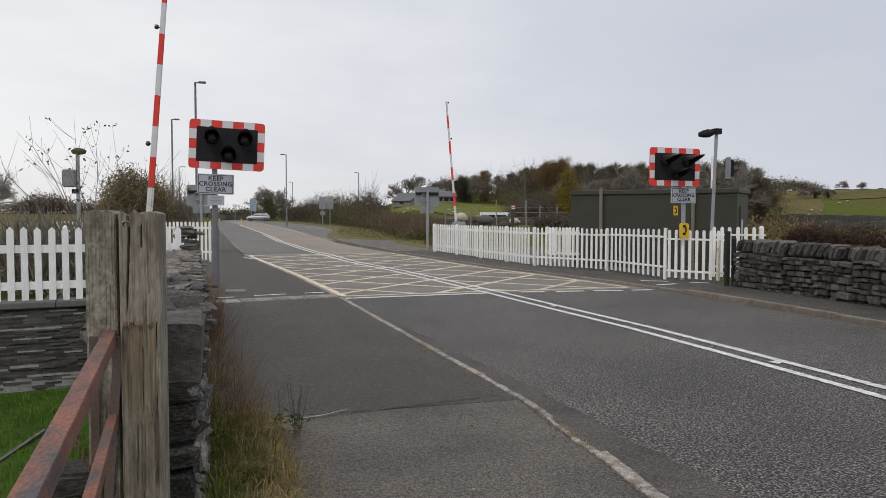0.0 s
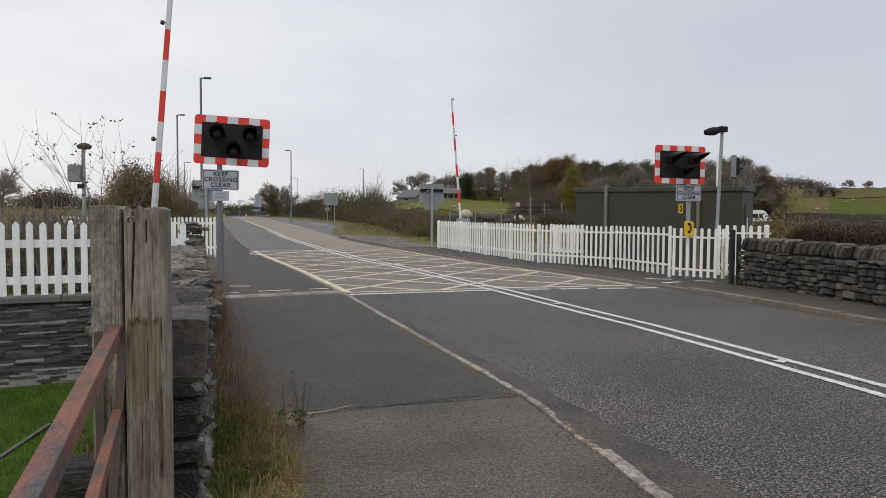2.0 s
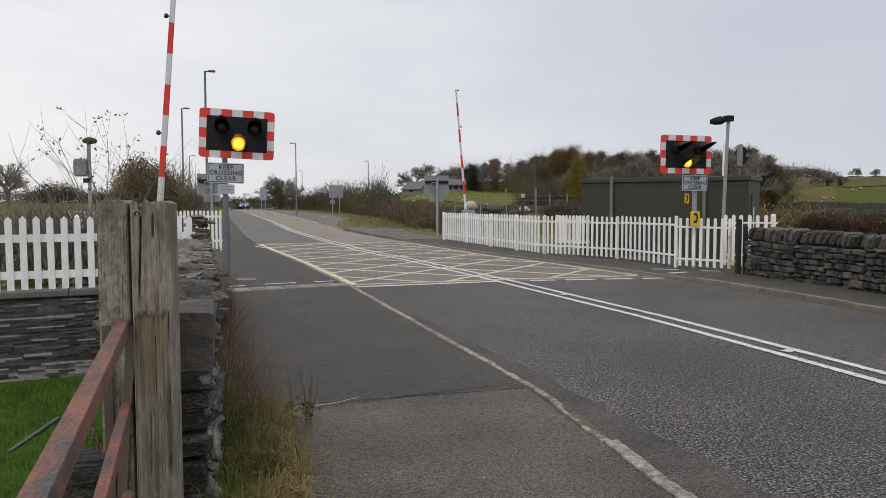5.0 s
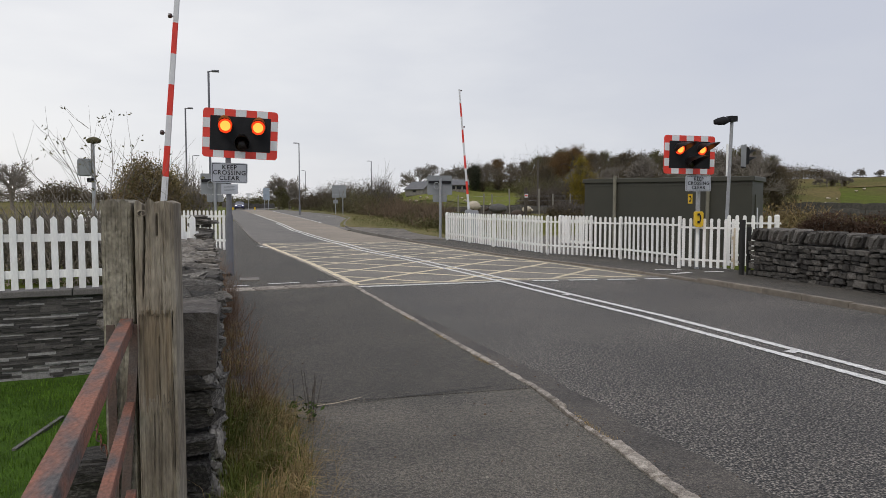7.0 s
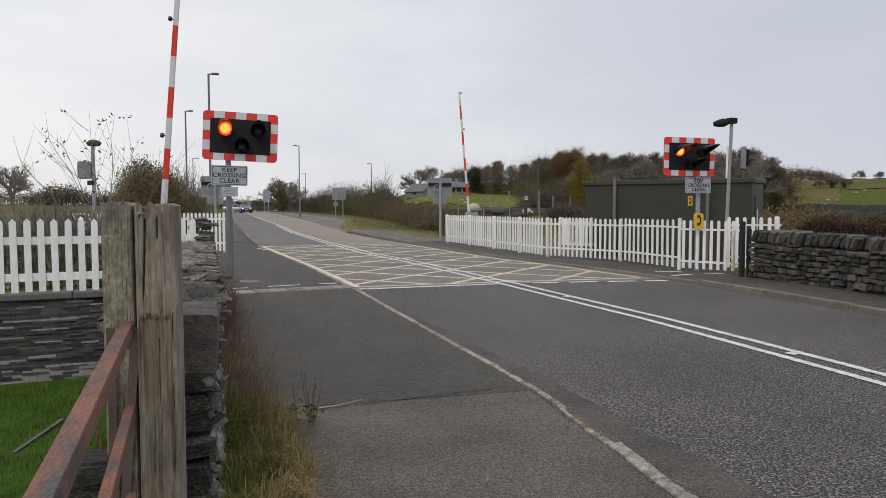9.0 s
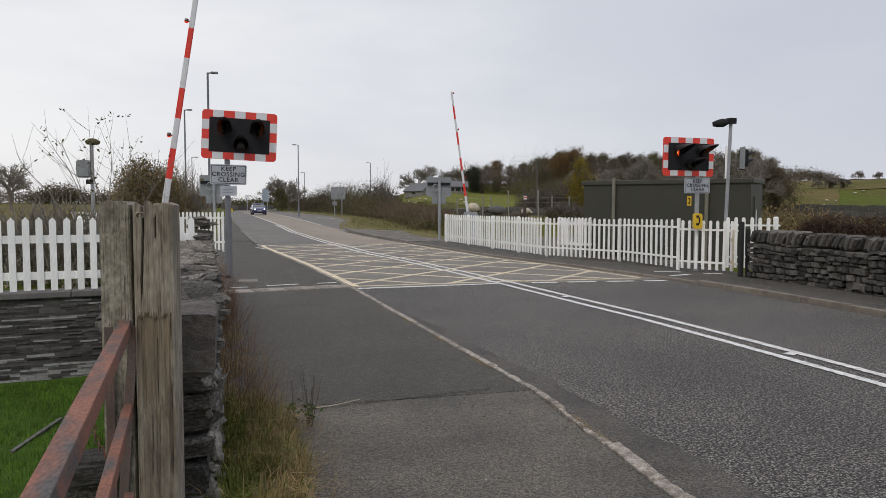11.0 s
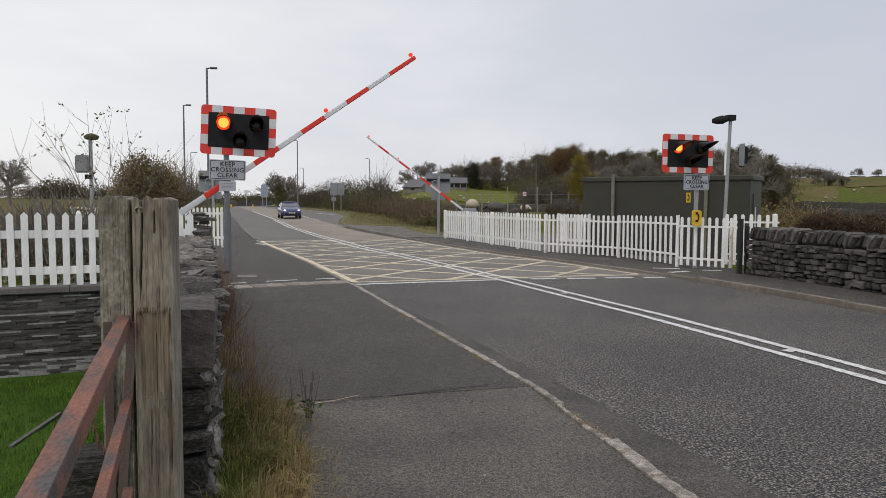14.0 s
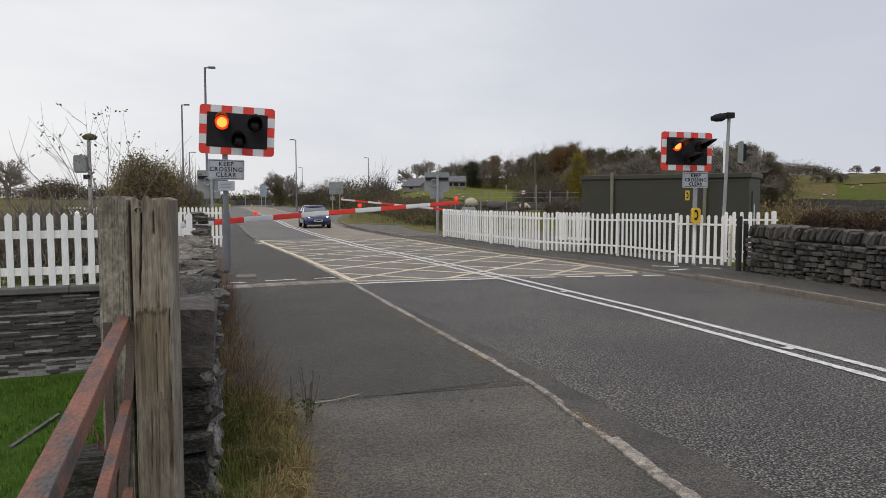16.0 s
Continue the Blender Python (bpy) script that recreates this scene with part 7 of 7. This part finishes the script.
FIELD_TAWNY = material("tawny_pasture", (0.122, 0.106, 0.036), 0.95, second=(0.150, 0.112, 0.050), scale=0.12, amount=0.8, fine=1.4, fine_amount=0.3, bump=0.3, spec=0.05, third=(0.075, 0.085, 0.02), third_scale=0.05, third_amount=0.7)
FIELD_LIGHT = material("pale_green_pasture", (0.150, 0.160, 0.036), 0.95, second=(0.12, 0.135, 0.03), scale=0.1, amount=0.8, fine=1.2, fine_amount=0.22, bump=0.3, spec=0.05, third=(0.16, 0.14, 0.05), third_scale=0.06, third_amount=0.5)
pasture("tawny-green western pasture", FIELD_TAWNY, -260, 340, 34, 178, 0.06)
pasture("pale green sheep pasture below the farm", FIELD_LIGHT, 660, 905, 146, 188, 0.15)
pasture("tawny rough pasture beside the wood", FIELD_TAWNY, 1335, 1455, 128, 255, 0.15)
pasture("tawny rough ground near the hilltop", FIELD_TAWNY, 1470, 1700, 178, 262, 0.18)
WOOD_GREY = material("grey_fence_timber", (0.25, 0.23, 0.195), 0.9, scale=5, fine=40, stretch=(1, 1, 0.2), bump=0.3)
for i, (c, d, h) in enumerate(((788, 44, 1.2), (805, 45, 1.2), (833, 44, 1.25), (848, 44, 1.2), (879, 43, 1.5), (931, 43, 1.5), (955, 42, 1.2), (985, 42, 1.2))):
    x, y = spot(bearing_of(c), d)
    bm = bmesh.new()
    prism(bm, -0.032, 0.032, -0.032, 0.032, -0.3, h)
    bmesh.ops.bevel(bm, geom=bm.edges[:], offset=0.008, segments=1, affect="EDGES")
    ob = tagged(new("fence_post", mesh_of("fence_post", bm, WOOD_GREY)), "grey timber stock-fence post by the pasture", "post", "stock fence posts")
    ob.matrix_basis = pose(x, y, land(x, y), rnd.uniform(-2, 2), rnd.uniform(-2, 2), 20 * i)
bm = bmesh.new()
pts = [Vector((*spot(bearing_of(c), d), 0)) for c, d in ((740, 46), (788, 44), (833, 44), (879, 43), (931, 43), (1005, 42))]
for a, b in zip(pts, pts[1:]):
    for z in (0.5, 0.8, 1.08):
        rod(bm, (a.x, a.y, land(a.x, a.y) + z), (b.x, b.y, land(b.x, b.y) + z), 0.005, n=4)
tagged(new("stock_wire", mesh_of("stock_wire", bm, GALV)), "thin galvanised stock wire along the fence posts", "fence wire")
x, y = spot(bearing_of(907), 41)
post = thing("marker_post", pose(x, y, land(x, y)), "dark timber marker post with a red and white plate", "post")
bm = bmesh.new()
prism(bm, -0.07, 0.07, -0.07, 0.07, -0.3, 1.55)
part("post", bm, POST_DARK, post)
bm = bmesh.new()
prism(bm, -0.1, 0.1, -0.085, -0.072, 1.0, 1.2)
plate = part("plate", bm, WHITE, post)
bm = bmesh.new()
prism(bm, -0.08, 0.08, -0.092, -0.085, 1.07, 1.14)
part("red_bar", bm, RED, plate)
x, y = spot(bearing_of(928), 118)
bm = bmesh.new()
rod(bm, (0, 0, -0.5), (0, 0, 8.4 - land(x, y)), 0.17, 0.12, n=8)
ob = tagged(new("telegraph_pole", mesh_of("telegraph_pole", bm, TWIG)), "tall grey timber telegraph pole before the wood", "pole")
ob.matrix_basis = pose(x, y, land(x, y))


def road_sign(column, d, plates, posts, label, mat=SIGN_BACK):
    x, y = spot(bearing_of(column), d)
    z = max(land(x, y), road_z(min(y, 130)) - 0.05)
    ob = thing("road_sign", pose(x, y, z, 0, 0, -10), label, "road sign", "road signs beyond the crossing")
    for px, top in posts:
        bm = bmesh.new()
        rod(bm, (px, 0.05, -0.3), (px, 0.05, top), 0.045, n=8)
        part("post", bm, GALV, ob)
    for cx, cz, w, h in plates:
        bm = bmesh.new()
        rounded_plate(bm, w, h, 0.03, 0.04)
        plate = part("plate", bm, mat, ob, m=pose(cx, 0, cz))
        for k in (-0.25, 0.25):
            bm = bmesh.new()
            prism(bm, -w * 0.46, w * 0.46, -0.025, 0.0, k * h - 0.02, k * h + 0.02)
            part("channel", bm, GALV, plate)


road_sign(577, 80, ((-0.33, 2.55, 0.75, 1.35), (0.45, 2.55, 0.72, 1.35), (-0.33, 1.45, 0.5, 0.4)), ((-0.33, 3.2), (0.45, 3.2)), "pair of grey sign backs on tall posts")
road_sign(449, 118, ((0.0, 2.6, 1.0, 1.9),), ((-0.3, 3.4), (0.3, 3.4)), "blue-grey direction sign by the junction", material("blue_grey_sign", (0.30, 0.36, 0.42), 0.5, scale=2, fine=20, fine_amount=0.05, bump=0))
x, y = spot(bearing_of(417), 112)
give = thing("give_way_sign", pose(x, y, 0.4), "white triangular sign on a slim post", "road sign", "road signs beyond the crossing")
bm = bmesh.new()
rod(bm, (0, 0, -0.3), (0, 0, 2.6), 0.04, n=8)
part("post", bm, GALV, give)
bm = bmesh.new()
t = [(-0.45, 2.6), (0.45, 2.6), (0, 1.85)]
f, b = [bm.verts.new((x, -0.06, z)) for x, z in t], [bm.verts.new((x, -0.04, z)) for x, z in t]
bm.faces.new(f)
bm.faces.new(b[::-1])
for i in range(3):
    bm.faces.new((f[i], b[i], b[(i + 1) % 3], f[(i + 1) % 3]))
part("plate", bm, WHITE, give)
for c, d in ((389, 112), (428, 112)):
    x, y = spot(bearing_of(c), d)
    bm = bmesh.new()
    rounded_plate(bm, 0.2, 0.5, 0.16, 0.08, m=pose(0, 0, 0.25))
    ob = tagged(new("traffic_bollard", mesh_of("traffic_bollard", bm, YELLOW)), "short yellow bollard at the junction", "bollard", "junction bollards")
    ob.matrix_basis = pose(x, y, 0.4)

# lineside pole with a grey equipment box, behind the sapling
x, y = spot(bearing_of(141), 20)
cctv = thing("lineside_pole", pose(x, y, 0.1), "grey lineside pole with an equipment box and a mossy lamp", "pole")
bm = bmesh.new()
rod(bm, (0, 0, -0.3), (0, 0, 3.02), 0.05, n=10)
part("pole", bm, GALV, cctv)
bm = bmesh.new()
prism(bm, -0.38, -0.04, -0.12, 0.12, 2.15, 2.62)
bmesh.ops.bevel(bm, geom=bm.edges[:], offset=0.03, segments=2, affect="EDGES")
part("equipment_box", bm, SIGN_BACK, cctv)
bm = bmesh.new()
prism(bm, -0.15, 0.02, -0.07, 0.07, 1.98, 2.1)
part("bracket", bm, BLACK, cctv)
bm = bmesh.new()
lathe(bm, [(0, 0.14), (0.09, 0.11), (0.16, 0.05), (0.13, -0.03), (0.0, -0.06)], 12, pose(0.03, 0, 3.08) @ Matrix.Diagonal((1.25, 0.8, 1, 1)))
part("lamp_head", bm, material("mossy_lamp_case", (0.075, 0.065, 0.022), 0.8, scale=12, fine=60, bump=0.3), cctv, smooth=True)


# ---- vehicles ----
GLASS = material("dark_car_glass", (0.02, 0.024, 0.028), 0.08, scale=2, fine=8, fine_amount=0.05, bump=0, coat=1.0)
TYRE = material("tyre_rubber", (0.018, 0.018, 0.018), 0.85, scale=10, fine=60, bump=0.2)
RIM = material("alloy_rim", (0.35, 0.36, 0.37), 0.35, 0.8, scale=10, fine=60, fine_amount=0.1, bump=0)
LAMP_ON = glow("lit_headlight", (1.0, 0.98, 0.95), 3.0)
PLATE_W = material("pale_number_plate", (0.65, 0.64, 0.60), 0.5, scale=10, fine=60, fine_amount=0.05, bump=0)
WHEELS = {}


def loft(bm, rings, cap=True):
    vs = [[bm.verts.new(p) for p in r] for r in rings]
    k = len(vs[0])
    for a, b in zip(vs, vs[1:]):
        for i in range(k):
            bm.faces.new((a[i], a[(i + 1) % k], b[(i + 1) % k], b[i]))
    if cap:
        bm.faces.new(vs[0][::-1])
        bm.faces.new(vs[-1])


def wheel_part(parent, x, y, r, w):
    bm = bmesh.new()
    lathe(bm, [(r * 0.62, -w / 2), (r * 0.93, -w / 2), (r, -w * 0.32), (r, w * 0.32), (r * 0.93, w / 2), (r * 0.62, w / 2)], 22, pose(0, 0, 0, 0, 90, 0))
    wheel = part("wheel", bm, TYRE, parent, m=pose(x, y, r), smooth=True)
    s = 1 if x > 0 else -1
    bm = bmesh.new()
    lathe(bm, [(r * 0.64, w * 0.30), (r * 0.60, w * 0.44), (r * 0.2, w * 0.36), (0, w * 0.40)], 22, pose(0, 0, 0, 0, 90 * s, 0))
    for k in range(5):
        a = radians(72 * k)
        prism(bm, w * 0.36 * s - 0.02, w * 0.36 * s + 0.03, -0.03, 0.03, 0.05, r * 0.6, pose(0, 0, 0, 72 * k, 0, 0))
    part("rim", bm, RIM, wheel, "spoked alloy rim")
    return wheel


def car(name, key, paint, label, lights=True, scale=0.94):
    """A small hatchback; local y points forward."""
    ob = thing(name, pose(0, 0, 0), label, "car", "cars on the road")

    def ring(y, w, z0, z1, crown=0.03):
        return [(-w * 0.86, y, z0), (-w, y, z0 + 0.12), (-w, y, z0 + (z1 - z0) * 0.62), (-w * 0.93, y, z1), (-w * 0.4, y, z1 + crown), (w * 0.4, y, z1 + crown), (w * 0.93, y, z1), (w, y, z0 + (z1 - z0) * 0.62),
                (w, y, z0 + 0.12), (w * 0.86, y, z0)]
    bm = bmesh.new()
    loft(bm, [ring(-1.98, 0.70, 0.40, 0.80), ring(-1.92, 0.78, 0.30, 0.94), ring(-1.6, 0.82, 0.24, 0.98), ring(-0.8, 0.835, 0.20, 0.95), ring(0.3, 0.84, 0.19, 0.93), ring(0.95, 0.83, 0.20, 0.93), ring(1.3, 0.82, 0.22, 0.88),
              ring(1.7, 0.79, 0.22, 0.77), ring(1.93, 0.70, 0.24, 0.66), ring(2.0, 0.60, 0.30, 0.56)])
    bmesh.ops.bevel(bm, geom=[e for e in bm.edges if e.calc_face_angle(0) > 0.6], offset=0.02, segments=1, affect="EDGES")
    part("body", bm, paint, ob, smooth=True)
    bm = bmesh.new()
    loft(bm, [[(-w, y0, z), (w, y0, z), (w, y1, z), (-w, y1, z)] for w, y0, y1, z in ((0.77, -1.86, 1.06, 0.90), (0.72, -1.72, 0.72, 1.08), (0.65, -1.48, 0.34, 1.25), (0.60, -1.36, 0.16, 1.32))])
    glass = part("greenhouse", bm, GLASS, ob, "dark tinted windows")
    bm = bmesh.new()
    loft(bm, [[(-w, y0, z), (-w * 0.4, y0 - 0.03, z + h), (w * 0.4, y0 - 0.03, z + h), (w, y0, z), (w, y1, z), (w * 0.4, y1 + 0.05, z + h), (-w * 0.4, y1 + 0.05, z + h), (-w, y1, z)]
              for w, y0, y1, z, h in ((0.625, -1.42, 0.22, 1.30, 0), (0.60, -1.36, 0.14, 1.36, 0.03), (0.5, -1.2, -0.02, 1.39, 0.02))])
    part("roof", bm, paint, ob, smooth=True)
    for s in (1, -1):
        for (a, b) in (((0.775, 1.07, 0.90), (0.61, 0.17, 1.33)), ((0.775, -0.35, 0.92), (0.612, -0.5, 1.33)), ((0.77, -1.80, 0.93), (0.61, -1.36, 1.33))):
            bm = bmesh.new()
            rod(bm, (s * a[0], a[1], a[2]), (s * b[0], b[1], b[2]), 0.035, 0.03, 6)
            part("pillar", bm, paint, ob)
        bm = bmesh.new()
        bmesh.ops.create_icosphere(bm, subdivisions=2, radius=1.0)
        for v in bm.verts:
            v.co = Vector((s * 0.92 + v.co.x * 0.11, 0.70 + v.co.y * 0.07, 0.99 + v.co.z * 0.075))
        part("mirror", bm, paint, ob, smooth=True)
        bm = bmesh.new()
        bmesh.ops.create_icosphere(bm, subdivisions=2, radius=1.0)
        for v in bm.verts:
            v.co = Vector((s * 0.56 + v.co.x * 0.15, 1.82 + v.co.y * 0.10 - abs(v.co.x) * 0.03, 0.655 + v.co.z * 0.085))
        part("headlight", bm, LAMP_ON if lights else GLASS, ob, "lit headlight" if lights else "", smooth=True)
        bm = bmesh.new()
        prism(bm, s * 0.70 - 0.08, s * 0.70 + 0.08, -1.99, -1.9, 0.72, 0.95)
        part("tail_light", bm, RED, ob)
        for y in (1.25, -1.25):
            bm = bmesh.new()
            lathe(bm, [(0.35, -0.02), (0.0, -0.02)], 20, pose(s * 0.838, y, 0.30, 0, 90 * s, 0))
            part("wheel_arch", bm, BLACK, ob)
    bm = bmesh.new()
    prism(bm, -0.45, 0.45, 1.96, 2.02, 0.30, 0.40)
    part("grille", bm, BLACK, ob)
    bm = bmesh.new()
    prism(bm, -0.26, 0.26, 2.0, 2.025, 0.43, 0.54)
    plate = part("number_plate", bm, PLATE_W, ob, "pale front plate")
    bm = bmesh.new()
    prism(bm, -0.2, 0.2, 2.024, 2.03, 0.46, 0.51)
    part("plate_bar", bm, BLACK, plate)
    wheels = [(wheel_part(ob, x, y, 0.30, 0.19), x, y) for x in (0.745, -0.745) for y in (1.25, -1.25)]
    for piece in ob.children_recursive:
        piece.data.transform(Matrix.Scale(scale, 4))
        piece.location *= scale
    WHEELS[key] = [(w, x * scale, y * scale, 0.30 * scale) for w, x, y in wheels]
    return ob


def coachwork(name, paint, label):
    """A white minibus; local y points forward."""
    ob = thing(name, pose(0, 0, 0), label, "van", "cars on the road")
    bm = bmesh.new()
    prof = [(-2.7, 0.35), (-2.75, 1.2), (-2.65, 2.25), (-2.4, 2.42), (1.5, 2.42), (1.95, 2.2), (2.35, 1.45), (2.85, 1.15), (2.95, 0.7), (2.9, 0.35)]
    loft(bm, [[(x, y, z) for y, z in prof] for x in (-0.98, 0.98)])
    bmesh.ops.bevel(bm, geom=[e for e in bm.edges if abs(e.verts[0].co.x - e.verts[1].co.x) < 0.01], offset=0.07, segments=2, affect="EDGES")
    part("body", bm, paint, ob)
    for s in (1, -1):
        for y0, y1 in ((-2.3, -1.2), (-1.05, 0.1), (0.25, 1.3), (1.4, 1.95)):
            bm = bmesh.new()
            prism(bm, s * 0.975 - 0.01, s * 0.975 + 0.01, y0, y1, 1.35, 1.95)
            part("window", bm, GLASS, ob)
    bm = bmesh.new()
    prism(bm, -0.85, 0.85, -0.01, 0.01, -0.4, 0.38, pose(0, 2.17, 1.82, 29, 0, 0))
    part("windscreen", bm, GLASS, ob)
    for x in (0.88, -0.88):
        for y in (1.8, -1.7):
            wheel_part(ob, x, y, 0.34, 0.22)
    return ob


BLUE = material("dark_blue_car_paint", (0.006, 0.011, 0.085), 0.5, 0.0, second=(0.005, 0.009, 0.07), scale=2, fine=20, fine_amount=0.05, bump=0, coat=1.0, spec=0.5)
SILVER = material("silver_car_paint", (0.42, 0.43, 0.44), 0.35, 0.5, scale=2, amount=0.2, fine=20, fine_amount=0.05, bump=0, coat=0.6)
DARKCAR = material("dark_grey_car_paint", (0.03, 0.032, 0.036), 0.3, 0.2, scale=2, amount=0.2, fine=20, fine_amount=0.05, bump=0, coat=0.6)
VAN_WHITE = material("white_van_paint", (0.78, 0.78, 0.77), 0.35, second=(0.7, 0.7, 0.69), scale=2, fine=20, fine_amount=0.04, bump=0, coat=0.5)
blue_car = car("car", "blue", BLUE, "dark blue hatchback with its headlights lit")
silver_away = car("car", "silver_away", SILVER, "silver hatchback on the main road", False)
silver_near = car("car", "silver_near", SILVER, "pale silver hatchback with its headlights lit")
dark_car = car("car", "dark", DARKCAR, "dark grey hatchback on the main road", False)
minibus = coachwork("minibus", VAN_WHITE, "white minibus with dark windows on the main road")


# ---- motion ----
ARM_NEAR = [(0, 85.25), (9.2, 85.2), (10.3, 84.9), (10.8, 83.0), (11.3, 76.6), (11.5, 73.75), (12, 65.75), (12.5, 57.5), (13, 49.6), (13.5, 42.2), (14, 34.5), (14.5, 26.3),
            (15, 18.7), (15.5, 10.0), (16, 4.0)]
ARM_FAR = [(0, 85.25), (9.2, 85.3), (10.4, 85.0), (10.9, 83.0), (11.5, 75.5), (12, 67.1), (12.5, 58.7), (13, 51.5), (13.5, 43.6), (14, 36.75), (14.5, 29.0), (15, 22.4), (15.5, 14.0),
           (16, 5.75)]
# when each lamp is lit: from, to
AMBER_ON = [(2.88, 5.9)]
RED_A_ON = [(5.92, 6.35), (6.65, 7.07), (7.36, 7.74), (8.15, 8.43), (8.85, 9.15), (9.57, 9.93), (10.29, 10.65), (11.01, 11.35), (11.75, 12.07), (12.43, 12.75), (13.12, 13.56),
            (13.88, 14.24), (14.57, 14.9), (15.27, 15.66), (15.92, 16.2)]
RED_B_ON = [(6.24, 6.43), (6.93, 7.35), (7.74, 8.14), (8.43, 8.84), (9.15, 9.56), (9.93, 10.28), (10.65, 11.0), (11.36, 11.74), (12.07, 12.42), (12.75, 13.11), (13.56, 13.87),
            (14.24, 14.57), (14.9, 15.26), (15.66, 15.97)]


def flashing(lens, x, y, z, spans):
    """The lens turns its lit side to the front while the lamp is on."""
    angle = 180
    rows = [(0.0, pose(x, y, z, 0, 0, angle))]
    for a, b in spans:
        for t in (a, b):
            if t > 15.99:
                continue
            for k in range(4):
                rows.append((t + (k - 1.5) / 30, pose(x, y, z, 0, 0, angle + 60 * k)))
            angle += 180
    rows.append((16.0, pose(x, y, z, 0, 0, angle)))
    # hold still between the turns
    held = []
    for (t0, m0), (t1, m1) in zip(rows, rows[1:]):
        held.append((t0, m0))
        if t1 - t0 > 0.12:
            n = max(2, int((t1 - t0) / 0.3) + 1)
            held += [(t0 + (t1 - t0) * k / (n + 1), m0) for k in range(1, n + 1)]
    walk(lens, held + rows[-1:])


BLUE_ROUTE = [(0, 8.0, 195), (2, 5.0, 176), (4, 2.2, 157), (5.5, 0.5, 143), (6.5, -0.21, 133.4), (7, -0.38, 128.3), (7.5, -0.4, 123.1), (8, -0.2, 118.3), (8.5, 0.18, 113.5), (9, 0.52, 108.7), (10, 1.25, 99), (11.5, 2.33, 84.2),
              (12, 2.72, 79.4), (12.5, 3.07, 74.6), (13, 3.37, 69.85), (13.5, 3.64, 65.1), (14, 3.85, 60.85), (14.5, 4.02, 56.6), (15, 4.15, 52.6), (15.5, 4.27, 48.7), (16, 4.38, 45.05)]
SILVER_AWAY_ROUTE = [(0, 4.6, 121.6), (0.5, -1.1, 122.0), (1.0, -6.0, 122.2), (1.6, -10.2, 122.3), (2.4, -12.4, 122.3), (16, -12.9, 122.3)]
SILVER_NEAR_ROUTE = [(0, -15.6, 118.5), (6.6, -15.0, 118.5), (7.4, -13.6, 118.4), (8, -10.2, 118.3), (8.5, -5.9, 118.3), (9, -1.1, 118.3), (9.5, 4, 118.2), (11, 20, 117.3), (13, 40, 111.5), (16, 62, 89)]
DARK_ROUTE = [(0, -9.6, 122.2), (0.8, -12.4, 122.3), (2, -17.0, 122.4), (3, -18.2, 122.5), (16, -18.6, 122.5)]
MINIBUS_ROUTE = [(0, 41.8, 112.9), (0.5, 48.8, 108.0), (1.2, 57.6, 97.5), (2.0, 67.4, 85.0), (2.5, 73.7, 78.3), (4, 92, 57), (9, 150, -10), (16, 165, -30)]


def drive(vehicle, route, height, spin=None, rest=None):
    """A vehicle along its route, nose first; its wheels roll."""
    ts = [r[0] for r in route]
    rows, last = [], None
    times = sorted(set(ts + [i / 4 for i in range(65)]))
    at = lambda t: Vector((float(np.interp(t, ts, [r[1] for r in route])), float(np.interp(t, ts, [r[2] for r in route]))))
    for t in times:
        a, b = at(max(t - 0.5, 0)), at(min(t + 0.5, 16))
        p = (a + b + 2 * at(t)) / 4 if 0.5 <= t <= 15.5 else at(t)
        turn = math.degrees(math.atan2(-(b - a).x, (b - a).y))
        rows.append((t, pose(p.x, p.y, height(p.x, p.y), 0, 0, turn)))
    walk(vehicle, rows)
    for wheel, x, y, r in WHEELS.get(spin, ()):
        gone, angle, p, turns = 0.0, 0.0, at(0), []
        for i in range(481):
            q = at(i / 30)
            gone += (q - p).length
            p = q
            turns.append((i / 30, pose(x, y, r, -math.degrees(gone / r), 0, 0)))
        walk(wheel, turns)


def motions():
    drive(blue_car, BLUE_ROUTE, lambda x, y: road_z(y) + 0.005, "blue")
    main = lambda x, y: lerp([(-130, 0.6), (-20, 0.44), (20, 0.42), (40, -0.5), (150, -0.5)], x)
    drive(silver_away, SILVER_AWAY_ROUTE, main)
    drive(silver_near, SILVER_NEAR_ROUTE, main)
    drive(dark_car, DARK_ROUTE, main)
    drive(minibus, MINIBUS_ROUTE, main)
    for key, rows in (("near", ARM_NEAR), ("far", ARM_FAR)):
        walk(ARMS[key], [(t, pose(0, 0, 0, 0, -e, 0)) for t, e in rows])
    for lamp, x, z, side in BARRIER_LAMPS:
        walk(lamp, [(t, pose(x, 0, z, 0, 0, side + a)) for t, a in ((0, 0), (4, 0), (8, 0), (10.5, 0), (10.9, 0), (11.0, 60), (11.1, 120), (11.2, 180), (11.6, 180), (13, 180), (16, 180))])
    for key, spans in (("red_a", RED_A_ON), ("red_b", RED_B_ON), ("amber", AMBER_ON)):
        for lens, x, y, z in SIGNAL_LENSES[key]:
            flashing(lens, x, y, z, spans)


motions()
